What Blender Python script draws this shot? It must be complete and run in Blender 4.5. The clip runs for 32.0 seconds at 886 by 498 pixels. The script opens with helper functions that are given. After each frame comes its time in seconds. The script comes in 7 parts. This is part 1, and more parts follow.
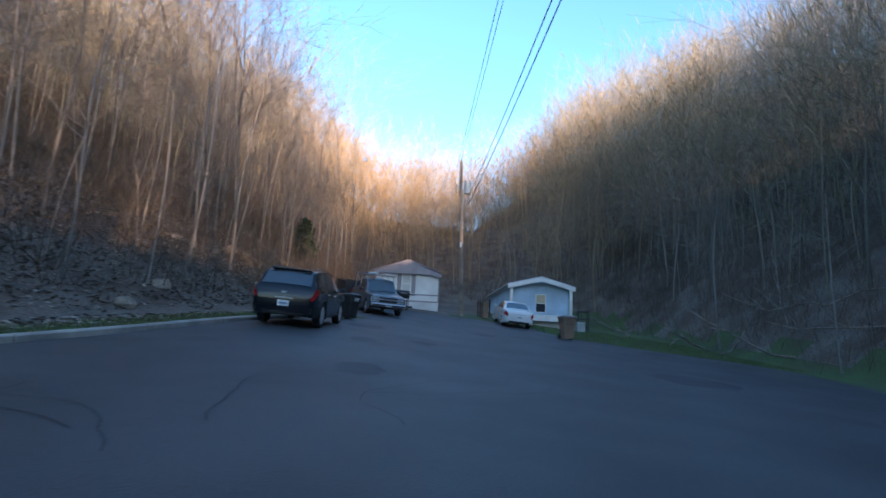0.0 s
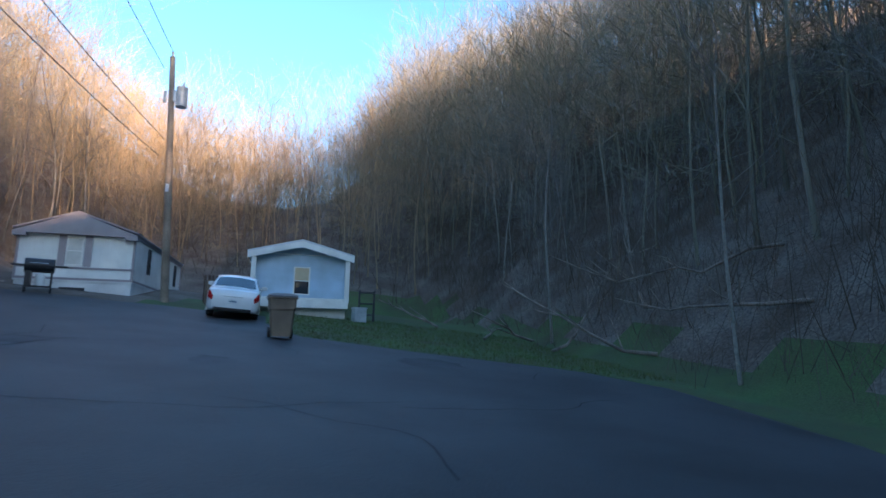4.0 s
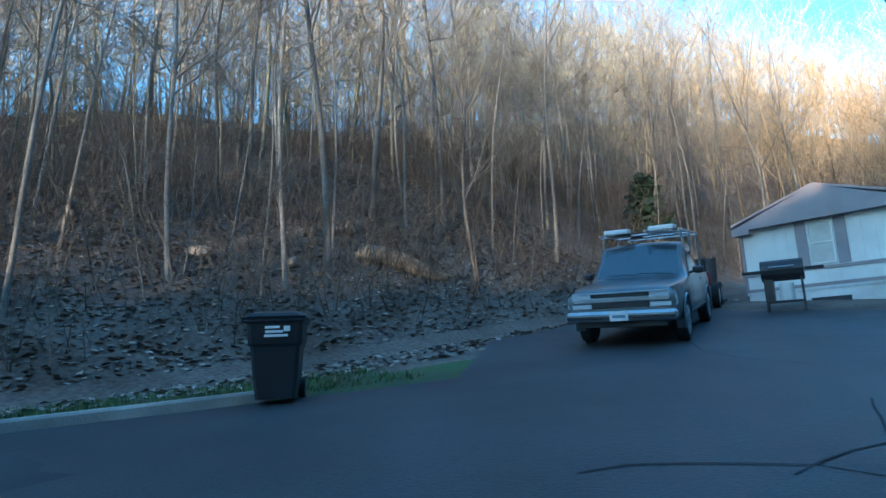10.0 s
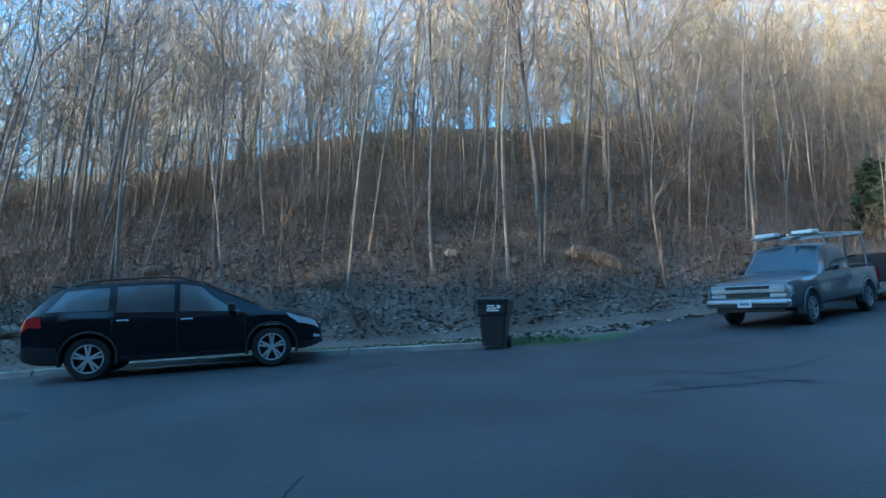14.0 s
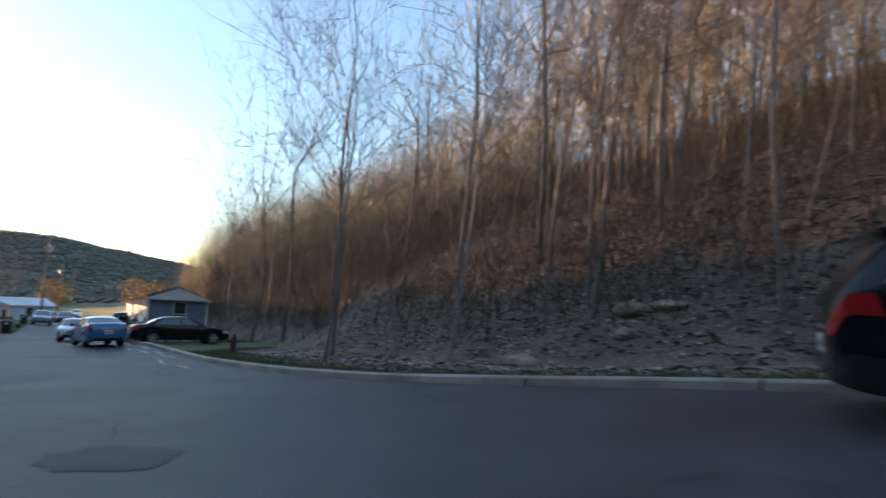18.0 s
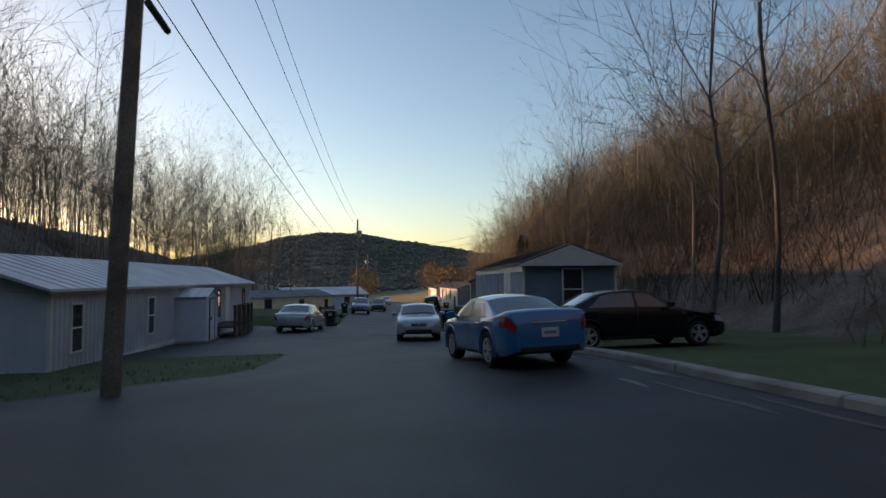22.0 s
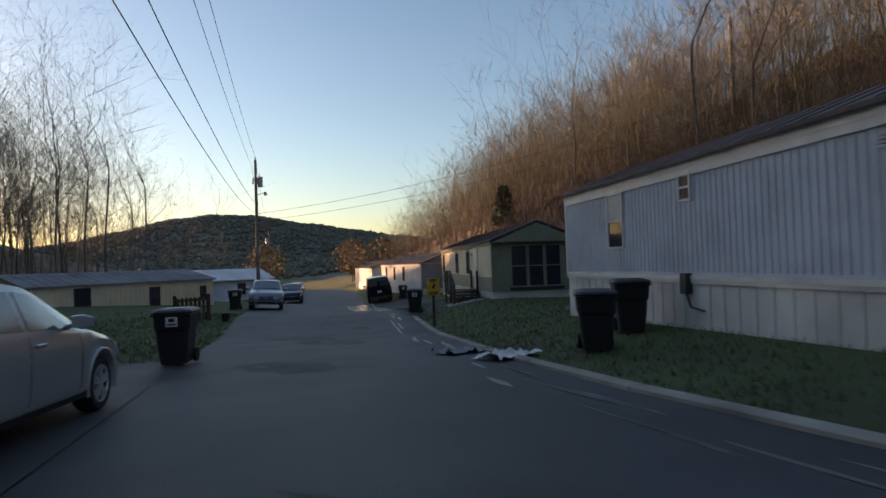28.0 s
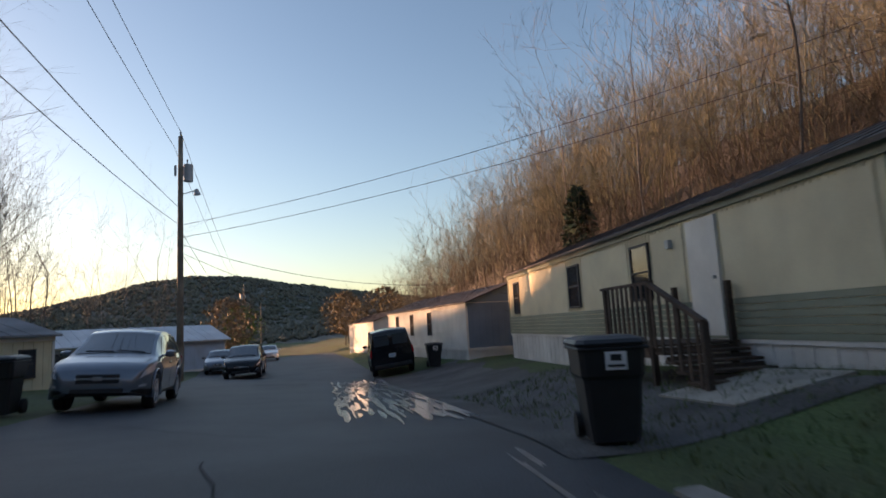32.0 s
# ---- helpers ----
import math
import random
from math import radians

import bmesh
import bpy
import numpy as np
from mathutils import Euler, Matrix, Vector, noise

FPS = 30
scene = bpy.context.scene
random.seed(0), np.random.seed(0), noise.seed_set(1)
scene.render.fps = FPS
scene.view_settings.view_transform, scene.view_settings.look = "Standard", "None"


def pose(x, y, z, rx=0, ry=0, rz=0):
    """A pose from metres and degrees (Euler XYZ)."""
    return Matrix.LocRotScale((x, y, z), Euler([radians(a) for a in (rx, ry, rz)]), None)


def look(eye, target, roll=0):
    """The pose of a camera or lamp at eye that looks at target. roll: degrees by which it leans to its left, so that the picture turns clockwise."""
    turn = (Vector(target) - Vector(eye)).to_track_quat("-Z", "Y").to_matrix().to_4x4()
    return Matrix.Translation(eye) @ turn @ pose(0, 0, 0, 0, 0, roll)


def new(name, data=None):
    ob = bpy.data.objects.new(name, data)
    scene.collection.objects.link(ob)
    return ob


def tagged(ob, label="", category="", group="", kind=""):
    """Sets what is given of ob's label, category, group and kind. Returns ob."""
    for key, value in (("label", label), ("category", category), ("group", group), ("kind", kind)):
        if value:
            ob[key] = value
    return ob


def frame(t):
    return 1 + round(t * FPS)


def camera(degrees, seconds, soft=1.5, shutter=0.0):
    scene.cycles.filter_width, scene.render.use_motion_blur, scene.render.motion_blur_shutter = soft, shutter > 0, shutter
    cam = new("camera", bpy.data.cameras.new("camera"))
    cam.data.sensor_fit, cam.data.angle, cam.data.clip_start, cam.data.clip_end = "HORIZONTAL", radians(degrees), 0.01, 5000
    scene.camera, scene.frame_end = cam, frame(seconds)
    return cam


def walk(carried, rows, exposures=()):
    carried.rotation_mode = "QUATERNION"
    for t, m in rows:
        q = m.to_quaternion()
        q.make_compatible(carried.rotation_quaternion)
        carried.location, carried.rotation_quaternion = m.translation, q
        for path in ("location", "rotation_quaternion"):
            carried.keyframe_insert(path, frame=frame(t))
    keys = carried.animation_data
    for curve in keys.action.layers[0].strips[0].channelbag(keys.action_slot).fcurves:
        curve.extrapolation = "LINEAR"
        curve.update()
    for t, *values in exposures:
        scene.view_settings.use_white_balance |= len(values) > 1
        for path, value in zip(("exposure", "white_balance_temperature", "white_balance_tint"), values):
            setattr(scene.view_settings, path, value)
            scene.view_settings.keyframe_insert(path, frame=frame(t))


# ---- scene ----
cam = camera(74.02, 32.0, 1.5, 0.4)
# seconds, x, y, z, yaw, pitch, roll
PATH = [
    (0.0, -0.12, 0.64, 1.24, 0.80, 9.43, 3.12),
    (0.5, 0.28, 2.12, 1.32, -2.39, 9.69, 2.42),
    (1.0, 0.79, 3.75, 1.44, -5.25, 9.06, 1.70),
    (1.5, 1.42, 5.25, 1.52, -7.38, 8.61, 0.81),
    (2.0, 2.23, 6.91, 1.63, -8.23, 8.41, 0.27),
    (2.5, 3.05, 8.68, 1.72, -9.39, 8.39, -0.41),
    (4.5, 7.41, 14.81, 1.96, -12.95, 9.17, 1.42),
    (5.0, 7.93, 16.10, 2.08, -4.25, 8.75, 0.89),
    (5.5, 7.26, 17.19, 2.18, -0.78, 9.01, 0.30),
    (6.0, 6.55, 18.34, 2.27, 4.34, 9.28, -0.18),
    (6.5, 5.89, 19.56, 2.36, 8.35, 9.51, -0.85),
    (7.0, 5.38, 20.68, 2.44, 14.07, 9.67, -1.50),
    (7.5, 5.33, 21.26, 2.50, 22.33, 9.80, -1.83),
    (8.0, 5.17, 21.33, 2.53, 31.72, 9.84, -1.90),
    (8.5, 4.28, 21.60, 2.54, 40.43, 10.04, -2.00),
    (9.0, 3.14, 21.77, 2.56, 46.01, 10.36, -2.23),
    (9.5, 2.58, 21.79, 2.57, 49.02, 10.50, -2.35),
    (10.0, 2.53, 21.74, 2.57, 50.26, 10.51, -2.34),
    (10.5, 2.78, 21.60, 2.54, 51.06, 10.54, -2.24),
    (11.0, 3.17, 21.29, 2.49, 52.78, 10.67, -1.92),
    (11.5, 3.65, 20.81, 2.43, 55.94, 10.79, -1.47),
    (12.0, 4.33, 20.35, 2.36, 60.28, 10.61, -0.91),
    (12.5, 5.35, 20.13, 2.29, 66.09, 10.17, -0.33),
    (13.0, 6.64, 20.22, 2.22, 72.07, 9.51, 0.23),
    (13.5, 7.25, 20.25, 2.19, 73.65, 9.37, 0.41),
    (15.5, 7.42, 19.76, 2.17, 75.69, 9.27, 0.14),
    (16.0, 6.60, 19.31, 2.22, 79.60, 9.11, 0.15),
    (16.5, 5.59, 19.31, 2.28, 89.70, 9.14, 0.54),
    (17.0, 4.12, 18.74, 2.36, 100.47, 9.04, 0.86),
    (17.5, 2.90, 17.30, 2.26, 110.00, 6.60, 2.10),
    (18.0, 1.78, 15.90, 2.30, 118.75, 5.57, 3.14),
    (18.5, 0.69, 14.36, 2.31, 128.25, 4.92, 3.96),
    (19.0, -0.33, 12.08, 2.22, 134.12, 4.19, 3.35),
    (19.5, -1.54, 9.59, 2.06, 138.84, 3.29, 3.08),
    (20.0, -2.46, 7.13, 1.96, 141.89, 3.20, 2.34),
    (20.5, -3.36, 4.89, 1.81, 143.30, 2.93, 1.57),
    (21.0, -4.28, 2.77, 1.65, 144.23, 2.90, 0.77),
    (21.5, -5.25, 0.88, 1.51, 144.43, 2.46, 0.45),
    (22.0, -6.17, -1.18, 1.37, 143.74, 2.84, -0.39),
    (22.5, -7.02, -3.33, 1.14, 142.33, 3.08, -0.37),
    (23.0, -7.93, -5.28, 1.06, 140.97, 2.49, -0.39),
    (23.5, -8.86, -7.18, 0.94, 139.79, 2.41, -0.34),
    (24.0, -9.76, -8.94, 0.91, 139.27, 1.96, -0.91),
    (24.5, -10.60, -10.67, 0.80, 138.97, 1.88, -1.36),
    (25.0, -11.51, -12.41, 0.75, 138.63, 1.47, -1.36),
    (25.5, -12.48, -14.16, 0.68, 138.03, 1.26, -1.85),
    (27.5, -17.13, -22.70, 0.18, 134.93, 1.31, -1.85),
    (28.0, -18.42, -24.76, 0.04, 134.23, 1.35, -1.92),
    (28.5, -19.74, -26.80, -0.08, 133.35, 1.51, -1.98),
    (29.0, -21.10, -28.81, -0.22, 132.64, 1.45, -1.97),
    (29.5, -22.51, -30.85, -0.31, 132.13, 1.23, -2.30),
    (30.0, -24.09, -33.09, -0.56, 131.78, 1.44, -2.35),
    (30.5, -25.71, -35.19, -0.71, 131.71, 1.72, -2.52),
    (31.0, -27.12, -37.13, -0.81, 131.77, 2.81, -2.59),
    (31.5, -28.88, -39.06, -0.85, 132.50, 4.17, -2.44),
    (32.0, -30.65, -40.90, -0.88, 133.36, 7.39, -3.15),
]


def cam_pose(x, y, z, yaw, pitch, roll):
    ya, pi = radians(yaw), radians(pitch)
    way = Vector((-math.sin(ya) * math.cos(pi), math.cos(ya) * math.cos(pi), math.sin(pi)))
    return look((x, y, z), Vector((x, y, z)) + way, roll)


walk(cam, [(t, cam_pose(*r)) for t, *r in PATH], [(0.0, 2.5, 5350, 9), (7.0, 2.65, 4950, 0), (10.0, 2.95, 4450, -12), (13.0, 3.2, 4450, -14), (16.0, 3.2, 5300, 6), (17.0, 3.0, 6000, 12), (18.0, 2.5, 6900, 17), (20.0, 1.35, 7350, 20), (24.0, 1.25, 7200, 20), (32.0, 1.4, 7300, 22)])

# ---------------------------------------------------------------- light
SUN_YAW, SUN_ELEV = 200.0, 5.4
world = bpy.data.worlds.new("sky")
scene.world = world
world.use_nodes = True
wn = world.node_tree.nodes
wl = world.node_tree.links
sky = wn.new("ShaderNodeTexSky")
sky.sky_type = "NISHITA"
sky.sun_disc = False
sky.sun_elevation = radians(SUN_ELEV)
sky.sun_rotation = radians(-SUN_YAW)
sky.air_density, sky.dust_density, sky.ozone_density = 1.0, 0.9, 2.2
wl.new(sky.outputs[0], wn["Background"].inputs[0])
wn["Background"].inputs[1].default_value = 0.14
sun_data = bpy.data.lights.new("sun", "SUN")
sun_data.energy, sun_data.angle, sun_data.color = 4.8, radians(0.6), (1.0, 0.58, 0.32)
sun = new("sun", sun_data)
sy, se = radians(SUN_YAW), radians(SUN_ELEV)
sun_from = Vector((-math.sin(sy) * math.cos(se), math.cos(sy) * math.cos(se), math.sin(se)))
sun.matrix_world = look(sun_from * 100, (0, 0, 0))

# ---------------------------------------------------------------- materials


def shade(name, col, rough=0.7, metal=0.0, vary=0.12, scale=3.0, fine=0.0, fine_scale=60.0, bump=0.0, island=0.0, spec=0.5, col2=None, objvary=0.0):
    """A surface with two scales of variation in object space."""
    m = bpy.data.materials.new(name)
    m.use_nodes = True
    nt = m.node_tree
    b = nt.nodes["Principled BSDF"]
    b.inputs["Roughness"].default_value = rough
    b.inputs["Metallic"].default_value = metal
    b.inputs["Specular IOR Level"].default_value = spec
    tc = nt.nodes.new("ShaderNodeTexCoord")
    n1 = nt.nodes.new("ShaderNodeTexNoise")
    n1.inputs["Scale"].default_value = scale
    n1.inputs["Detail"].default_value = 6
    n2 = nt.nodes.new("ShaderNodeTexNoise")
    n2.inputs["Scale"].default_value = fine_scale
    n2.inputs["Detail"].default_value = 3
    for n in (n1, n2):
        nt.links.new(tc.outputs["Object"], n.inputs["Vector"])
    ramp = nt.nodes.new("ShaderNodeValToRGB")
    c2 = col2 or tuple(max(0, c * (1 - 2.2 * vary)) for c in col)
    c1 = tuple(min(1, c * (1 + vary)) for c in col)
    ramp.color_ramp.elements[0].position, ramp.color_ramp.elements[1].position = 0.32, 0.68
    ramp.color_ramp.elements[0].color, ramp.color_ramp.elements[1].color = (*c2, 1), (*c1, 1)
    nt.links.new(n1.outputs["Fac"], ramp.inputs["Fac"])
    out = ramp.outputs["Color"]

    def scaled(source, factor_socket, amount):
        mp = nt.nodes.new("ShaderNodeMapRange")
        mp.inputs["To Min"].default_value, mp.inputs["To Max"].default_value = 1 - amount, 1 + amount
        nt.links.new(factor_socket, mp.inputs["Value"])
        mx = nt.nodes.new("ShaderNodeMix")
        mx.data_type, mx.blend_type = "RGBA", "MULTIPLY"
        mx.inputs["Factor"].default_value = 1
        nt.links.new(source, mx.inputs["A"])
        nt.links.new(mp.outputs["Result"], mx.inputs["B"])
        return mx.outputs["Result"]

    if fine:
        out = scaled(out, n2.outputs["Fac"], fine * 2)
    if island:
        g = nt.nodes.new("ShaderNodeNewGeometry")
        out = scaled(out, g.outputs["Random Per Island"], island)
    if objvary:
        g = nt.nodes.new("ShaderNodeObjectInfo")
        out = scaled(out, g.outputs["Random"], objvary)
    nt.links.new(out, b.inputs["Base Color"])
    if bump:
        bp = nt.nodes.new("ShaderNodeBump")
        bp.inputs["Strength"].default_value = bump
        bp.inputs["Distance"].default_value = 0.03
        nt.links.new(n2.outputs["Fac"], bp.inputs["Height"])
        nt.links.new(bp.outputs["Normal"], b.inputs["Normal"])
    return m


def glossy(name, col, rough=0.25, coat=1.0, metal=0.0):
    m = shade(name, col, rough, metal, 0.05, 1.5, 0.03, 90)
    m.node_tree.nodes["Principled BSDF"].inputs["Coat Weight"].default_value = coat
    m.node_tree.nodes["Principled BSDF"].inputs["Coat Roughness"].default_value = 0.06
    return m


ASPHALT = shade("asphalt", (0.047, 0.049, 0.053), 0.64, 0, 0.22, 0.5, 0.3, 38, 0.3, col2=(0.028, 0.029, 0.032))
CONCRETE = shade("concrete", (0.34, 0.32, 0.28), 0.9, 0, 0.18, 1.2, 0.15, 50, 0.3)
LITTER = shade("leaf_litter", (0.14, 0.12, 0.10), 0.95, 0, 0.2, 0.5, 0.5, 11, 0.9, col2=(0.08, 0.06, 0.045))
GRASS_SOIL = shade("grass_soil", (0.060, 0.098, 0.030), 0.95, 0, 0.2, 0.5, 0.4, 25, 0.6, col2=(0.062, 0.070, 0.032))
GRASS = shade("grass", (0.07, 0.12, 0.032), 0.8, 0, 0.2, 1.0, 0, 20, 0, island=0.4, col2=(0.10, 0.10, 0.04))
BARK = shade("bark", (0.165, 0.155, 0.14), 0.9, 0, 0.25, 0.8, 0.3, 14, 0.4, objvary=0.35)
BARK_PALE = shade("bark_pale", (0.24, 0.225, 0.20), 0.9, 0, 0.15, 0.8, 0.25, 14, 0.4, objvary=0.2)
TWIG = shade("twig", (0.155, 0.143, 0.13), 0.9, 0, 0.15, 0.6, 0, 20, 0, island=0.3)
WOODS = shade("woods_bark", (0.155, 0.143, 0.122), 0.9, 0, 0.25, 0.06, 0, 20, 0, island=0.45, col2=(0.145, 0.14, 0.085))
BUDS = shade("spring_buds", (0.20, 0.165, 0.10), 0.8, 0, 0.2, 0.08, 0, 20, 0, island=0.4, col2=(0.19, 0.14, 0.09))
BRUSH = shade("brush", (0.10, 0.082, 0.06), 0.9, 0, 0.2, 0.1, 0, 20, 0, island=0.4)
EVERGREEN = shade("evergreen", (0.03, 0.065, 0.035), 0.8, 0, 0.2, 0.5, 0, 20, 0, island=0.4)
POLE_WOOD = shade("pole_wood", (0.26, 0.21, 0.16), 0.9, 0, 0.25, 0.8, 0.3, 25, 0.3)
DECK_WOOD = shade("deck_wood", (0.085, 0.055, 0.04), 0.85, 0, 0.25, 2, 0.3, 30, 0.3, objvary=0.25)
WHITE_METAL = shade("white_siding", (0.72, 0.72, 0.69), 0.5, 0, 0.07, 1.0, 0.04, 40)
# white siding with its grey-blue shade put into the base colour
SHADED_WALL = shade("shade_grey_siding", (0.50, 0.54, 0.57), 0.5, 0, 0.08, 1.0, 0.05, 40)
CREAM = shade("cream_siding", (0.66, 0.60, 0.42), 0.55, 0, 0.07, 1.0, 0.04, 40)
GREENISH = shade("sage_siding", (0.24, 0.27, 0.20), 0.55, 0, 0.08, 1.0, 0.04, 40)
BLUE_PALE = shade("pale_blue_siding", (0.42, 0.54, 0.66), 0.55, 0, 0.1, 0.9, 0.05, 30)
GREYBLUE = shade("grey_blue_siding", (0.52, 0.59, 0.66), 0.55, 0, 0.08, 0.9, 0.04, 40)
BLUEWALL = shade("slate_blue_siding", (0.17, 0.24, 0.32), 0.6, 0, 0.08, 0.9, 0.04, 40)
MAUVE = shade("mauve_trim", (0.30, 0.268, 0.28), 0.6, 0, 0.08, 1.2, 0.05, 40)
ROOF_WHITE = shade("white_roof_metal", (0.62, 0.64, 0.66), 0.45, 0.1, 0.1, 0.6, 0.05, 20)
ROOF_GREY = shade("grey_roof", (0.23, 0.23, 0.24), 0.8, 0, 0.15, 0.8, 0.2, 30, 0.2)
ROOF_BROWN = shade("brown_roof_edge", (0.10, 0.08, 0.07), 0.7, 0, 0.15, 0.8, 0.1, 30)
TRIM_WHITE = shade("white_trim", (0.74, 0.73, 0.69), 0.5, 0, 0.07, 1.5, 0.05, 40)
SKIRT = shade("white_skirting", (0.70, 0.70, 0.68), 0.5, 0, 0.12, 0.7, 0.06, 30)
DARK_TRIM = shade("dark_trim", (0.035, 0.035, 0.04), 0.6, 0, 0.1, 2, 0.05, 40)
BLIND = shade("window_blind", (0.55, 0.54, 0.50), 0.7, 0, 0.08, 2, 0.05, 40)
BLIND_TAN = shade("tan_blind", (0.50, 0.42, 0.28), 0.7, 0, 0.08, 2, 0.05, 40)
BIN_BLACK = shade("black_bin_plastic", (0.018, 0.019, 0.022), 0.45, 0, 0.15, 2, 0.05, 50)
BIN_BROWN = shade("brown_bin_plastic", (0.20, 0.145, 0.10), 0.55, 0, 0.15, 1.5, 0.08, 40)
RUBBER = shade("rubber", (0.015, 0.015, 0.016), 0.75, 0, 0.15, 6, 0.1, 60)
PLASTIC = shade("black_plastic", (0.02, 0.02, 0.022), 0.5, 0, 0.1, 4, 0.05, 60)
ALLOY = shade("alloy", (0.55, 0.56, 0.57), 0.3, 0.9, 0.08, 6, 0.05, 60)
RIM = glossy("alloy_rim_paint", (0.50, 0.51, 0.52), 0.35, 0.5, 0.3)
STEEL = shade("galvanised_steel", (0.38, 0.39, 0.40), 0.45, 0.8, 0.12, 3, 0.08, 40)
GREY_CAN = shade("grey_enamel", (0.42, 0.45, 0.47), 0.45, 0.1, 0.1, 3, 0.06, 40)
WIRE = shade("cable", (0.025, 0.025, 0.027), 0.6, 0, 0.1, 3)
YELLOW = shade("sign_yellow", (0.72, 0.42, 0.03), 0.5, 0, 0.1, 3, 0.06, 40)
WHITE_PRINT = shade("white_print", (0.75, 0.75, 0.75), 0.6, 0, 0.05, 5)
PLATE = shade("plate_white", (0.62, 0.64, 0.66), 0.5, 0, 0.05, 5)
HYDRANT = shade("hydrant_paint", (0.075, 0.035, 0.03), 0.6, 0, 0.2, 6, 0.1, 40)
BLUE_TARP = glossy("blue_enamel", (0.03, 0.06, 0.22), 0.35, 0.6)
SANDSTONE = shade("sandstone", (0.30, 0.26, 0.21), 0.95, 0, 0.25, 2, 0.2, 20, 0.5)
LOGWOOD = shade("log", (0.30, 0.235, 0.165), 0.95, 0, 0.3, 2, 0.3, 16, 0.5)
STICKS = shade("fallen_branch", (0.24, 0.20, 0.165), 0.95, 0, 0.25, 2, 0.2, 16)
# car glass, base colour lifted to stand in for reflected sky and woods
GLASS = glossy("sky_tinted_glass", (0.05, 0.062, 0.075), 0.04, 0.8)
GLASS.node_tree.nodes["Principled BSDF"].inputs["Specular IOR Level"].default_value = 0.8
PANE = glossy("window_glass", (0.03, 0.035, 0.045), 0.05, 0.0)
RED_LAMP = glossy("red_lens", (0.42, 0.012, 0.014), 0.15)
CLEAR_LAMP = glossy("clear_lens", (0.45, 0.48, 0.52), 0.12)
AMBER = glossy("amber_lens", (0.55, 0.18, 0.02), 0.2)
PAINT_BLACK = glossy("black_paint", (0.004, 0.005, 0.009), 0.25, 0.55)
PAINT_BLACK.node_tree.nodes["Principled BSDF"].inputs["Specular IOR Level"].default_value = 0.2
PAINT_WHITE = glossy("white_paint", (0.68, 0.69, 0.69), 0.3)
PAINT_SILVER = glossy("silver_paint", (0.42, 0.45, 0.47), 0.3, 1, 0.4)
PAINT_BLUE = glossy("teal_blue_paint", (0.012, 0.16, 0.36), 0.28)
PAINT_GREY = glossy("steel_grey_paint", (0.16, 0.19, 0.23), 0.3, 1, 0.4)
PAINT_PEWTER = glossy("pewter_paint", (0.11, 0.125, 0.14), 0.4, 0.7, 0.3)
FAR_HILL = shade("far_hill", (0.12, 0.115, 0.095), 0.95, 0, 0.3, 0.03, 0.4, 0.6, 0, col2=(0.09, 0.092, 0.08))

# ---------------------------------------------------------------- mesh helpers


def part(name, bm, material, parent=None, label="", smooth=False):
    me = bpy.data.meshes.new(name)
    bm.to_mesh(me)
    bm.free()
    if smooth:
        for p in me.polygons:
            p.use_smooth = True
    for m in material if isinstance(material, (list, tuple)) else [material]:
        me.materials.append(m)
    ob = new(name, me)
    if parent is not None:
        ob.parent = parent
    if label:
        ob["label"] = label
    return ob


def thing(name, m, label, category, group="", kind=""):
    ob = new(name)
    ob.matrix_world = m
    return tagged(ob, label, category, group, kind)


def box(bm, c, s, m=None, bevel=0.0):
    """A box with centre c and size s, optionally turned by m."""
    r = bmesh.ops.create_cube(bm, size=1.0, matrix=Matrix.Translation(c) @ (m or Matrix()) @ Matrix.Diagonal((*s, 1)))
    if bevel:
        es = list({e for v in r["verts"] for e in v.link_edges})
        bmesh.ops.bevel(bm, geom=es, offset=bevel, segments=1, affect="EDGES")
    return r["verts"]


def boxed(c, s, m=None, bevel=0.0):
    bm = bmesh.new()
    box(bm, c, s, m, bevel)
    return bm


def cyl(bm, a, b, r1, r2=None, n=12):
    a, b = Vector(a), Vector(b)
    d = b - a
    m = Matrix.Translation((a + b) / 2) @ d.to_track_quat("Z", "Y").to_matrix().to_4x4()
    bmesh.ops.create_cone(bm, cap_ends=True, segments=n, radius1=r1, radius2=r1 if r2 is None else r2, depth=d.length, matrix=m)


def cyled(a, b, r1, r2=None, n=12):
    bm = bmesh.new()
    cyl(bm, a, b, r1, r2, n)
    return bm


def loft(bm, rings, close=True, caps=True):
    vs = [[bm.verts.new(p) for p in ring] for ring in rings]
    n = len(vs[0])
    for a, b in zip(vs, vs[1:]):
        for i in range(n if close else n - 1):
            bm.faces.new((a[i], a[(i + 1) % n], b[(i + 1) % n], b[i]))
    if caps:
        bm.faces.new(list(reversed(vs[0])))
        bm.faces.new(vs[-1])
    return vs


def prism(bm, outline, x0, x1):
    """An outline in y, z drawn out along x from x0 to x1."""
    loft(bm, [[(x0, y, z) for y, z in outline], [(x1, y, z) for y, z in outline]])
    bmesh.ops.recalc_face_normals(bm, faces=bm.faces)


def panel(bm, corners, thick):
    """A slab on four corners, its thickness along their normal."""
    c = [Vector(p) for p in corners]
    n = (c[1] - c[0]).cross(c[2] - c[0]).normalized() * thick
    loft(bm, [c, [p + n for p in c]])
    bmesh.ops.recalc_face_normals(bm, faces=bm.faces)


# ---------------------------------------------------------------- the lie of the land
GC = (-0.0032, -0.7076, 1.6136, -0.2167, -1.3823, 0.7397)


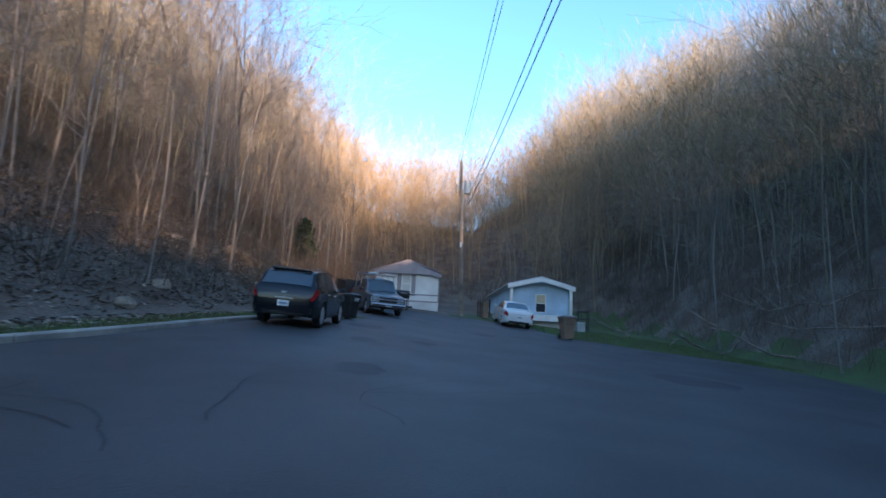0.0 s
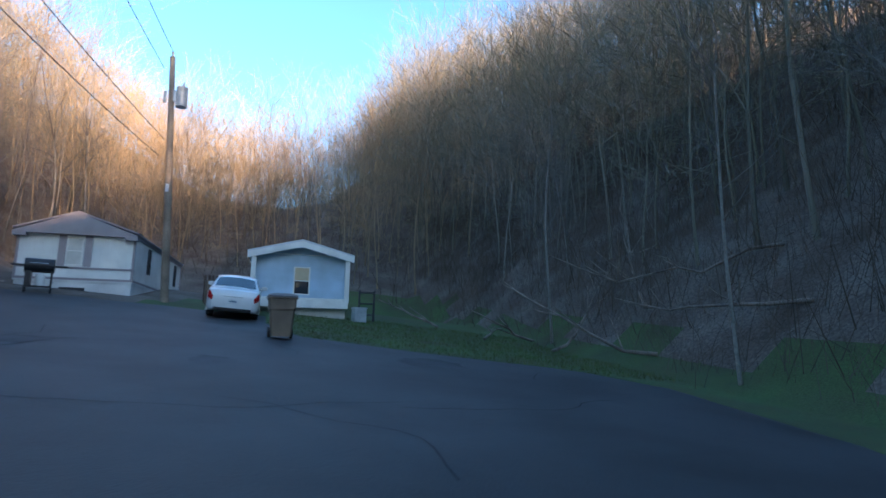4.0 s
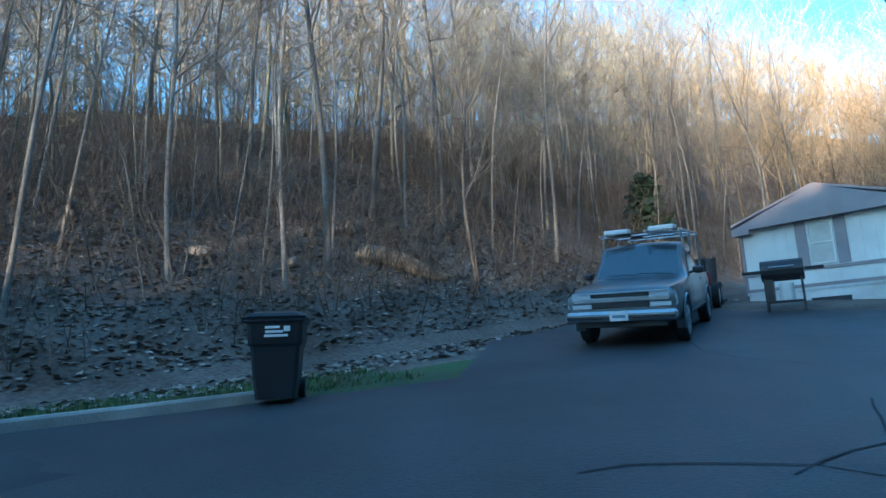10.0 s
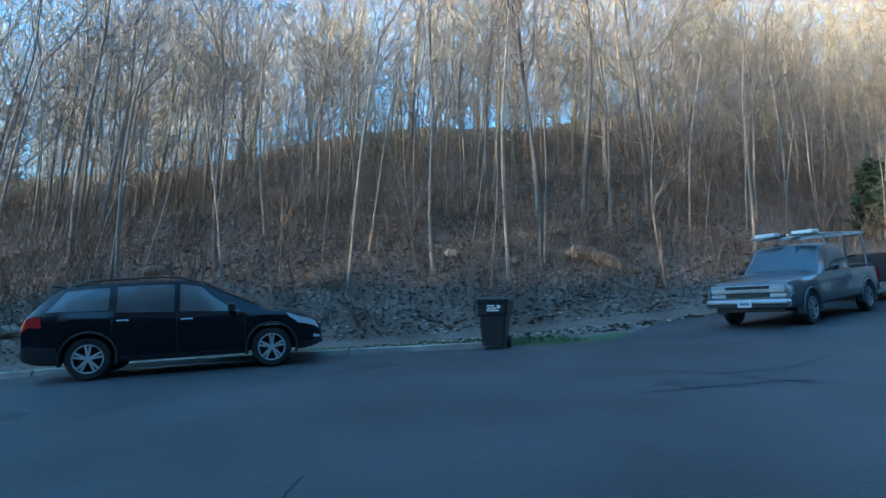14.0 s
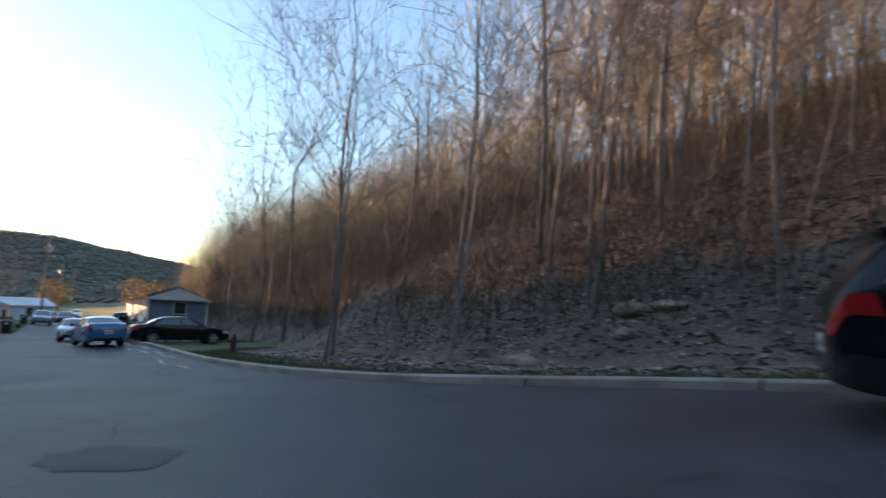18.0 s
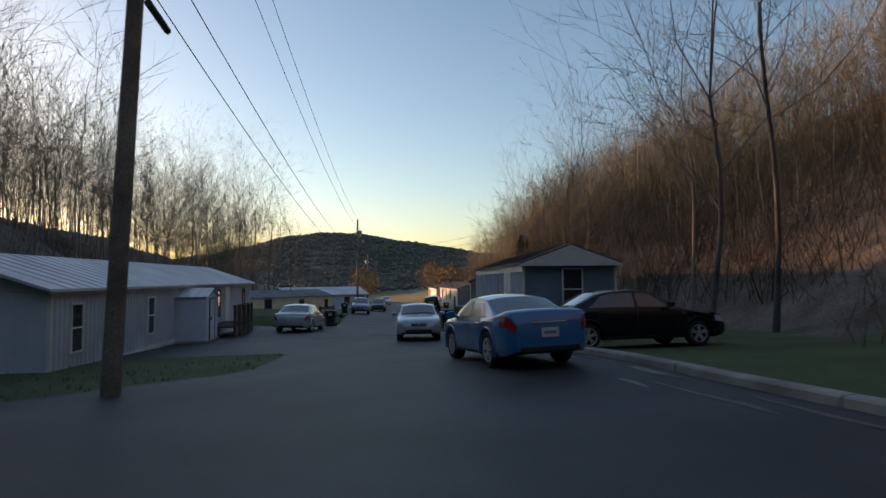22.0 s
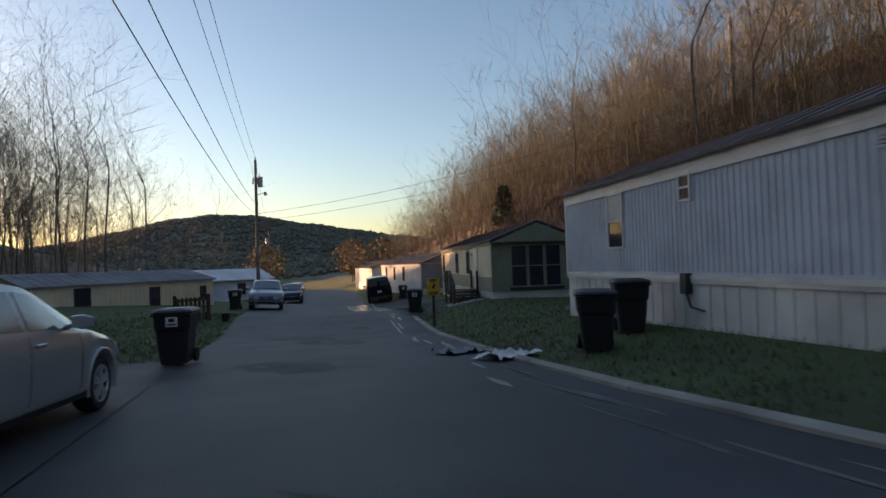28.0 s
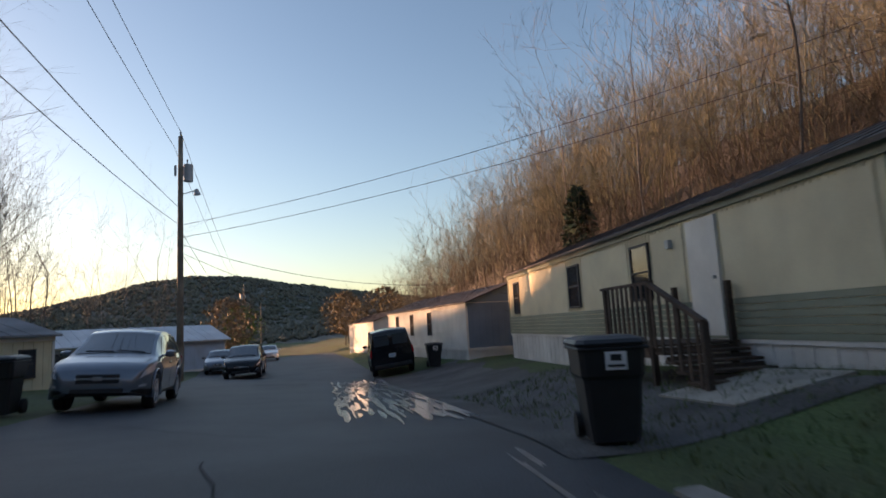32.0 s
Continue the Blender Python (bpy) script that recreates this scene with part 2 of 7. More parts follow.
def base_z(x, y):
    """The made ground: road, yards and building plots."""
    X, Y = np.clip(x, -46, 18) / 30, np.clip(y, -66, 46) / 30
    z = GC[0] + GC[1] * X + GC[2] * Y + GC[3] * X * X + GC[4] * X * Y + GC[5] * Y * Y
    q = np.minimum(-0.6 * np.asarray(x) - 0.8 * np.asarray(y), 95)
    flat = 0.075 * np.maximum(q - 50, 0) - 0.055 * np.maximum(q - 57, 0) + 0.42 * np.exp(-(((x + 1.6) / 3.4) ** 2 + ((y + 5) / 4) ** 2))
    return z + flat + 0.22 * np.exp(-(((x + 5) / 5) ** 2 + ((y - 17) / 7) ** 2)) + 0.16 * np.exp(-(((x + 14.2) / 3.6) ** 2 + ((y + 9.6) / 4.2) ** 2))


AXIS = np.array([(-150, -220), (-75, -118), (-44, -72), (-29, -46), (-18, -25), (-9, -6), (-1, 8), (2, 20), (2, 38), (0, 60), (-4, 100), (-10, 170), (-14, 300)], float)
WEST_EDGE = np.array([(-75, -103), (-60, -80), (-47, -60), (-37.8, -46.9), (-33.6, -40.9), (-30.5, -36.6), (-27.8, -32.9), (-25.2, -28.9), (-22.6, -24), (-19.8, -17.6), (-16.2, -10.2), (-12.9, -3.4), (-10, 1.9), (-8.2, 6), (-6.9, 10), (-6.1, 14), (-5.7, 18), (-5.1, 22), (-4.2, 25.2), (-3.6, 27)], float)
EAST_EDGE = np.array([(-58, -100), (-50, -84), (-41, -66), (-33, -53), (-27.2, -43.6), (-23, -36.4), (-18.8, -29), (-15, -22), (-12, -16.5), (-10.2, -13.6), (-4.6, -12.6), (-1.2, -9), (3.2, -2), (7, 6), (11, 13), (13.6, 20), (14.4, 25.5), (13.2, 27.8), (9, 29.2), (6.1, 30.6), (5.0, 34), (4.7, 38)], float)
ROAD_RING = [tuple(p) for p in WEST_EDGE] + [(-4.8, 28.4), (-6.6, 30.5), (-7.2, 36.8), (-0.9, 37.4), (0.4, 38.6)] + [tuple(p) for p in EAST_EDGE[::-1]]


def line_distance(x, y, line, closed=False):
    """Distance to a polyline, signed (left of its way negative), and the length along it."""
    x, y = np.asarray(x, float), np.asarray(y, float)
    best, sign, along, run = np.full(x.shape, 1e9), np.ones(x.shape), np.zeros(x.shape), 0.0
    pts = np.vstack([line, line[:1]]) if closed else line
    for (ax, ay), (bx, by) in zip(pts, pts[1:]):
        dx, dy = bx - ax, by - ay
        n = math.hypot(dx, dy)
        t = np.clip(((x - ax) * dx + (y - ay) * dy) / n**2, 0, 1)
        d = np.hypot(x - ax - t * dx, y - ay - t * dy)
        near = d < best
        s = np.where(dx * (y - ay) - dy * (x - ax) > 0, -1.0, 1.0)
        best, sign, along = np.where(near, d, best), np.where(near, s, sign), np.where(near, run + t * n, along)
        run += n
    return best * sign, along


def inside(x, y, ring):
    x, y = np.asarray(x, float), np.asarray(y, float)
    hit = np.zeros(x.shape, bool)
    for (ax, ay), (bx, by) in zip(ring, ring[1:] + ring[:1]):
        if ay != by:
            hit ^= ((ay > y) != (by > y)) & (x < (bx - ax) * (y - ay) / (by - ay) + ax)
    return hit


def smooth(a, b, v):
    t = np.clip((v - a) / (b - a), 0, 1)
    return t * t * (3 - 2 * t)


def wobble(x, y):
    """Gentle unevenness of the slopes."""
    return 0.5 * np.sin(x * 0.21 + 1.3 * np.sin(y * 0.13)) * np.cos(y * 0.17 + 0.8 * np.sin(x * 0.11)) + 0.18 * np.sin(x * 0.9 + y * 0.4) * np.cos(y * 0.8 - x * 0.3)


def land_z(x, y):
    x, y = np.asarray(x, float), np.asarray(y, float)
    d, s = line_distance(x, y, AXIS)
    z = base_z(x, y)
    south = smooth(2, -14, y)
    west_foot = 9.6 + 5.4 * south
    wd = np.maximum(-d - west_foot, 0)
    west_top = 41 - 1 * south
    west = west_top * (1 - np.exp(-wd * (0.56 + 0.16 * south) / west_top)) + 0.10 * np.clip(wd - 40, 0, 90)
    west = west * smooth(-230, -80, y)
    east_foot = 14.5 + 9 * smooth(-50, -66, y)
    ed = np.maximum(d - east_foot, 0)
    north = smooth(-14, 20, y)
    east_top = 11 + 53 * smooth(-60, 35, y)
    east = east_top * (1 - np.exp(-ed * (0.90 + 0.08 * north) / east_top)) + 0.06 * np.maximum(ed - 60, 0) * north
    east = east * smooth(-210, -110, y)
    rise = 0.29 * np.maximum(y - 54, 0) * smooth(330, 130, y) + 6 * np.exp(-(((x - 12) / 14) ** 2 + ((y - 92) / 22) ** 2))
    far = 12 * smooth(150, 330, np.hypot(x + 20, y + 25)) * smooth(60, -60, y) + 13.5 * np.exp(-(((x + 141) / 48) ** 2 + ((y + 304) / 60) ** 2)) + 11 * np.exp(-(((x + 200) / 60) ** 2 + ((y + 325) / 70) ** 2)) + 10 * np.exp(-(((x + 480) / 110) ** 2 + ((y + 400) / 120) ** 2))
    far = far + 1.2 * np.sin(x * 0.05 + y * 0.02) * smooth(220, 400, np.hypot(x + 20, y + 25))
    drop = -0.02 * np.maximum(-66 - y, 0) * smooth(-260, -66, y)
    yard = 0.62 * smooth(0.2, 4.5, -line_distance(x, y, WEST_EDGE)[0]) * smooth(-16, -40, y)
    rough = wobble(x, y) * smooth(0, 8, np.maximum(wd, ed) + 0.0)
    return z + west + east + rise + far + drop + rough + yard


def ground_at(x, y):
    return float(land_z(np.array([x]), np.array([y]))[0])


def mesh_from(name, verts, faces, mats, parent=None, smooth_faces=False, mat_index=None):
    me = bpy.data.meshes.new(name)
    me.vertices.add(len(verts))
    me.vertices.foreach_set("co", np.asarray(verts, np.float32).ravel())
    faces = np.asarray(faces, np.int32)
    k = faces.shape[1]
    me.loops.add(faces.size)
    me.polygons.add(len(faces))
    me.loops.foreach_set("vertex_index", faces.ravel())
    me.polygons.foreach_set("loop_start", np.arange(0, faces.size, k, dtype=np.int32))
    if mat_index is not None:
        me.polygons.foreach_set("material_index", np.asarray(mat_index, np.int32))
    if smooth_faces:
        me.polygons.foreach_set("use_smooth", np.ones(len(faces), bool))
    for m in mats if isinstance(mats, (list, tuple)) else [mats]:
        me.materials.append(m)
    me.update(calc_edges=True)
    ob = new(name, me)
    if parent is not None:
        ob.parent = parent
    return ob


def grid_faces(nx, ny):
    i = np.arange(nx * ny).reshape(ny, nx)
    return np.stack([i[:-1, :-1].ravel(), i[:-1, 1:].ravel(), i[1:, 1:].ravel(), i[1:, :-1].ravel()], 1)


def spread(*runs):
    return np.unique(np.concatenate([np.arange(a, b, s) for a, b, s in runs]))


gx = spread((-900, -200, 25), (-200, -80, 5), (-80, 40, 1.0), (40, 120, 4), (120, 501, 20))
gy = spread((-900, -200, 25), (-200, -80, 5), (-80, 60, 1.0), (60, 180, 4), (180, 601, 20))
GX, GY = np.meshgrid(gx, gy)
GZ = land_z(GX, GY)
ring_d, _ = line_distance(GX, GY, np.array(ROAD_RING), True)
in_road = inside(GX, GY, ROAD_RING)
GZ = np.where(in_road, GZ - 0.10 * smooth(0.2, 1.2, np.abs(ring_d)) - 0.03, GZ)
axis_d, _ = line_distance(GX, GY, AXIS)
fx, fy = (GX[:-1, :-1] + GX[1:, 1:]) / 2, (GY[:-1, :-1] + GY[1:, 1:]) / 2
fd, _ = line_distance(fx, fy, AXIS)
south_f = smooth(2, -14, fy)
jag = 0.9 * np.sin(fx * 1.1) * np.cos(fy * 0.9)
grassy = (fd + jag > -(9.2 + 5.2 * south_f)) & (fd + jag < 15.5 + 7 * smooth(-50, -66, fy)) & (fy < 60) & (fy > -200)
verge, _ = line_distance(fx, fy, WEST_EDGE)
grassy &= ~((fy > -2) & (verge + 0.5 * jag < -1.6) & (fy < 60))
farland = (np.hypot(fx + 10, fy + 10) > 190)
tagged(mesh_from("ground", np.stack([GX, GY, GZ], -1).reshape(-1, 3), grid_faces(len(gx), len(gy)), [LITTER, GRASS_SOIL, FAR_HILL], smooth_faces=True,
                 mat_index=np.where(farland, 2, np.where(grassy, 1, 0)).ravel()), "valley floor and wooded slopes covered with leaf litter and grass", "ground", kind="structure")

# road: a strip between its two edges, then the turning area
ROAD_W = np.vstack([WEST_EDGE, [(-4.8, 28.4), (-6.6, 30.5), (-7.2, 36.8), (-7.2, 37.4)]])
ry = np.arange(-100, 37.5, 0.5)
rw, re = np.interp(ry, ROAD_W[:, 1], ROAD_W[:, 0]), np.interp(ry, EAST_EDGE[:, 1], EAST_EDGE[:, 0])
rt = np.linspace(0, 1, 25)
RX = rw[:, None] + (re - rw)[:, None] * rt
RY = np.repeat(ry[:, None], 25, 1)
RZ = land_z(RX, RY) + 0.008 * np.sin(RX * 2.1 + RY) * np.cos(RY * 1.7)
tagged(mesh_from("road", np.stack([RX, RY, RZ], -1).reshape(-1, 3), grid_faces(25, len(ry)), ASPHALT, smooth_faces=True), "worn dark grey asphalt road and turning area", "road", kind="structure")


ey = np.arange(-37, -17.4, 0.5)
ex = np.interp(ey, EAST_EDGE[:, 1], EAST_EDGE[:, 0])
et = np.linspace(-0.02, 4.9, 12)
wave = 1 + 0.08 * np.sin(ey * 1.3)
EX, EY = ex[:, None] + et * 0.86 * wave[:, None], ey[:, None] - et * 0.5
tagged(mesh_from("driveway", np.stack([EX, EY, land_z(EX, EY) + 0.01], -1).reshape(-1, 3), grid_faces(12, len(ey)), ASPHALT, smooth_faces=True), "worn asphalt driveway before the long white home", "driveway", kind="structure")


def along(line, step):
    """Points every step metres along a polyline, with the way there."""
    seg = np.hypot(*np.diff(line, axis=0).T)
    cum = np.r_[0, np.cumsum(seg)]
    s = np.arange(0, cum[-1], step)
    return np.stack([np.interp(s, cum, line[:, 0]), np.interp(s, cum, line[:, 1])], 1)


kerb = tagged(new("kerb"), "weathered pale concrete kerb along the road", "kerb", kind="structure")
kp = along(WEST_EDGE[(WEST_EDGE[:, 1] > -62)], 1.5)
for a, b in zip(kp[:-1:2], kp[2::2]):
    if -60 < b[1] and a[1] < -44.5:
        continue
    bm = bmesh.new()
    d = Vector((*(b - a), 0)).normalized()
    side = Vector((-d.y, d.x, 0))
    rise = 0.4 if a[1] < -14 else 1.0
    rings = []
    for k in (0.006, 0.5, 0.994):
        p = a + (b - a) * k
        z = ground_at(p[0], p[1])
        o = Vector((p[0], p[1], z))
        rings.append([o + side * u + Vector((0, 0, v)) for u, v in ((-0.02, -0.15), (-0.0, 0.10 * rise), (0.03, 0.125 * rise), (0.22, 0.13 * rise), (0.24, -0.15))])
    loft(bm, rings)
    bmesh.ops.recalc_face_normals(bm, faces=bm.faces)
    part("kerb_stone", bm, CONCRETE, kerb)

# broken asphalt apron where the kerb is dropped before the cream home
GRAVEL = shade("gravelly_asphalt", (0.085, 0.083, 0.08), 0.85, 0, 0.3, 0.7, 0.45, 26, 0.6, col2=(0.045, 0.044, 0.042))
ay = np.arange(-61, -43.4, 0.4)
ax = np.interp(ay, WEST_EDGE[:, 1], WEST_EDGE[:, 0])
at_ = np.linspace(-0.25, 3.4, 12)
fringe = 1 + 0.12 * np.sin(ay * 1.7) + 0.06 * np.sin(ay * 4.1)
AX, AY = ax[:, None] - at_ * 0.78 * fringe[:, None], ay[:, None] + at_ * 0.6
tagged(mesh_from("apron", np.stack([AX, AY, land_z(AX, AY) + 0.012], -1).reshape(-1, 3), grid_faces(12, len(ay)), GRAVEL, smooth_faces=True), "broken gravelly asphalt apron beside the lane", "driveway", kind="structure")

# worn patches and tar-filled cracks in the asphalt
rng = np.random.default_rng(15)


def road_z(x, y):
    return ground_at(x, y) + 0.008 * math.sin(x * 2.1 + y) * math.cos(y * 1.7)


WORN = shade("worn_asphalt", (0.050, 0.052, 0.056), 0.74, 0, 0.25, 0.8, 0.3, 40, 0.3)
TAR = shade("tar_seam", (0.014, 0.014, 0.015), 0.85, 0, 0.2, 2, 0.1, 40)
pv, pf, tv, tf = [], [], [], []


def on_road(x, y):
    return bool(inside(np.array([x]), np.array([y]), ROAD_RING)[0])


for k in range(54):
    x, y = rng.uniform(-4, 11), rng.uniform(10, 36)
    if k > 26:
        x, y = WEST_EDGE[rng.integers(2, len(WEST_EDGE) - 2)] + (rng.uniform(1, 6), rng.uniform(-2, 1))
    if not on_road(x, y):
        continue
    if k % 3 == 0:
        rad, base = rng.uniform(0.5, 1.6), len(pv)
        for q in range(18):
            a, r0 = 2 * math.pi * q / 18, rad * rng.uniform(0.7, 1.1)
            px, py = x + r0 * math.cos(a) * 0.7, y + r0 * math.sin(a)
            pv.append((px, py, road_z(px, py) + 0.004))
        if all(on_road(p[0], p[1]) for p in pv[base:]):
            pf.append(list(range(base, base + 18)))
    else:
        a, base, w = rng.uniform(0, 6.28), len(tv), rng.uniform(0.005, 0.013)
        for q in range(int(rng.integers(6, 18))):
            for s in (-w, w):
                px, py = x - math.sin(a) * s, y + math.cos(a) * s
                tv.append((px, py, road_z(px, py) + 0.007))
            if q:
                n = len(tv)
                tf.append((n - 4, n - 3, n - 1, n - 2))
            a += rng.normal(0, 0.25)
            x, y = x + 0.35 * math.cos(a), y + 0.35 * math.sin(a)
            if not on_road(x, y):
                break
for nm, vs, fs, mt, lb in (("worn_patches", pv, pf, WORN, "lighter worn patches in the road surface"), ("road_cracks", tv, tf, TAR, "dark tar-filled cracks winding over the road")):
    me = bpy.data.meshes.new(nm)
    me.from_pydata(vs, [], fs)
    me.materials.append(mt)
    tagged(new(nm, me), lb, "road surface", kind="stuff")

# pale silt left in the gutter
rng = np.random.default_rng(5)
silt_line = along(WEST_EDGE[(WEST_EDGE[:, 1] > -60) & (WEST_EDGE[:, 1] < 8)], 0.9)
SILT = shade("gutter_silt", (0.13, 0.13, 0.128), 0.35, 0, 0.3, 1.5, 0.2, 30, 0.2)
sv, sf = [], []
for p, q in zip(silt_line, silt_line[1:]):
    if rng.random() < 0.72 and not -60 < p[1] < -44:
        d = (q - p) / np.hypot(*(q - p))
        n = np.array([d[1], -d[0]])
        c = p + n * rng.uniform(0.25, 1.1)
        w, l = rng.uniform(0.02, 0.09), rng.uniform(0.4, 1.3)
        base = len(sv)
        m = 11
        for k in range(m):
            an = 2 * math.pi * k / m
            r = rng.uniform(0.6, 1.1)
            o = c + d * math.cos(an) * l * r + n * math.sin(an) * w * r
            sv.append((o[0], o[1], ground_at(o[0], o[1]) + 0.008))
        sf.append(list(range(base, base + m)))
silt_me = bpy.data.meshes.new("gutter_silt")
silt_me.from_pydata(sv, [], sf)
silt_me.materials.append(SILT)
# wet streaks, their pale base colour standing in for mirrored sky
WET_SHEEN = glossy("wet_sky_sheen", (0.34, 0.34, 0.34), 0.22, 0.4)
wv, wf = [], []
for y0, y1, count, reach in ((-66, -46, 420, 2.1),):
    wet = along(WEST_EDGE[(WEST_EDGE[:, 1] > y0 - 4) & (WEST_EDGE[:, 1] < y1 + 4)], 0.5)
    for _ in range(count):
        k = int(rng.integers(0, len(wet) - 1))
        d = wet[k + 1] - wet[k]
        d = d / np.hypot(*d)
        n = np.array([d[1], -d[0]])
        c = wet[k] + n * (0.15 + reach * rng.random() ** 1.6)
        w, l = rng.uniform(0.015, 0.07), rng.uniform(0.2, 1.2)
        bend = rng.normal(0, 0.02)
        base = len(wv)
        for q in range(16):
            an = 2 * math.pi * q / 16
            r0 = rng.uniform(0.6, 1.15)
            o = c + d * math.cos(an) * l + n * (math.sin(an) * w * r0 + bend * math.cos(an) ** 2)
            wv.append((o[0], o[1], ground_at(o[0], o[1]) + 0.016))
        wf.append(list(range(base, base + 16)))
wet_me = bpy.data.meshes.new("wet_streaks")
wet_me.from_pydata(wv, [], wf)
wet_me.materials.append(WET_SHEEN)
tagged(new("wet_streaks", wet_me), "wet streaks of water and silt beside the lane, painted pale like reflected sky", "puddles", kind="stuff")
tagged(new("gutter_silt", silt_me), "thin pale silt and grit washed along the gutter", "silt", kind="stuff")

# ---------------------------------------------------------------- trees


def tube(verts, faces, pts, radii, n):
    """An open tapered tube along points."""
    pts = np.asarray(pts, float)
    base = len(verts)
    for i, (p, r) in enumerate(zip(pts, radii)):
        d = pts[min(i + 1, len(pts) - 1)] - pts[max(i - 1, 0)]
        d = d / (np.linalg.norm(d) + 1e-9)
        u = np.cross(d, (0.31, 0.87, 0.12))
        u /= np.linalg.norm(u) + 1e-9
        w = np.cross(d, u)
        for k in range(n):
            a = 2 * math.pi * k / n
            verts.append(p + r * (math.cos(a) * u + math.sin(a) * w))
    for i in range(len(pts) - 1):
        for k in range(n):
            a, b = base + i * n + k, base + i * n + (k + 1) % n
            faces.append((a, b, b + n, a + n))


def ribbon(verts, faces, a, b, w, g):
    """A thin tapering twig."""
    u = g.normal(0, 1, 3)
    d = b - a
    u -= d * (u @ d) / (d @ d + 1e-9)
    u *= w / (np.linalg.norm(u) + 1e-9)
    n = len(verts)
    verts += [a - u, a + u, b + u * 0.4, b - u * 0.4]
    faces.append((n, n + 1, n + 2, n + 3))


def bare_tree(seed, height, girth, limbs, low=0.45, lean=0.0, spread_by=0.28, sides=6, light=False, fork=0.6):
    """Trunk and crown of a leafless tree: a trunk that forks into leaders, limbs that curve upwards, side branches and twigs."""
    g = np.random.default_rng(seed)
    tv, tf, cv, cf = [], [], [], []
    ph = g.uniform(0, 6.28, 2)
    bend = np.array([math.cos(ph[0]), math.sin(ph[0])]) * lean
    up = np.array([0, 0, 1.0])

    def unit(v):
        return v / (np.linalg.norm(v) + 1e-9)

    def path(p, d, ln, n, wander, lift):
        pts = [p]
        for _ in range(n):
            d = unit(d + up * lift + g.normal(0, wander, 3))
            pts.append(pts[-1] + d * ln / n)
        return pts

    def along_path(pts, k):
        f = min(k * (len(pts) - 1), len(pts) - 1.001)
        i = int(f)
        return pts[i] + (pts[i + 1] - pts[i]) * (f - i), unit(pts[i + 1] - pts[i])

    def off(d, angle):
        u = unit(np.cross(d, g.normal(0, 1, 3)))
        return unit(d * math.cos(angle) + u * math.sin(angle))

    def chain(pts, w):
        for i, (a, b) in enumerate(zip(pts, pts[1:])):
            ribbon(cv, cf, a, b, w * (1 - 0.6 * i / len(pts)), g)

    hs = np.linspace(0, 1, 5 if light else 8)
    top = height * fork
    trunk = [np.array([bend[0] * h * top + 0.016 * height * math.sin(3.3 * h + ph[0]) * h, bend[1] * h * top + 0.016 * height * math.sin(4 * h + ph[1]) * h, h * top - 0.25]) for h in hs]
    r_top = girth * 0.55
    tube(tv, tf, trunk, [girth * (1.3 if h == 0 else 1) * (1 - h) + r_top * h for h in hs], sides)
    starts = []
    leaders = 2 if g.random() < 0.55 else 3
    d0 = unit(trunk[-1] - trunk[-2])
    for k in range(leaders):
        starts.append((trunk[-1] - d0 * 0.05, off(d0, g.uniform(0.2, 0.55)), (height - top) * g.uniform(0.8, 1.05), r_top * (0.85 if k == 0 else 0.65), 0.22))
    for _ in range(limbs):
        k = low / fork + (1 - low / fork) * g.random()
        p, d = along_path(trunk, k)
        starts.append((p, off(d, g.uniform(0.6, 1.25)), height * spread_by * g.uniform(0.5, 1.15) * (1.25 - 0.5 * k), (girth * (1 - k) + r_top * k) * g.uniform(0.3, 0.55), 0.12))
    for p, d, ln, r0, lift in starts:
        n = 3 if light else 4
        pts = path(p, d, ln, n, 0.19, lift)
        if light:
            chain(pts, max(r0, 0.018))
        else:
            tube(cv, cf, pts, list(np.linspace(r0, max(0.1 * r0, 0.005), n + 1)), 4)
        for _ in range(int(g.integers(4, 6)) if light else int(g.integers(5, 8))):
            q, e = along_path(pts, g.uniform(0.25, 1))
            l2 = ln * g.uniform(0.32, 0.62)
            sub = path(q, off(e, g.uniform(0.4, 0.95)), l2, 2 if light else 3, 0.16, 0.12)
            if light:
                chain(sub, 0.017)
            else:
                tube(cv, cf, sub, [max(0.28 * r0, 0.009), max(0.2 * r0, 0.007), 0.005, 0.003], 3)
            for _ in range(4 if light else 5):
                o, f = along_path(sub, g.uniform(0.2, 1))
                l3 = l2 * g.uniform(0.35, 0.75)
                e3 = o + off(f, g.uniform(0.35, 0.9)) * l3 + up * 0.1 * l3
                ribbon(cv, cf, o, e3, g.uniform(0.010, 0.019) if light else g.uniform(0.005, 0.008), g)
                if not light:
                    for _ in range(2):
                        w = o + (e3 - o) * g.uniform(0.3, 0.95)
                        ribbon(cv, cf, w, w + off(unit(e3 - o), g.uniform(0.4, 0.9)) * l3 * g.uniform(0.35, 0.7), g.uniform(0.004, 0.007), g)
    return (np.array(tv), tf), (np.array(cv), cf)


def mesh_data(name, verts, faces, mat, smooth_faces=True):
    me = bpy.data.meshes.new(name)
    me.from_pydata([tuple(v) for v in verts], [], [tuple(dict.fromkeys(f)) for f in faces])
    me.materials.append(mat)
    if smooth_faces:
        me.polygons.foreach_set("use_smooth", np.ones(len(me.polygons), bool))
    return me


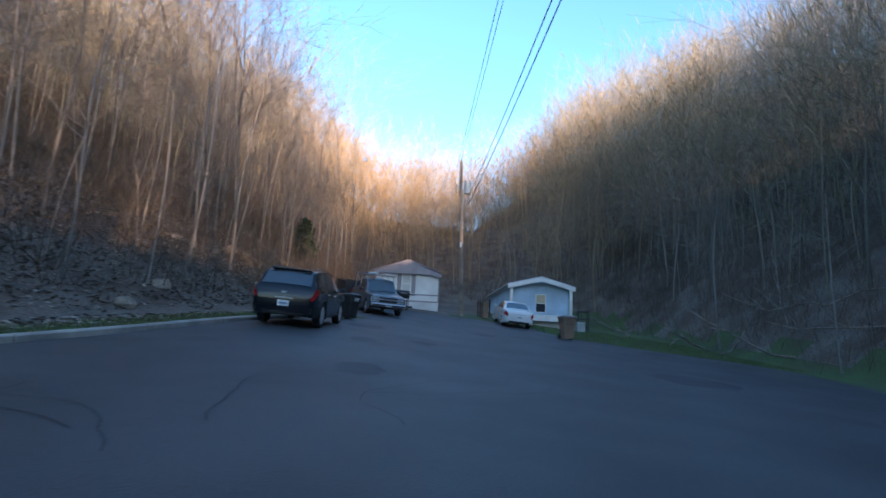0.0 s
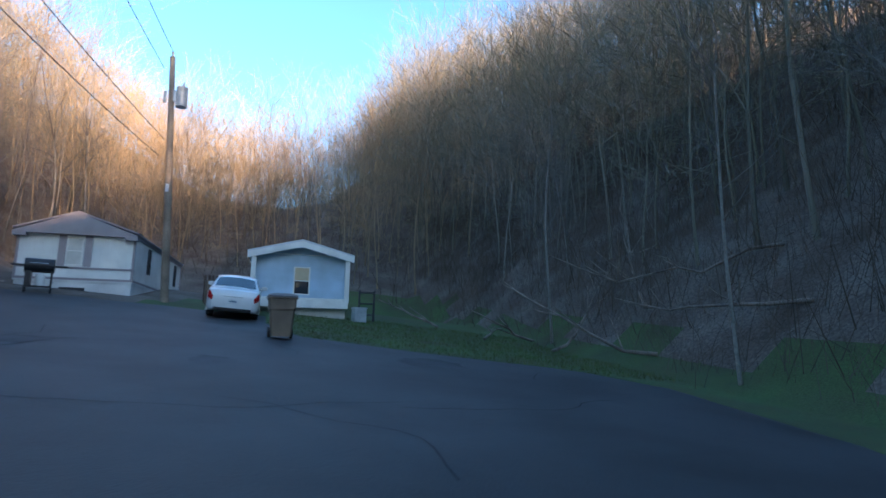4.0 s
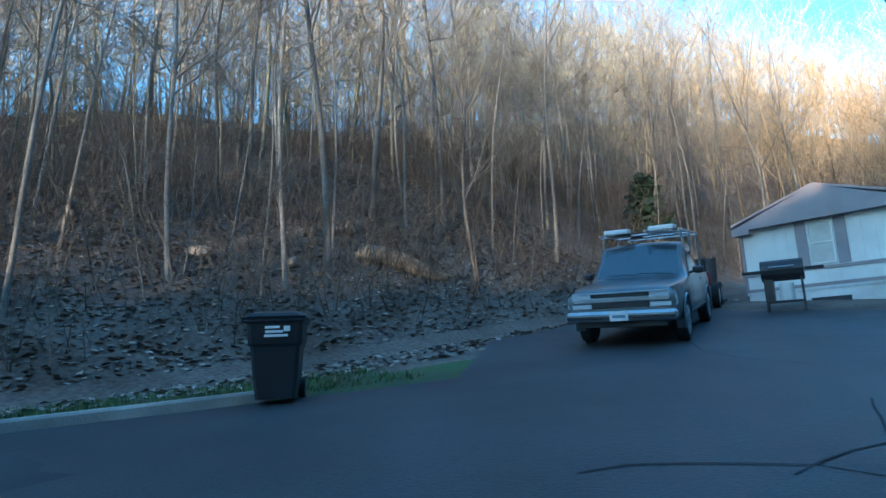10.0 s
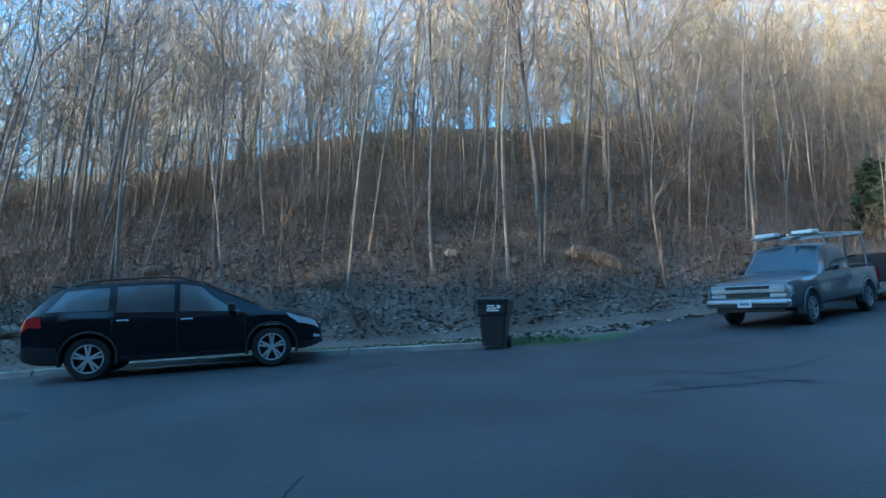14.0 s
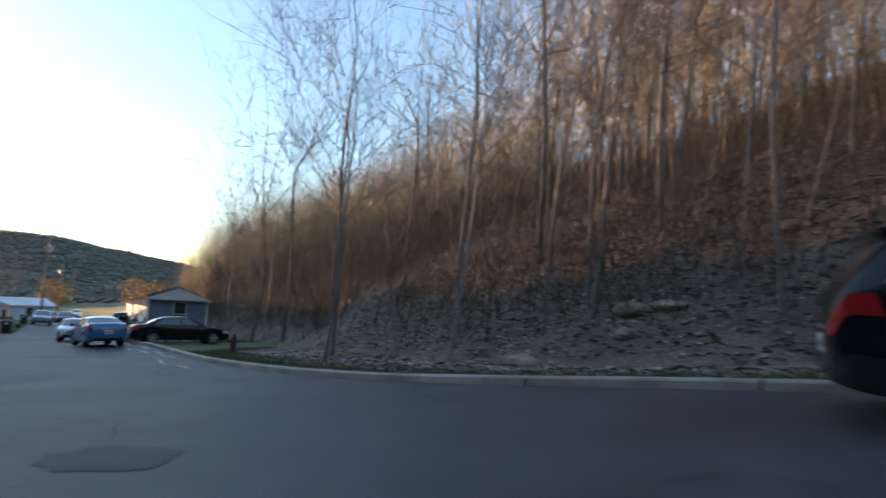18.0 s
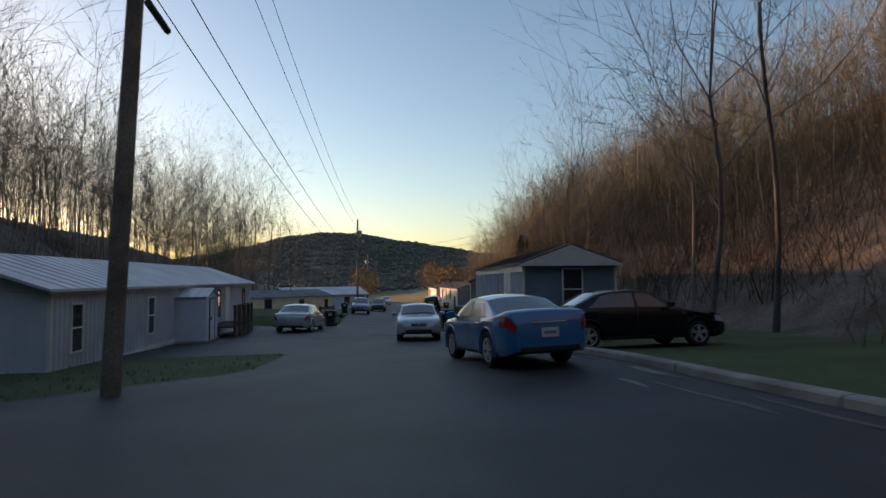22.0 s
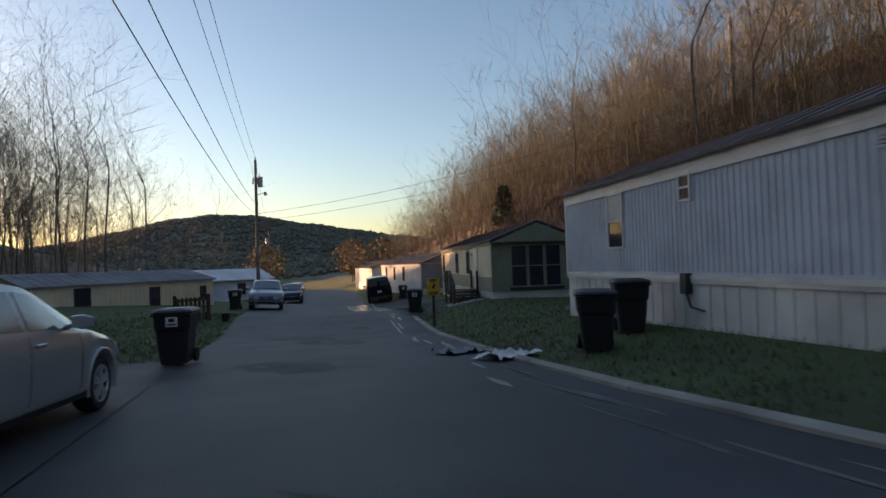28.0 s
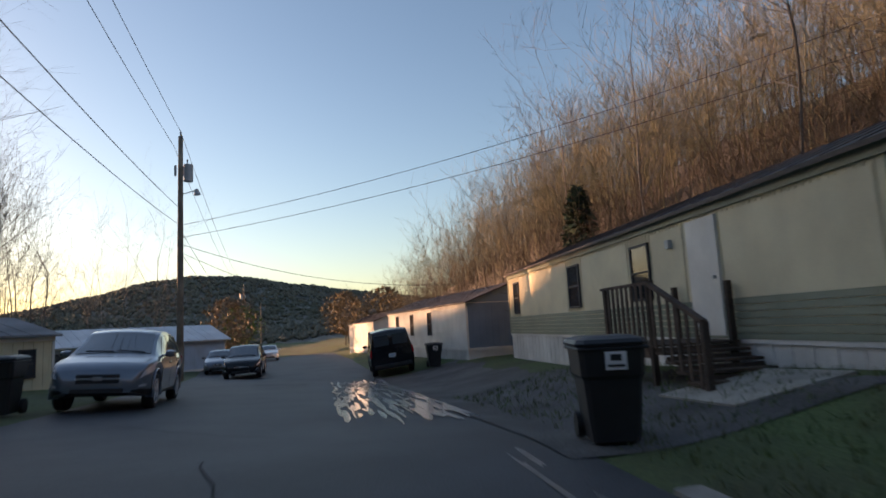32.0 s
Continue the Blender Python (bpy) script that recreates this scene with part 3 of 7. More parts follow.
TREE_KINDS = []
for k, (h, gth, lim, low, lean, spr, pale, fork) in enumerate([
        (20, 0.095, 8, 0.33, 0.03, 0.30, 0, 0.55), (17, 0.075, 8, 0.30, 0.05, 0.30, 0, 0.5), (22, 0.115, 9, 0.33, 0.02, 0.30, 0, 0.5),
        (13, 0.050, 6, 0.30, 0.08, 0.26, 1, 0.6), (15, 0.062, 7, 0.25, 0.06, 0.30, 1, 0.5), (18, 0.090, 10, 0.20, 0.06, 0.36, 0, 0.4), (9, 0.032, 5, 0.20, 0.12, 0.28, 1, 0.6), (6, 0.022, 4, 0.15, 0.16, 0.30, 1, 0.6)]):
    (tv, tf), (cv, cf) = bare_tree(40 + k, h, gth, lim, low, lean, spr, 7, fork=fork)
    TREE_KINDS.append((mesh_data("trunk", tv, tf, BARK_PALE if pale else BARK), mesh_data("crown", cv, cf, TWIG)))


def plant_tree(kind, x, y, turn, size, label="bare grey hardwood tree on the leaf-strewn slope", sink=0.0, tilt=0.0):
    tr, cr = TREE_KINDS[kind]
    ob = thing("tree", Matrix.Translation((x, y, ground_at(x, y) - sink)) @ Matrix.Rotation(radians(tilt), 4, "X") @ Matrix.Rotation(turn, 4, "Z") @ Matrix.Scale(size, 4), label, "tree", "trees of the slope")
    for n, me in (("trunk", tr), ("crown", cr)):
        new(n, me).parent = ob
    return ob


g = np.random.default_rng(11)
placed = []


def free_spot(x, y, gap):
    return all((x - a) ** 2 + (y - b) ** 2 > gap * gap for a, b in placed)


# trees near enough to count, on the west slope and at the edge of the east woods
n_near = 0
while n_near < 185:
    if n_near < 140:
        x, y = g.uniform(-30, -8.5) if n_near < 100 else g.uniform(-17, -8.8), g.uniform(4, 62)
        if x > -9.6 + 0.4 * math.sin(y):
            continue
        if -13.5 < x < -9 and 29.5 < y < 33.5:
            continue
    else:
        x, y = g.uniform(15.5, 32), g.uniform(2, 62)
    if free_spot(x, y, 1.3):
        placed.append((x, y))
        k = int(g.choice([0, 1, 2, 3, 3, 4, 4, 5, 6, 6, 7, 3]) if n_near < 100 else g.choice([6, 7, 6, 3, 7, 4]))
        plant_tree(k, x, y, g.uniform(0, 6.28), g.uniform(0.8, 1.15), "bare grey hardwood tree on the leaf-strewn slope" if x < 0 else "bare hardwood tree at the edge of the dark woods", tilt=g.uniform(-3, 3))
        n_near += 1
# slim pale trunks seen close across the road
for x, y, k, s in ((-10.9, 25.2, 4, 1.05), (-9.3, 32.8, 5, 0.75), (-9.9, 22.3, 3, 1.1), (-10.3, 27.6, 3, 1.2), (-11.4, 29.4, 6, 1.3), (-9.6, 19.0, 6, 1.2), (-10.5, 16.2, 4, 0.9), (-11.6, 12.5, 3, 1.1)):
    placed.append((x, y))
    plant_tree(k, x, y, g.uniform(0, 6.28), s, "slim pale bare tree near the foot of the slope")
# two tall thin trees at the corner of the lane, and those behind the homes
for x, y, k, s in ((-24.6, -11.6, 5, 1.12), (-25.6, -10.0, 0, 1.0), (-28.5, -14.5, 4, 1.1), (-19.5, 2.5, 1, 0.9), (-21, -2.5, 0, 0.85), (-38.5, -30.5, 1, 0.9), (-43, -34, 0, 0.8), (-34, -24, 5, 0.9), (-51.5, -45, 1, 0.85), (-56, -52, 5, 0.8), (-62, -60, 4, 1.0)):
    placed.append((x, y))
    plant_tree(k, x, y, g.uniform(0, 6.28), s, "tall thin bare tree behind the mobile homes")

# trees beyond the low homes at the bend
for k, (x, y) in enumerate(((-51.5, -104), (-48, -101), (-45, -106), (-49.5, -109), (-43, -100), (-46, -112), (-41, -107), (-52.5, -99))):
    placed.append((x, y))
    plant_tree((1, 4, 0, 5)[k % 4], x, y, g.uniform(0, 6.28), g.uniform(0.8, 0.98), "thin bare tree beyond the low homes")
# tall backlit trees behind the low homes
for k, (x, y) in enumerate(((-33, -75.5), (-30, -77), (-35.5, -79), (-28, -75.5), (-26, -78), (-31.5, -82), (-23, -75), (-20, -72), (-36.5, -77), (-25, -83), (-17, -68), (-29, -86), (-34, -85), (-13, -63))):
    placed.append((x, y))
    plant_tree((0, 2, 1, 5)[k % 4], x, y, g.uniform(0, 6.28), g.uniform(0.85, 1.1), "tall backlit bare tree behind the low homes")


def scatter(name, spots, kinds, mat, label, category="woods"):
    """Many far trees joined into one mesh."""
    V, F, n = [], [], 0
    for x, y, z, kind, turn, size in spots:
        v, f = kinds[kind]
        c, s = math.cos(turn), math.sin(turn)
        w = np.stack([v[:, 0] * c - v[:, 1] * s, v[:, 0] * s + v[:, 1] * c, v[:, 2]], 1) * size + (x, y, z)
        V.append(w)
        F.append(f + n)
        n += len(v)
    return tagged(mesh_from(name, np.concatenate(V), np.concatenate(F), mat), label, category, kind="stuff")


def one_mesh(*args, **kw):
    (tv, tf), (cv, cf) = bare_tree(*args, **kw)
    return np.vstack([tv, cv]), np.vstack([np.array(tf), np.array(cf) + len(tv)])


FAR_KINDS = [one_mesh(90 + k, h, gth, lim, low, 0.05, spr, 4, light=True, fork=fork) for k, (h, gth, lim, low, spr, fork) in enumerate([(18, 0.08, 6, 0.24, 0.34, 0.5), (15, 0.065, 6, 0.2, 0.36, 0.45), (20, 0.09, 6, 0.28, 0.32, 0.52), (11, 0.045, 6, 0.10, 0.40, 0.45), (16, 0.075, 7, 0.12, 0.36, 0.45)])]


def axis_of(x, y):
    return line_distance(x, y, AXIS)[0]


def kerb_of(x, y):
    return line_distance(x, y, WEST_EDGE)[0]


def sow(r, count, xr, yr, keep, gap=0.0):
    """Spots in a rectangle where keep holds, at most one to a cell of the gap's size."""
    x, y = r.uniform(*xr, count * 12), r.uniform(*yr, count * 12)
    if gap:
        _, first = np.unique(np.floor(x / gap) * 10000 + np.floor(y / gap), return_index=True)
        first.sort()
        x, y = x[first], y[first]
    ok = keep(x, y)
    x, y = x[ok][:count], y[ok][:count]
    return x, y, land_z(x, y)


def woods(seed, count, xr, yr, keep, gap, size=(0.75, 1.15)):
    r = np.random.default_rng(seed)
    x, y, z = sow(r, count, xr, yr, keep, gap)
    return [(a, b, c - 0.2, int(r.integers(5)), r.uniform(0, 6.28), r.uniform(*size) ) for a, b, c in zip(x, y, z)]


scatter("woods_west", woods(21, 640, (-72, -9), (-3, 100), lambda x, y: (axis_of(x, y) < np.where((2 < y) & (y < 60), -18, -16.5)) & (axis_of(x, y) > -62), 2.3), FAR_KINDS, WOODS, "bare brown hardwood forest on the western slope")
scatter("undergrowth_west", [(a, b, c, 3 + (k > 3), t, q) for a, b, c, k, t, q in woods(26, 420, (-66, -20), (0, 80), lambda x, y: (axis_of(x, y) < -24) & (axis_of(x, y) > -60), 1.9, (0.32, 0.6))], FAR_KINDS, WOODS, "young bare growth along the crest of the western slope")
scatter("woods_southwest", woods(25, 950, (-92, -20), (-85, -3), lambda x, y: (axis_of(x, y) < -22) & (axis_of(x, y) > -50), 1.6, (0.4, 0.64)), FAR_KINDS, WOODS, "dense sunlit bare forest on the slope behind the homes")
scatter("woods_east", woods(22, 1250, (14, 82), (-14, 130), lambda x, y: (axis_of(x, y) > np.where((2 < y) & (y < 60), 18, 17)) & (axis_of(x, y) < 60), 1.9), FAR_KINDS, WOODS, "dense bare hardwood forest on the eastern slope")
# south of about y -88 the trees are added to keep sun off walls
scatter("woods_south", woods(23, 620, (-44, 45), (-125, -14), lambda x, y: (axis_of(x, y) > np.where(y < -58, np.where(y < -69, 18, 25), 17)) & (axis_of(x, y) < 58) & ~((x < -34) & (y > -98)), 2.8, (0.75, 1.05)), FAR_KINDS, WOODS, "backlit bare trees on the low bank, extended south to block low sun")
scatter("woods_north", woods(24, 800, (-34, 34), (60, 165), lambda x, y: np.abs(axis_of(x, y)) < 30, 2.2, (0.65, 0.95)), FAR_KINDS, BUDS, "sunlit budding forest closing the head of the valley")

scatter("woods_lane_side", woods(27, 420, (-150, -58), (-160, -66), lambda x, y: (axis_of(x, y) < -21) & (axis_of(x, y) > -85), 3.0, (0.45, 0.75)), FAR_KINDS, WOODS, "bare forest on the slope beyond the last homes")

# thin brush and saplings under the trees
brush_kind = []
for k in range(4):
    r = np.random.default_rng(60 + k)
    bv, bf = [], []
    for _ in range(11):
        a, l = r.uniform(0, 6.28), r.uniform(0.6, 2.8)
        p = np.array([r.normal(0, 0.55), r.normal(0, 0.55), -0.1])
        d = np.array([math.cos(a) * 0.4, math.sin(a) * 0.4, 1.0])
        m, e = p + d * l * 0.5 + r.normal(0, 0.10, 3), p + d * l + r.normal(0, 0.2, 3)
        ribbon(bv, bf, p, m, r.uniform(0.008, 0.015), r)
        ribbon(bv, bf, m, e, 0.006, r)
        for _ in range(3):
            q = p + (e - p) * r.uniform(0.3, 0.95)
            ribbon(bv, bf, q, q + r.normal(0, 0.3, 3) + (0, 0, 0.3), 0.005, r)
    brush_kind.append((np.array(bv), np.array(bf)))


def brush(name, seed, count, xr, yr, keep, label, size):
    r = np.random.default_rng(seed)
    spots = [(a, b, c, int(r.integers(4)), r.uniform(0, 6.28), r.uniform(*size)) for a, b, c in zip(*sow(r, count, xr, yr, keep))]
    scatter(name, spots, brush_kind, BRUSH, label, "brush")


brush("brush_west", 31, 2000, (-34, -7), (-6, 62), lambda x, y: (axis_of(x, y) < -10.5) & (kerb_of(x, y) < -2.2), "tangled bare brush and saplings on the western slope", (0.5, 1.5))
brush("brush_east", 32, 1900, (12, 40), (0, 70), lambda x, y: axis_of(x, y) > 14.3, "dense bare brush at the foot of the eastern woods", (0.5, 1.5))
brush("brush_south", 33, 700, (-75, 40), (-80, -4), lambda x, y: (axis_of(x, y) > np.where(y < -58, 24, 15.5)) & (axis_of(x, y) < 50), "bare brush behind the mobile homes", (0.6, 1.6))

brush("brush_north", 35, 500, (-18, 36), (58, 128), lambda x, y: np.abs(axis_of(x, y)) < 32, "dense budding brush at the head of the valley", (1.3, 2.6))
brush("brush_southwest", 34, 1400, (-64, -13), (-62, 3), lambda x, y: (axis_of(x, y) < -15.6) & (axis_of(x, y) > -38), "dense dark brush on the slope above the homes", (0.7, 1.9))
brush("brush_lane_side", 36, 700, (-130, -56), (-150, -62), lambda x, y: (axis_of(x, y) < -18) & (axis_of(x, y) > -70), "bare brush on the slope beyond the last homes", (1.0, 2.2))

# grass blades on verges and yards
r = np.random.default_rng(71)


def grass_here(x, y):
    wd, ad = kerb_of(x, y), axis_of(x, y)
    bare = (y > -2) & (x < 0) & ((wd < -1.9) | (y > 26.8))
    drive = (y > -37) & (y < -17) & (np.abs(line_distance(x, y, EAST_EDGE)[0]) < 4.7) & (ad > 0)
    return ~inside(x, y, ROAD_RING) & ~drive & (np.abs(wd) > 0.3) & ~bare & (ad > -13) & (ad < 17)


gv, gf = [], []
for xr, yr, n in (((5, 17), (27, 41), 7000), ((-17, -4), (-3, 27), 6000), ((-44, -19), (-50, -12), 14000), ((-31, -5), (-54, -12), 4000)):
    x, y, z = sow(r, n, xr, yr, grass_here)
    x, y, z = np.repeat(x, 3), np.repeat(y, 3), np.repeat(z, 3)
    m = len(x)
    x, y = x + r.normal(0, 0.05, m), y + r.normal(0, 0.05, m)
    a, h, w = r.uniform(0, 6.28, m), r.uniform(0.04, 0.13, m), r.uniform(0.006, 0.012, m)
    cx, cy = w * np.cos(a), w * np.sin(a)
    gv.append(np.stack([np.stack([x - cx, y - cy, z - 0.01], 1), np.stack([x + cx, y + cy, z - 0.01], 1), np.stack([x + r.normal(0, 0.04, m), y + r.normal(0, 0.04, m), z + h], 1)], 1).reshape(-1, 3))
gv = np.concatenate(gv)
tagged(mesh_from("grass", gv, np.arange(len(gv)).reshape(-1, 3), GRASS), "short spring grass on the verges and yards", "grass", kind="stuff")

# dry leaves lying on the near slope
x, y, z = sow(r, 34000, (-21, -5.5), (0, 40), lambda x, y: ~inside(x, y, ROAD_RING) & ((kerb_of(x, y) < -1.3) | (y > 27)))
m = len(x)
a, s, t = r.uniform(0, 6.28, m), r.uniform(0.04, 0.10, m), r.uniform(-0.5, 0.5, m)
c, d = np.cos(a) * s, np.sin(a) * s
lv = np.stack([np.stack(q, 1) for q in ((x - c, y - d, z + 0.02), (x + d * 0.6, y - c * 0.6, z + 0.03 + t * s), (x + c, y + d, z + 0.05), (x - d * 0.6, y + c * 0.6, z + 0.03 - t * s * 0.5))], 1).reshape(-1, 3)
lf = np.arange(len(lv)).reshape(-1, 4)
LEAF = shade("dry_leaf", (0.26, 0.225, 0.185), 0.9, 0, 0.2, 1.0, 0, 20, 0, island=0.65)
tagged(mesh_from("fallen_leaves", lv, lf, LEAF), "dry brown fallen leaves on the slope", "leaves", kind="stuff")

# far ridge trees, a few pixels each
r = np.random.default_rng(81)
tuft_v = np.array([(0.5 * math.cos(a) * (0.7 + 0.5 * (k % 3) / 2), 0.5 * math.sin(a) * (0.7 + 0.5 * ((k + 1) % 3) / 2), 0.35) for k, a in enumerate(np.linspace(0, 6.28, 7)[:6])] + [(0.1, 0, 0.75), (0, 0, -0.1)])
tuft_f = np.array([(k, (k + 1) % 6, 6) for k in range(6)] + [((k + 1) % 6, k, 7) for k in range(6)])
spots = [(a, b, c, 0, r.uniform(0, 6.28), r.uniform(1.1, 2.3)) for a, b, c in zip(*sow(r, 36000, (-420, 40), (-420, -110), lambda x, y: (np.hypot(x + 30, y + 40) > 130) & (np.hypot(x + 30, y + 40) < 390) & ~((np.abs(axis_of(x, y)) < 14) & (y > -175))))]
scatter("woods_far", spots, [(tuft_v, tuft_f)], shade("far_canopy", (0.105, 0.098, 0.075), 0.95, 0, 0.3, 0.02, 0, 20, 0, island=0.12, col2=(0.08, 0.085, 0.06)), "hazy wooded ridge at the far end of the valley")

# ---------------------------------------------------------------- mobile homes


def frame_at(x, y, z, ux, uy):
    """Local y along (ux, uy), x to its right."""
    n = math.hypot(ux, uy)
    ux, uy = ux / n, uy / n
    return Matrix(((uy, ux, 0, x), (-ux, uy, 0, y), (0, 0, 1, z), (0, 0, 0, 1)))


def wall_face(side, W, L):
    """Turns (along, out, up) into the home's own axes for one wall."""
    return {"front": lambda a, o, z: (a, -o, z), "back": lambda a, o, z: (a, L + o, z), "left": lambda a, o, z: (-o, a, z), "right": lambda a, o, z: (W + o, a, z)}[side]


def bar(bm, f, a0, a1, z0, z1, o0, o1):
    p, q = f(a0, o0, z0), f(a1, o1, z1)
    box(bm, [(p[k] + q[k]) / 2 for k in range(3)], [abs(q[k] - p[k]) + 1e-4 for k in range(3)])


def window(home, f, a, z, w, h, frame_mat, pane_mat, upper=None, label=""):
    """A framed sash window on a wall."""
    bm = bmesh.new()
    t = 0.05
    for a0, a1, z0, z1 in ((a - w / 2, a - w / 2 + t, z, z + h), (a + w / 2 - t, a + w / 2, z, z + h), (a - w / 2 + t, a + w / 2 - t, z, z + t), (a - w / 2 + t, a + w / 2 - t, z + h - t, z + h), (a - w / 2 + t, a + w / 2 - t, z + h * 0.5 - 0.02, z + h * 0.5 + 0.02)):
        bar(bm, f, a0, a1, z0, z1, 0.0, 0.055)
    win = part("window", bm, frame_mat, home, label)
    for z0, z1, m in ((z + t, z + h * 0.5 - 0.02, pane_mat), (z + h * 0.5 + 0.02, z + h - t, upper or pane_mat)):
        bm = bmesh.new()
        bar(bm, f, a - w / 2 + t, a + w / 2 - t, z0, z1, 0.0, 0.03)
        part("pane", bm, m, win)
    return win


def mobile_home(m, W, L, wall_h, peak, low, mats, label, roof_mat, over=0.25, rib=0.25, band=0.0, band_mat=None, gable_mat=None, gable_drop=0.0, skirt_h=None):
    """Solid walls on a skirting, with a low gable roof. The origin is the near corner at floor height."""
    wall, trim, skirt = mats
    home = thing("mobile_home", m, label, "mobile home", "mobile homes")
    t = 0.12
    gable_mat = gable_mat or wall
    for name, y0 in (("front_wall", 0.0), ("back_wall", L - t)):
        bm = bmesh.new()
        loft(bm, [[(x, y, z) for x, z in ((0, 0), (W, 0), (W, wall_h), (W / 2, wall_h + peak), (0, wall_h))] for y in (y0, y0 + t)])
        bmesh.ops.recalc_face_normals(bm, faces=bm.faces)
        part(name, bm, gable_mat if name == "front_wall" else wall, home)
    part("side_wall", boxed((t / 2, L / 2, wall_h / 2), (t, L - 2 * t - 0.004, wall_h)), wall, home)
    part("side_wall", boxed((W - t / 2, L / 2, wall_h / 2), (t, L - 2 * t - 0.004, wall_h)), wall, home)
    part("floor_deck", boxed((W / 2, L / 2, -0.06), (W - 0.1, L - 0.1, 0.115)), DARK_TRIM, home)
    for side, run in (("left", L), ("right", L), ("front", W)):
        f = wall_face(side, W, L)
        bm = bmesh.new()
        for k in range(1, int(run / rib)):
            bar(bm, f, k * rib - 0.012, k * rib + 0.012, 0.12, wall_h - 0.12, 0.0, 0.014)
        part("siding_ribs", bm, gable_mat if side == "front" else wall, home)
        bm = bmesh.new()
        bar(bm, f, -0.03, run + 0.03, wall_h - 0.16 if side != "front" else wall_h - 0.02, wall_h, 0.0, 0.05)
        bar(bm, f, -0.03, run + 0.03, -0.03, 0.06, 0.0, 0.04)
        bar(bm, f, -0.035, 0.05, 0.06, wall_h - 0.16, 0.0, 0.03)
        bar(bm, f, run - 0.05, run + 0.035, 0.06, wall_h - 0.16, 0.0, 0.03)
        part("trim", bm, trim, home)
        if band:
            bm = bmesh.new()
            for k in range(5):
                bar(bm, f, 0.055, run - 0.055, 0.07 + k * band / 5, 0.07 + (k + 0.86) * band / 5, 0.0, 0.022)
            part("lower_siding", bm, band_mat, home)
        bm = bmesh.new()
        bar(bm, f, 0.03, run - 0.03, -low, -0.03, -0.08, -0.01)
        for k in range(1, int(run / 0.4)):
            bar(bm, f, k * 0.4 - 0.015, k * 0.4 + 0.015, -low, -0.06, -0.01, 0.006)
        bar(bm, f, 0.0, run, -0.10, -0.031, -0.01, 0.03)
        part("skirting", bm, skirt, home)
    for s in (-1, 1):
        bm = bmesh.new()
        x0, x1 = (W / 2, -over * 0.5) if s < 0 else (W / 2, W + over * 0.5)
        drop = peak / (W / 2) * over * 0.5
        loft(bm, [[(x0, y, wall_h + peak + 0.02), (x0, y, wall_h + peak + 0.09), (x1, y, wall_h - drop + 0.09), (x1, y, wall_h - drop + 0.02)] for y in (-over, L + over * 0.4)])
        bmesh.ops.recalc_face_normals(bm, faces=bm.faces)
        part("roof", bm, roof_mat, home)
        bm = bmesh.new()
        n = int(L / 0.6)
        for k in range(n):
            y = 0.3 + k * (L - 0.5) / n
            loft(bm, [[(x0, y + q, wall_h + peak + 0.088), (x0, y + q, wall_h + peak + 0.108), (x1, y + q, wall_h - drop + 0.108), (x1, y + q, wall_h - drop + 0.088)] for q in (-0.012, 0.012)])
        bmesh.ops.recalc_face_normals(bm, faces=bm.faces)
        part("roof_seams", bm, roof_mat, home)
    if gable_drop:
        bm = bmesh.new()
        e = over * 0.5
        out = [(-e, wall_h - 0.12), (-e, wall_h - gable_drop), (0.34, wall_h - gable_drop), (0.34, wall_h - gable_drop + 0.13), (W - 0.34, wall_h - gable_drop + 0.13), (W - 0.34, wall_h - gable_drop), (W + e, wall_h - gable_drop), (W + e, wall_h - 0.12), (W / 2, wall_h + peak + 0.03)]
        loft(bm, [[(x, y, z) for x, z in out] for y in (-over + 0.004, -0.004)])
        bmesh.ops.recalc_face_normals(bm, faces=bm.faces)
        part("gable_hood", bm, trim, home)
    return home


def gable_boards(home, W, wall_h, peak, over, drop, mat):
    """Thick boards along the sloping edges of the front gable."""
    for s in (0, 1):
        bm = bmesh.new()
        xe = -over * 0.5 if s == 0 else W + over * 0.5
        loft(bm, [[(W / 2, y, wall_h + peak + 0.01), (W / 2, y, wall_h + peak - drop), (xe, y, wall_h - drop - 0.05), (xe, y, wall_h - 0.04)] for y in (-over, -over + 0.06)])
        bmesh.ops.recalc_face_normals(bm, faces=bm.faces)
        part("gable_board", bm, mat, home)


# white home with the mauve gable
h1 = mobile_home(frame_at(-5.04, 39.6, 4.10, -0.03, 1.0), 4.24, 10.5, 1.96, 0.72, 1.3, (WHITE_METAL, MAUVE, SKIRT), "white single-wide mobile home with a mauve gable and shutters", MAUVE, 0.28, 0.3, gable_drop=0.30)
f = wall_face("front", 4.24, 10.5)
window(h1, f, 2.06, 0.56, 0.62, 1.18, TRIM_WHITE, BLIND, BLIND, "white sash window with closed blinds")
bm = bmesh.new()
bar(bm, f, 1.45, 1.72, 0.52, 1.78, 0, 0.03)
part("shutter", bm, MAUVE, h1)
bm = bmesh.new()
bar(bm, f, 2.40, 2.67, 0.52, 1.78, 0, 0.03)
part("shutter", bm, MAUVE, h1)
bm = bmesh.new()
bar(bm, f, 0.05, 4.2, 0.42, 0.50, 0, 0.035)
part("belt_rail", bm, MAUVE, h1)
bm = bmesh.new()
bar(bm, f, 1.62, 2.55, -0.55, -0.33, 0.0, 0.03)
part("skirt_vent", bm, DARK_TRIM, h1)
f = wall_face("right", 4.24, 10.5)
for a in (2.6, 6.0, 8.8):
    window(h1, f, a, 0.55, 0.5, 1.15, DARK_TRIM, PANE)
bm = bmesh.new()
bar(bm, f, 9.2, 10.0, -0.6, -0.2, 0.0, 0.03)
part("skirt_vent", bm, DARK_TRIM, h1)

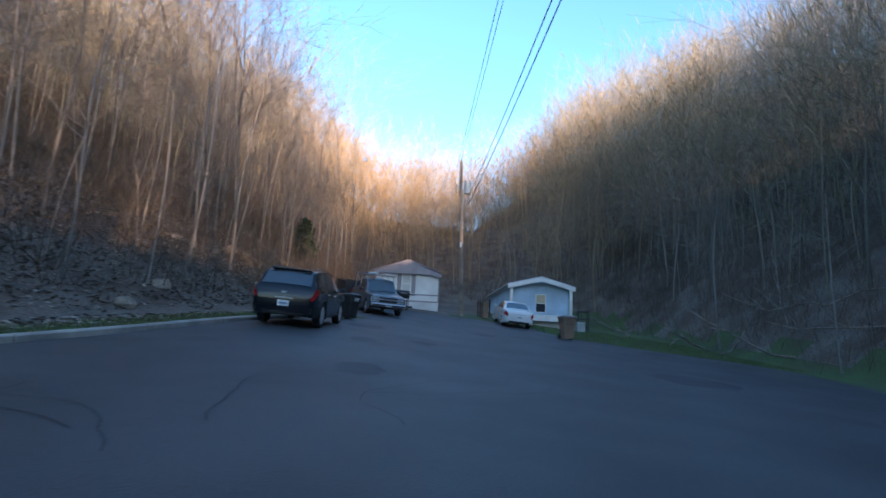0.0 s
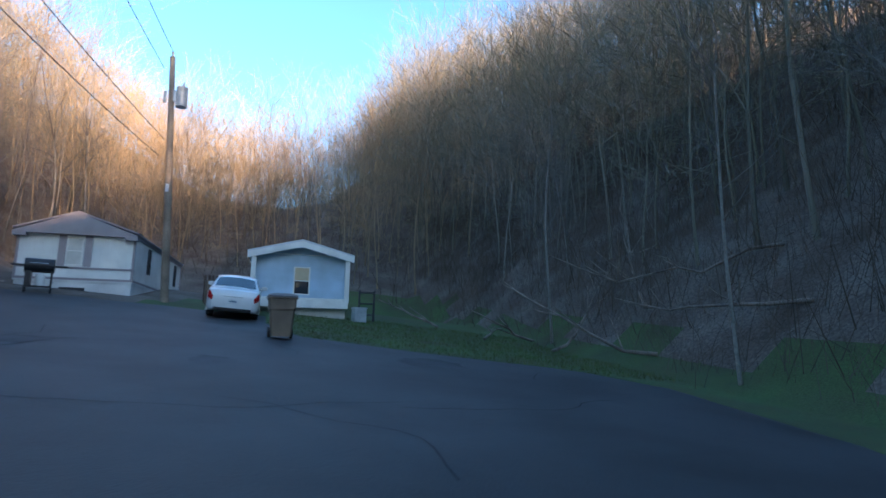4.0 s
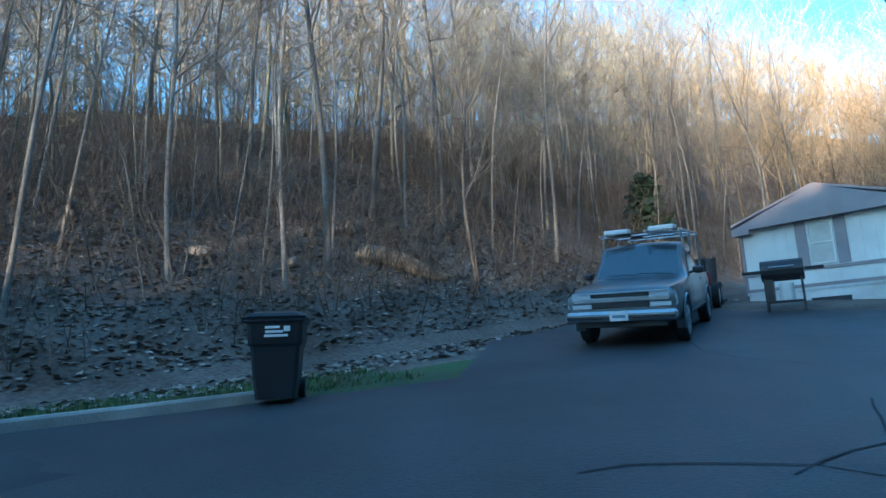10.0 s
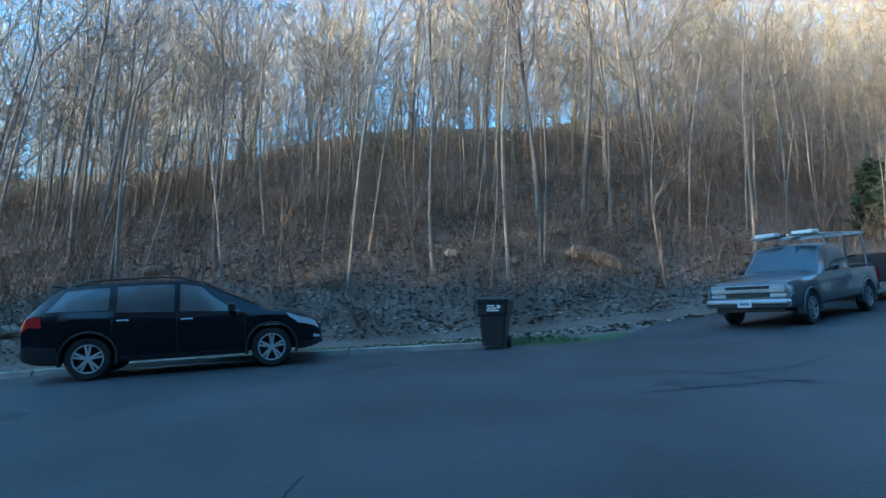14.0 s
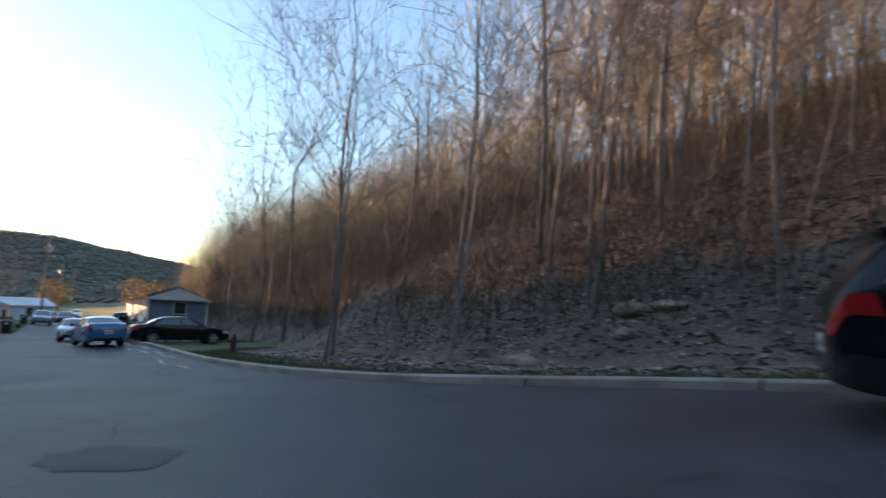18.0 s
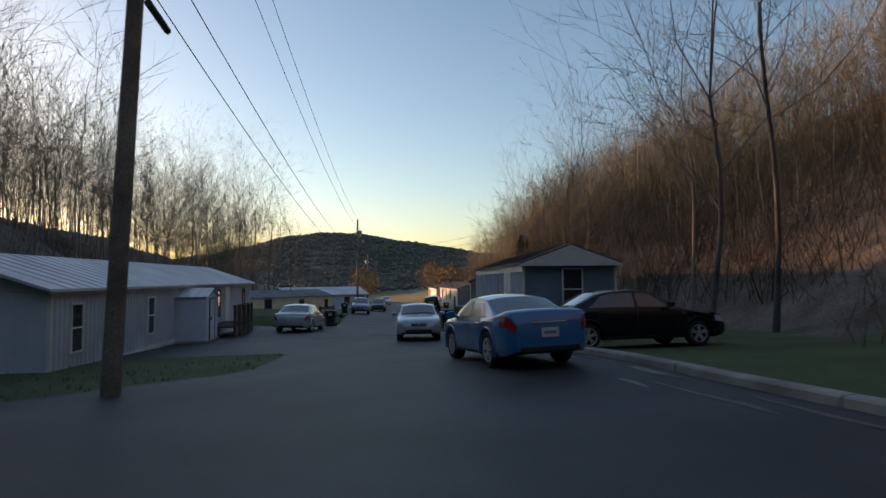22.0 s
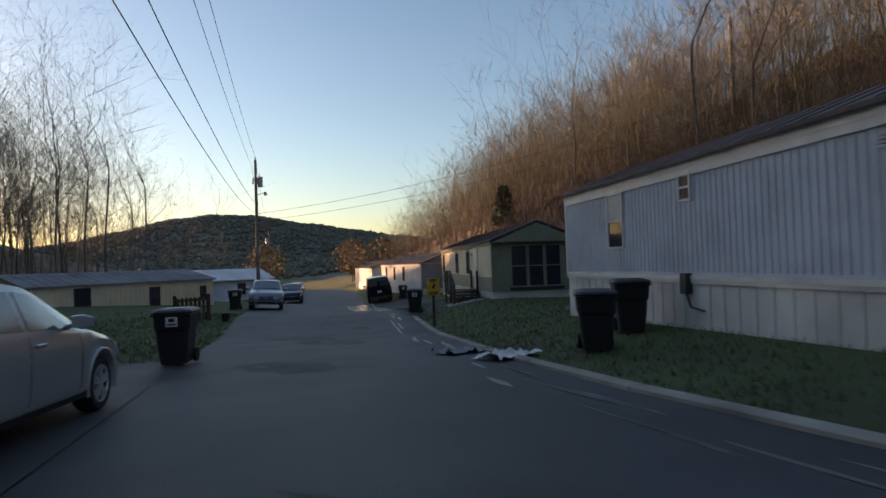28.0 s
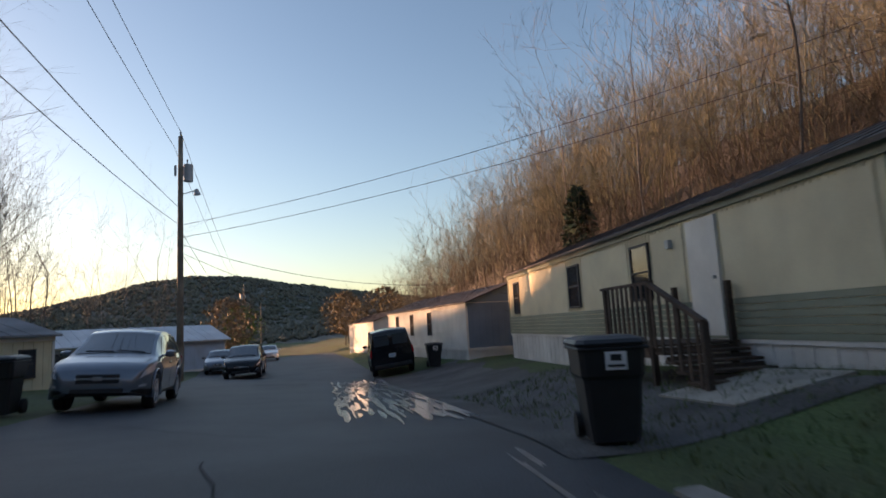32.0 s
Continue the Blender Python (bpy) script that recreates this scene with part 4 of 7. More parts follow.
# pale blue home with white corner posts
h2 = mobile_home(frame_at(3.95, 39.6, 3.62, -0.06, 0.998), 4.0, 12.0, 1.95, 0.52, 1.25, (BLUE_PALE, TRIM_WHITE, SKIRT), "pale blue mobile home with white gable boards and corner posts", ROOF_WHITE, 0.5, 0.2)
gable_boards(h2, 4.0, 1.95, 0.52, 0.5, 0.26, TRIM_WHITE)
for x in (0.02, 3.98):
    part("corner_post", boxed((x, -0.32, 0.80), (0.2, 0.2, 1.85), bevel=0.01), TRIM_WHITE, h2)
f = wall_face("front", 4.0, 12)
window(h2, f, 2.05, 0.18, 0.70, 1.22, TRIM_WHITE, PANE, BLIND_TAN, "white sash window with a tan blind half down")
part("porch_base", boxed((2.0, -0.22, -0.22), (4.1, 0.42, 0.34)), TRIM_WHITE, h2)
bm = bmesh.new()
bar(bm, f, 0.32, 0.46, 0.22, 0.40, 0, 0.06)
part("meter_box", bm, GREY_CAN, h2)

# grey-blue home with the dark porch end
h3m = frame_at(-20.88, -16.4, -0.42, -0.575, -0.818)
h3 = mobile_home(h3m, 3.3, 21.8, 2.30, 0.62, 1.9, (GREYBLUE, TRIM_WHITE, SKIRT), "long grey-blue ribbed mobile home with white skirting and brown roof edge", ROOF_BROWN, 0.3, 0.16, gable_mat=BLUEWALL)
gable_boards(h3, 3.3, 2.30, 0.62, 0.34, 0.10, TRIM_WHITE)
bm = bmesh.new()
loft(bm, [[(x, y, z) for x, z in ((-0.1, 2.2), (3.4, 2.2), (1.65, 2.86))] for y in (-0.33, -0.05)])
bmesh.ops.recalc_face_normals(bm, faces=bm.faces)
part("gable_panel", bm, WHITE_METAL, h3)
f = wall_face("front", 3.3, 21.8)
window(h3, f, 1.75, 0.62, 0.75, 1.5, TRIM_WHITE, PANE)
bm = bmesh.new()
bar(bm, f, 0.0, 3.3, 0.55, 0.62, 0, 0.05)
part("belt_rail", bm, TRIM_WHITE, h3)
f = wall_face("left", 3.3, 21.8)
window(h3, f, 18.7, 0.66, 0.80, 1.34, TRIM_WHITE, PANE, BLIND, "white sash window with a blind half down")
window(h3, f, 15.8, 1.50, 0.42, 0.56, TRIM_WHITE, PANE)
window(h3, f, 7.6, 0.75, 0.7, 1.25, TRIM_WHITE, PANE)
bm = bmesh.new()
bar(bm, f, 4.35, 5.25, 0.02, 2.0, 0.0, 0.05)
door = part("door", bm, WHITE_METAL, h3, "white metal entrance door")
bm = bmesh.new()
cyl(bm, f(5.12, 0.05, 1.0), f(5.12, 0.11, 1.0), 0.03, n=10)
part("door_handle", bm, ALLOY, door)
bm = bmesh.new()
bar(bm, f, 3.3, 4.2, 0.05, 2.15, 0.0, 0.035)
part("entry_panel", bm, WHITE_METAL, h3)
bm = bmesh.new()
bar(bm, f, 0.06, 21.7, 2.0, 2.14, 0.016, 0.04)
part("fascia", bm, TRIM_WHITE, h3)
bm = bmesh.new()
bar(bm, f, 15.72, 15.92, -0.30, 0.10, 0, 0.14)
part("electric_meter", bm, DARK_TRIM, h3)
bm = bmesh.new()
cyl(bm, f(15.82, 0.06, -0.30), f(15.7, 0.07, -0.55), 0.022, n=8)
cyl(bm, f(15.7, 0.07, -0.55), f(15.3, 0.05, -0.6), 0.022, n=8)
part("conduit", bm, DARK_TRIM, h3)
bm = bmesh.new()
for k in range(4):
    bar(bm, f, 11.2, 11.65, 1.72 + k * 0.05, 1.75 + k * 0.05, 0, 0.05)
part("wall_vent", bm, GREY_CAN, h3)

# cream and sage home with the wide front window
h4m = frame_at(-38.85, -41.6, -1.32, -0.62, -0.785)
h4 = mobile_home(h4m, 4.1, 17.6, 2.28, 0.80, 1.9, (CREAM, GREENISH, SKIRT), "cream and sage mobile home with a wide front window", ROOF_BROWN, 0.3, 0.14, 0.56, GREENISH, GREENISH)
bm = bmesh.new()
loft(bm, [[(x, y, z) for x, z in ((-0.1, 2.18), (4.2, 2.18), (2.05, 3.04))] for y in (-0.28, -0.05)])
for k in range(5):
    z = 2.24 + k * 0.15
    w = 2.05 * (1 - k * 0.15 / 0.86)
    box(bm, (2.05, -0.285, z), (2 * w, 0.02, 0.03))
part("gable_panel", bm, GREENISH, h4, "sage lap-sided gable")
f = wall_face("front", 4.1, 17.6)
for a in (1.22, 2.02, 2.82):
    window(h4, f, a, 0.16, 0.75, 1.90, GREENISH, PANE)
bm = bmesh.new()
bar(bm, f, 0.78, 3.28, 0.04, 0.16, 0, 0.14)
part("window_sill", bm, DARK_TRIM, h4)
f = wall_face("left", 4.1, 17.6)
bm = bmesh.new()
bar(bm, f, 3.40, 4.30, 0.02, 2.06, 0.0, 0.05)
door = part("door", bm, TRIM_WHITE, h4, "white entrance door")
bm = bmesh.new()
cyl(bm, f(3.52, 0.05, 1.0), f(3.52, 0.11, 1.0), 0.03, n=10)
part("door_handle", bm, ALLOY, door)
for a, w in ((6.2, 0.85), (10.2, 0.85), (16.4, 0.7)):
    window(h4, f, a, 0.72, w, 1.2, DARK_TRIM, PANE)
for k, (a0, a1) in enumerate(((0.3, 3.3), (4.5, 5.6), (6.8, 9.6), (10.8, 15.8))):
    bm = bmesh.new()
    bar(bm, f, a0, a1, 0.62, 2.04, 0.0, 0.018)
    part("wall_panel", bm, CREAM, h4)
bm = bmesh.new()
box(bm, f(4.9, 0.06, 1.75), (0.1, 0.12, 0.16))
part("porch_lamp", bm, GREY_CAN, h4)

# long white home under a pale metal roof, across the road
hAm = frame_at(-2.54, -19.95, -0.88, -0.49, -0.872)
hA = mobile_home(hAm, 5.0, 22.4, 2.06, 0.85, 1.0, (SHADED_WALL, TRIM_WHITE, SKIRT), "long pale mobile home under a ribbed metal roof", ROOF_WHITE, 0.5, 0.22, gable_mat=GREYBLUE)
f = wall_face("right", 5.0, 22.4)
for a in (1.2, 3.2, 6.2):
    window(hA, f, a, 0.45, 0.62, 1.25, TRIM_WHITE, PANE)
for a in (13.4, 15.0, 20.5):
    window(hA, f, a, 0.45, 0.55, 1.3, DARK_TRIM, PANE)
bm = bmesh.new()
bar(bm, f, 16.2, 17.1, 0.02, 1.98, 0, 0.05)
part("door", bm, TRIM_WHITE, hA, "white entrance door")

# homes further along the lane
hB = mobile_home(frame_at(-23.45, -64.6, -2.62, -0.95, -0.31), 5.0, 11.4, 2.1, 0.62, 1.0, (CREAM, TRIM_WHITE, SKIRT), "low cream mobile home with grey shingled roof", ROOF_GREY, 0.4, 0.3)
f = wall_face("right", 5.0, 11.4)
for a, w, z, h in ((2.6, 0.9, 0.05, 1.9), (7.0, 0.7, 0.5, 1.3), (10.6, 0.5, 0.8, 0.9)):
    window(hB, f, a, z, w, h, DARK_TRIM, PANE)
f = wall_face("back", 5.0, 11.4)
window(hB, f, 2.5, 0.5, 0.9, 1.2, TRIM_WHITE, PANE)
hC = mobile_home(frame_at(-38.6, -88.6, -3.05, -1.0, 0.0), 6.0, 12.4, 2.1, 1.0, 1.6, (BLUE_PALE, TRIM_WHITE, SKIRT), "pale home with a low white metal roof", ROOF_WHITE, 0.8, 0.3)
f = wall_face("right", 6.0, 12.4)
for a in (2, 5, 9):
    window(hC, f, a, 0.5, 0.9, 1.2, DARK_TRIM, PANE)
hD = mobile_home(frame_at(-52.0, -108.0, -4.2, -0.5, -0.866), 5.0, 14.0, 2.2, 0.8, 1.8, (WHITE_METAL, TRIM_WHITE, SKIRT), "white mobile home far down the lane", ROOF_GREY, 0.4, 0.4)
h5 = mobile_home(frame_at(-49.9, -57.9, -1.98, -0.47, -0.88), 4.2, 15.0, 2.02, 0.75, 1.5, (WHITE_METAL, TRIM_WHITE, SKIRT), "white lap-sided mobile home with a slate blue gable end", ROOF_BROWN, 0.3, 0.3, gable_mat=BLUEWALL)
f = wall_face("left", 4.2, 15)
bm = bmesh.new()
for k in range(12):
    bar(bm, f, 0.1, 14.9, 0.04 + k * 0.16, 0.04 + k * 0.16 + 0.13, 0, 0.02)
part("lap_siding", bm, WHITE_METAL, h5)
for a in (5.5, 9.0, 12.5):
    window(h5, f, a, 0.6, 0.7, 1.2, DARK_TRIM, PANE)
h6 = mobile_home(frame_at(-60.5, -77.0, -2.6, -0.50, -0.866), 4.2, 15.0, 2.3, 0.8, 2.4, (WHITE_METAL, TRIM_WHITE, SKIRT), "white mobile home beyond the blue-gabled one", ROOF_BROWN, 0.3, 0.4)

# ---------------------------------------------------------------- porches, shed, ramp


def deck_porch(m, w, d, h, rail, steps_side, label, steps=4, slats=10, pale=False):
    """A timber porch: x along the home's wall, y outwards, top at height h over its origin."""
    p = thing("porch", m, label, "porch")
    n = int(d / 0.14)
    for k in range(n):
        part("deck_board", boxed((w / 2, (k + 0.5) * d / n, h - 0.02), (w, d / n - 0.012, 0.035)), DECK_WOOD, p)
    for x in (0.06, w - 0.06):
        for y in (0.08, d - 0.06):
            part("post", boxed((x, y, (h + rail) / 2 - 0.25), (0.09, 0.09, h + rail + 0.5)), DECK_WOOD, p)
    part("rim_beam", boxed((w / 2, d - 0.02, h - 0.12), (w - 0.2, 0.045, 0.17)), DECK_WOOD, p)
    part("top_rail", boxed((w / 2, d - 0.05, h + rail + 0.02), (w + 0.05, 0.12, 0.045)), DECK_WOOD, p)
    for k in range(slats):
        part("baluster", boxed((0.16 + k * (w - 0.32) / (slats - 1), d + 0.012, h + rail / 2 - 0.04), (0.075, 0.022, rail + 0.12)), DECK_WOOD, p)
    s = -1 if steps_side < 0 else 1
    x0 = 0 if s < 0 else w
    run = 0.28
    for k in range(steps):
        z = h - (k + 1) * h / (steps + 1)
        part("tread", boxed((x0 + s * (k + 0.5) * run, d / 2, z), (run + 0.03, d - 0.1, 0.045)), DECK_WOOD, p)
        part("riser", boxed((x0 + s * (k * run + 0.02), d / 2, z + h / (steps + 1) / 2 - 0.02), (0.025, d - 0.12, h / (steps + 1) - 0.05)), DECK_WOOD, p)
    end = (x0 + s * steps * run, d - 0.04)
    part("newel", boxed((end[0], end[1], rail / 2 + 0.05 - 0.15), (0.09, 0.09, rail + 0.5)), DECK_WOOD, p)
    bm = bmesh.new()
    a, b = Vector((x0, end[1], h + rail)), Vector((end[0], end[1], rail + 0.15))
    mid = (a + b) / 2
    ang = math.atan2(b.z - a.z, b.x - a.x)
    box(bm, mid, ((b - a).length, 0.10, 0.05), Matrix.Rotation(-ang, 4, "Y"))
    part("stair_rail", bm, DECK_WOOD, p)
    for k in range(6):
        q = a + (b - a) * (k + 0.5) / 6
        part("stair_baluster", boxed((q.x, q.y + 0.04, q.z - rail * 0.5), (0.07, 0.02, rail * 0.98)), DECK_WOOD, p)
    return p


def on_wall(home_m, a, out, z):
    """A frame on a home's left wall: x along the wall, y outwards."""
    o = home_m @ Vector((-out, a, 0))
    u = (home_m.to_3x3() @ Vector((-1, 0, 0)))
    return frame_at(o.x, o.y, z, u.x, u.y)


z = ground_at(-25.2, -21.6)
deck_porch(on_wall(h3m, 3.4, 0.04, z), 1.75, 1.1, -0.45 - z, 0.92, 1, "dark timber porch with a slatted rail beside the grey-blue home", 3, 11)
z = ground_at(-40.6, -46.6)
deck_porch(on_wall(h4m, 3.05, 0.05, z), 1.75, 1.5, -1.36 - z, 0.95, -1, "weathered dark timber porch with steps beside the cream home", 5, 9)
o = h4m @ Vector((-0.9, 1.2, 0))
bm = bmesh.new()
ring_top = []
for a, b in ((-1.9, 0.6), (-0.3, 0.6), (-0.3, 2.3), (-1.9, 2.3)):
    v = h4m @ Vector((a, b, 0))
    ring_top.append(Vector((v.x, v.y, ground_at(v.x, v.y) + 0.04)))
loft(bm, [[v - Vector((0, 0, 0.35)) for v in ring_top], ring_top])
bmesh.ops.recalc_face_normals(bm, faces=bm.faces)
pad = tagged(part("concrete_pad", bm, CONCRETE), "pale concrete pad at the foot of the steps", "pad", kind="structure")

shed = thing("garden_shed", Matrix(), "small pale metal garden shed with a ribbed roof and dark-framed door", "shed")
SW, SL = 2.55, 1.95
shed.matrix_world = frame_at(-13.05, -26.3, -1.0, 0.46, 0.888)
for c, s in (((SW / 2, 0.03, 0.86), (SW, 0.06, 1.72)), ((SW / 2, SL - 0.03, 0.86), (SW, 0.06, 1.72)), ((SW - 0.03, SL / 2, 0.86), (0.06, SL - 0.124, 1.72)), ((0.03, SL / 2, 0.86), (0.06, SL - 0.124, 1.72))):
    part("wall", boxed(c, s), GREYBLUE, shed)
for s in (0, 1):
    bm = bmesh.new()
    y1 = -0.1 if s == 0 else SL + 0.1
    panel(bm, [(-0.08, SL / 2, 2.02), (SW + 0.08, SL / 2, 2.02), (SW + 0.08, y1, 1.70), (-0.08, y1, 1.70)], 0.03)
    part("roof", bm, ROOF_WHITE, shed)
    bm = bmesh.new()
    for k in range(9):
        x = 0.05 + k * SW / 8.5
        panel(bm, [(x, SL / 2, 2.05), (x + 0.04, SL / 2, 2.05), (x + 0.04, y1, 1.73), (x, y1, 1.73)], 0.025)
    part("roof_ribs", bm, ROOF_WHITE, shed)
for x in (0.0, SW):
    bm = bmesh.new()
    loft(bm, [[(x + q, y, z) for y, z in ((0, 1.72), (SL, 1.72), (SL / 2, 2.0))] for q in (-0.02, 0.02)])
    part("gable", bm, GREYBLUE, shed)
bm = bmesh.new()
for y in (0.62, 1.44):
    box(bm, (-0.015, y, 0.84), (0.04, 0.06, 1.66))
box(bm, (-0.015, 1.03, 1.64), (0.04, 0.76, 0.05))
part("door_frame", bm, DARK_TRIM, shed)
dr = part("door", boxed((-0.01, 1.03, 0.82), (0.03, 0.74, 1.58)), GREYBLUE, shed)
part("handle", boxed((-0.04, 1.28, 0.85), (0.03, 0.03, 0.14)), DARK_TRIM, dr)
part("base_frame", boxed((SW / 2, SL / 2, 0.02), (SW + 0.1, SL + 0.1, 0.08)), CONCRETE, shed)

# ramp deck by the long white home
o = hAm @ Vector((5.02, 12.2, 0))
u = hAm.to_3x3() @ Vector((1, 0, 0))
z = ground_at(o.x + u.x, o.y + u.y)
ramp = thing("ramp_deck", frame_at(o.x, o.y, z, u.x, u.y), "dark timber ramp deck with a slatted rail beside the white home", "deck")
part("deck", boxed((-1.9, 0.7, 0.45), (3.8, 1.35, 0.06)), DECK_WOOD, ramp)
part("side_boards", boxed((-1.9, 1.36, 0.2), (3.8, 0.03, 0.55)), DECK_WOOD, ramp)
part("top_rail", boxed((-1.9, 1.36, 1.38), (3.9, 0.08, 0.05)), DECK_WOOD, ramp)
for k in range(5):
    part("post", boxed((-k * 0.93 - 0.08, 1.36, 0.68), (0.09, 0.085, 1.36)), DECK_WOOD, ramp)
for k in range(20):
    part("baluster", boxed((-0.18 - k * 0.19, 1.40, 0.92), (0.035, 0.025, 0.86)), DECK_WOOD, ramp)

# ---------------------------------------------------------------- cars


def smoothed(pts, width):
    """A rounded curve through a table of (y, value)."""
    ys, vs = [p[0] for p in pts], [p[1] for p in pts]
    ks = np.linspace(-1, 1, 9)
    ws = np.exp(-2.5 * ks * ks)
    ws /= ws.sum()
    return lambda y: float(np.interp(y + ks * width, ys, vs) @ ws)


class Shell:
    """The outer skin of a car that faces +y: roof line, belt, half width and wheel openings along its length."""

    def __init__(self, L, W, roof, belt, wheel_y, wheel_r, sill=0.24, tumble=0.21, nose=0.62, tail=0.74, soft=0.06):
        h = L / 2
        self.L, self.W, self.h, self.sill, self.tumble, self.wheel_y, self.arch_r = L, W, h, sill, tumble, wheel_y, wheel_r + 0.075
        self.wheel_r = wheel_r
        self.top = smoothed(roof, soft)
        self.beltline = smoothed(belt, 0.2)
        q = W / 2
        self.width = smoothed([(-h, tail * q), (-h + 0.035, (tail + 0.11) * q), (-h + 0.12, 0.93 * q), (-h + 0.35, 0.975 * q), (-h + 0.9, q), (h - 1.2, q), (h - 0.65, 0.98 * q), (h - 0.3, 0.935 * q), (h - 0.12, 0.85 * q), (h - 0.035, (nose + 0.1) * q), (h, nose * q)], 0.02)

    def bottom(self, y):
        b = self.sill + 0.10 * max(0, (abs(y) - self.h + 0.45) / 0.45) ** 2
        for c in self.wheel_y:
            d = self.arch_r**2 - (y - c) ** 2
            if d > 0:
                b = max(b, self.wheel_r + math.sqrt(d))
        return b

    def levels(self, y):
        t = self.top(y)
        b = min(self.beltline(y), t - 0.03)
        return t, b

    def side(self, y, v, s=1, out=0.0):
        """A point on the flank: v from the sill (0) to the belt (1)."""
        t, b = self.levels(y)
        zb = min(self.bottom(y), b - 0.06)
        x = self.width(y) * float(np.interp(v, (0, 0.12, 0.35, 0.6, 0.70, 0.82, 0.94, 1), (0.93, 0.975, 0.997, 1.0, 1.006, 0.99, 0.972, 0.955)))
        return (s * (x + out), y, zb + (b - zb) * v)

    def edge(self, y):
        t, b = self.levels(y)
        k = min(1, (t - b) / 0.42)
        return self.width(y) * (0.955 - self.tumble * k - 0.06 * (1 - k)), t - 0.012 - 0.035 * k

    def glass(self, y, u, s=1, out=0.0):
        """A point on the cabin's side: u from the belt (0) to the roof's edge (1)."""
        t, b = self.levels(y)
        xe, ze = self.edge(y)
        x0 = self.width(y) * 0.955
        return (s * (x0 + (xe - x0) * u**1.15 + out), y, b + (ze - b) * u)

    def over(self, y, k, out=0.0):
        """A point on the upper surface: k from -1 to 1 across."""
        xe, ze = self.edge(y)
        t, _ = self.levels(y)
        return (k * xe, y, ze + (t + 0.012 - ze) * (1 - abs(k) ** 2.4) + out)

    def ring(self, y):
        zb = min(self.bottom(y), self.levels(y)[1] - 0.06)
        half = [(0.74 * self.width(y), y, zb)] + [self.side(y, v) for v in (0, 0.12, 0.35, 0.6, 0.70, 0.82, 0.94, 1)] + [self.glass(y, u) for u in (0.3, 0.65, 1)] + [self.over(y, k) for k in (0.8, 0.4)]
        return half + [self.over(y, 0)] + [(-x, a, z) for x, a, z in half[::-1]]

    def stations(self):
        h = self.h
        ys = list(np.linspace(-h, h, 46)) + [-h + 0.015, -h + 0.04, -h + 0.08, h - 0.015, h - 0.04, h - 0.08]
        for c in self.wheel_y:
            ys += [c + self.arch_r * math.sin(a) for a in np.linspace(-1.5707, 1.5707, 15)] + [c - self.arch_r - 0.006, c + self.arch_r + 0.006]
        ys = sorted(y for y in ys if -h <= y <= h)
        return [y for k, y in enumerate(ys) if k == 0 or y - ys[k - 1] > 0.004]


def sheet(bm, rows):
    """A skin over rows of points."""
    vs = [[bm.verts.new(p) for p in r] for r in rows]
    for a, b in zip(vs, vs[1:]):
        for i in range(len(a) - 1):
            bm.faces.new((a[i], a[i + 1], b[i + 1], b[i]))
    return bm


def thick(bm, by):
    """Gives a skin depth, outwards from its middle line."""
    bmesh.ops.recalc_face_normals(bm, faces=bm.faces)
    c = sum((v.co for v in bm.verts), Vector()) / len(bm.verts)
    bm.normal_update()
    if sum(f.normal.dot(Vector((c.x, c.y * 0.6, c.z - 0.55))) * f.calc_area() for f in bm.faces) < 0:
        bmesh.ops.reverse_faces(bm, faces=bm.faces)
    bmesh.ops.solidify(bm, geom=bm.faces[:], thickness=-by)
    return bm


def creased(ob, angle=38):
    ob.data.set_sharp_from_angle(angle=radians(angle))
    return ob


def flank_patch(sh, s, y0, y1, v0, v1, out=0.004, n=7, skew=0.0):
    """A skin on one flank between two places along the car and two heights; skew leans its upper edge back."""
    bm = bmesh.new()
    sheet(bm, [[sh.side(min(max(y0 + (y1 - y0) * i / (n - 1) - skew * j / 3, -sh.h), sh.h), v0 + (v1 - v0) * j / 3, s, out) for j in range(4)] for i in range(n)])
    return thick(bm, 0.012)


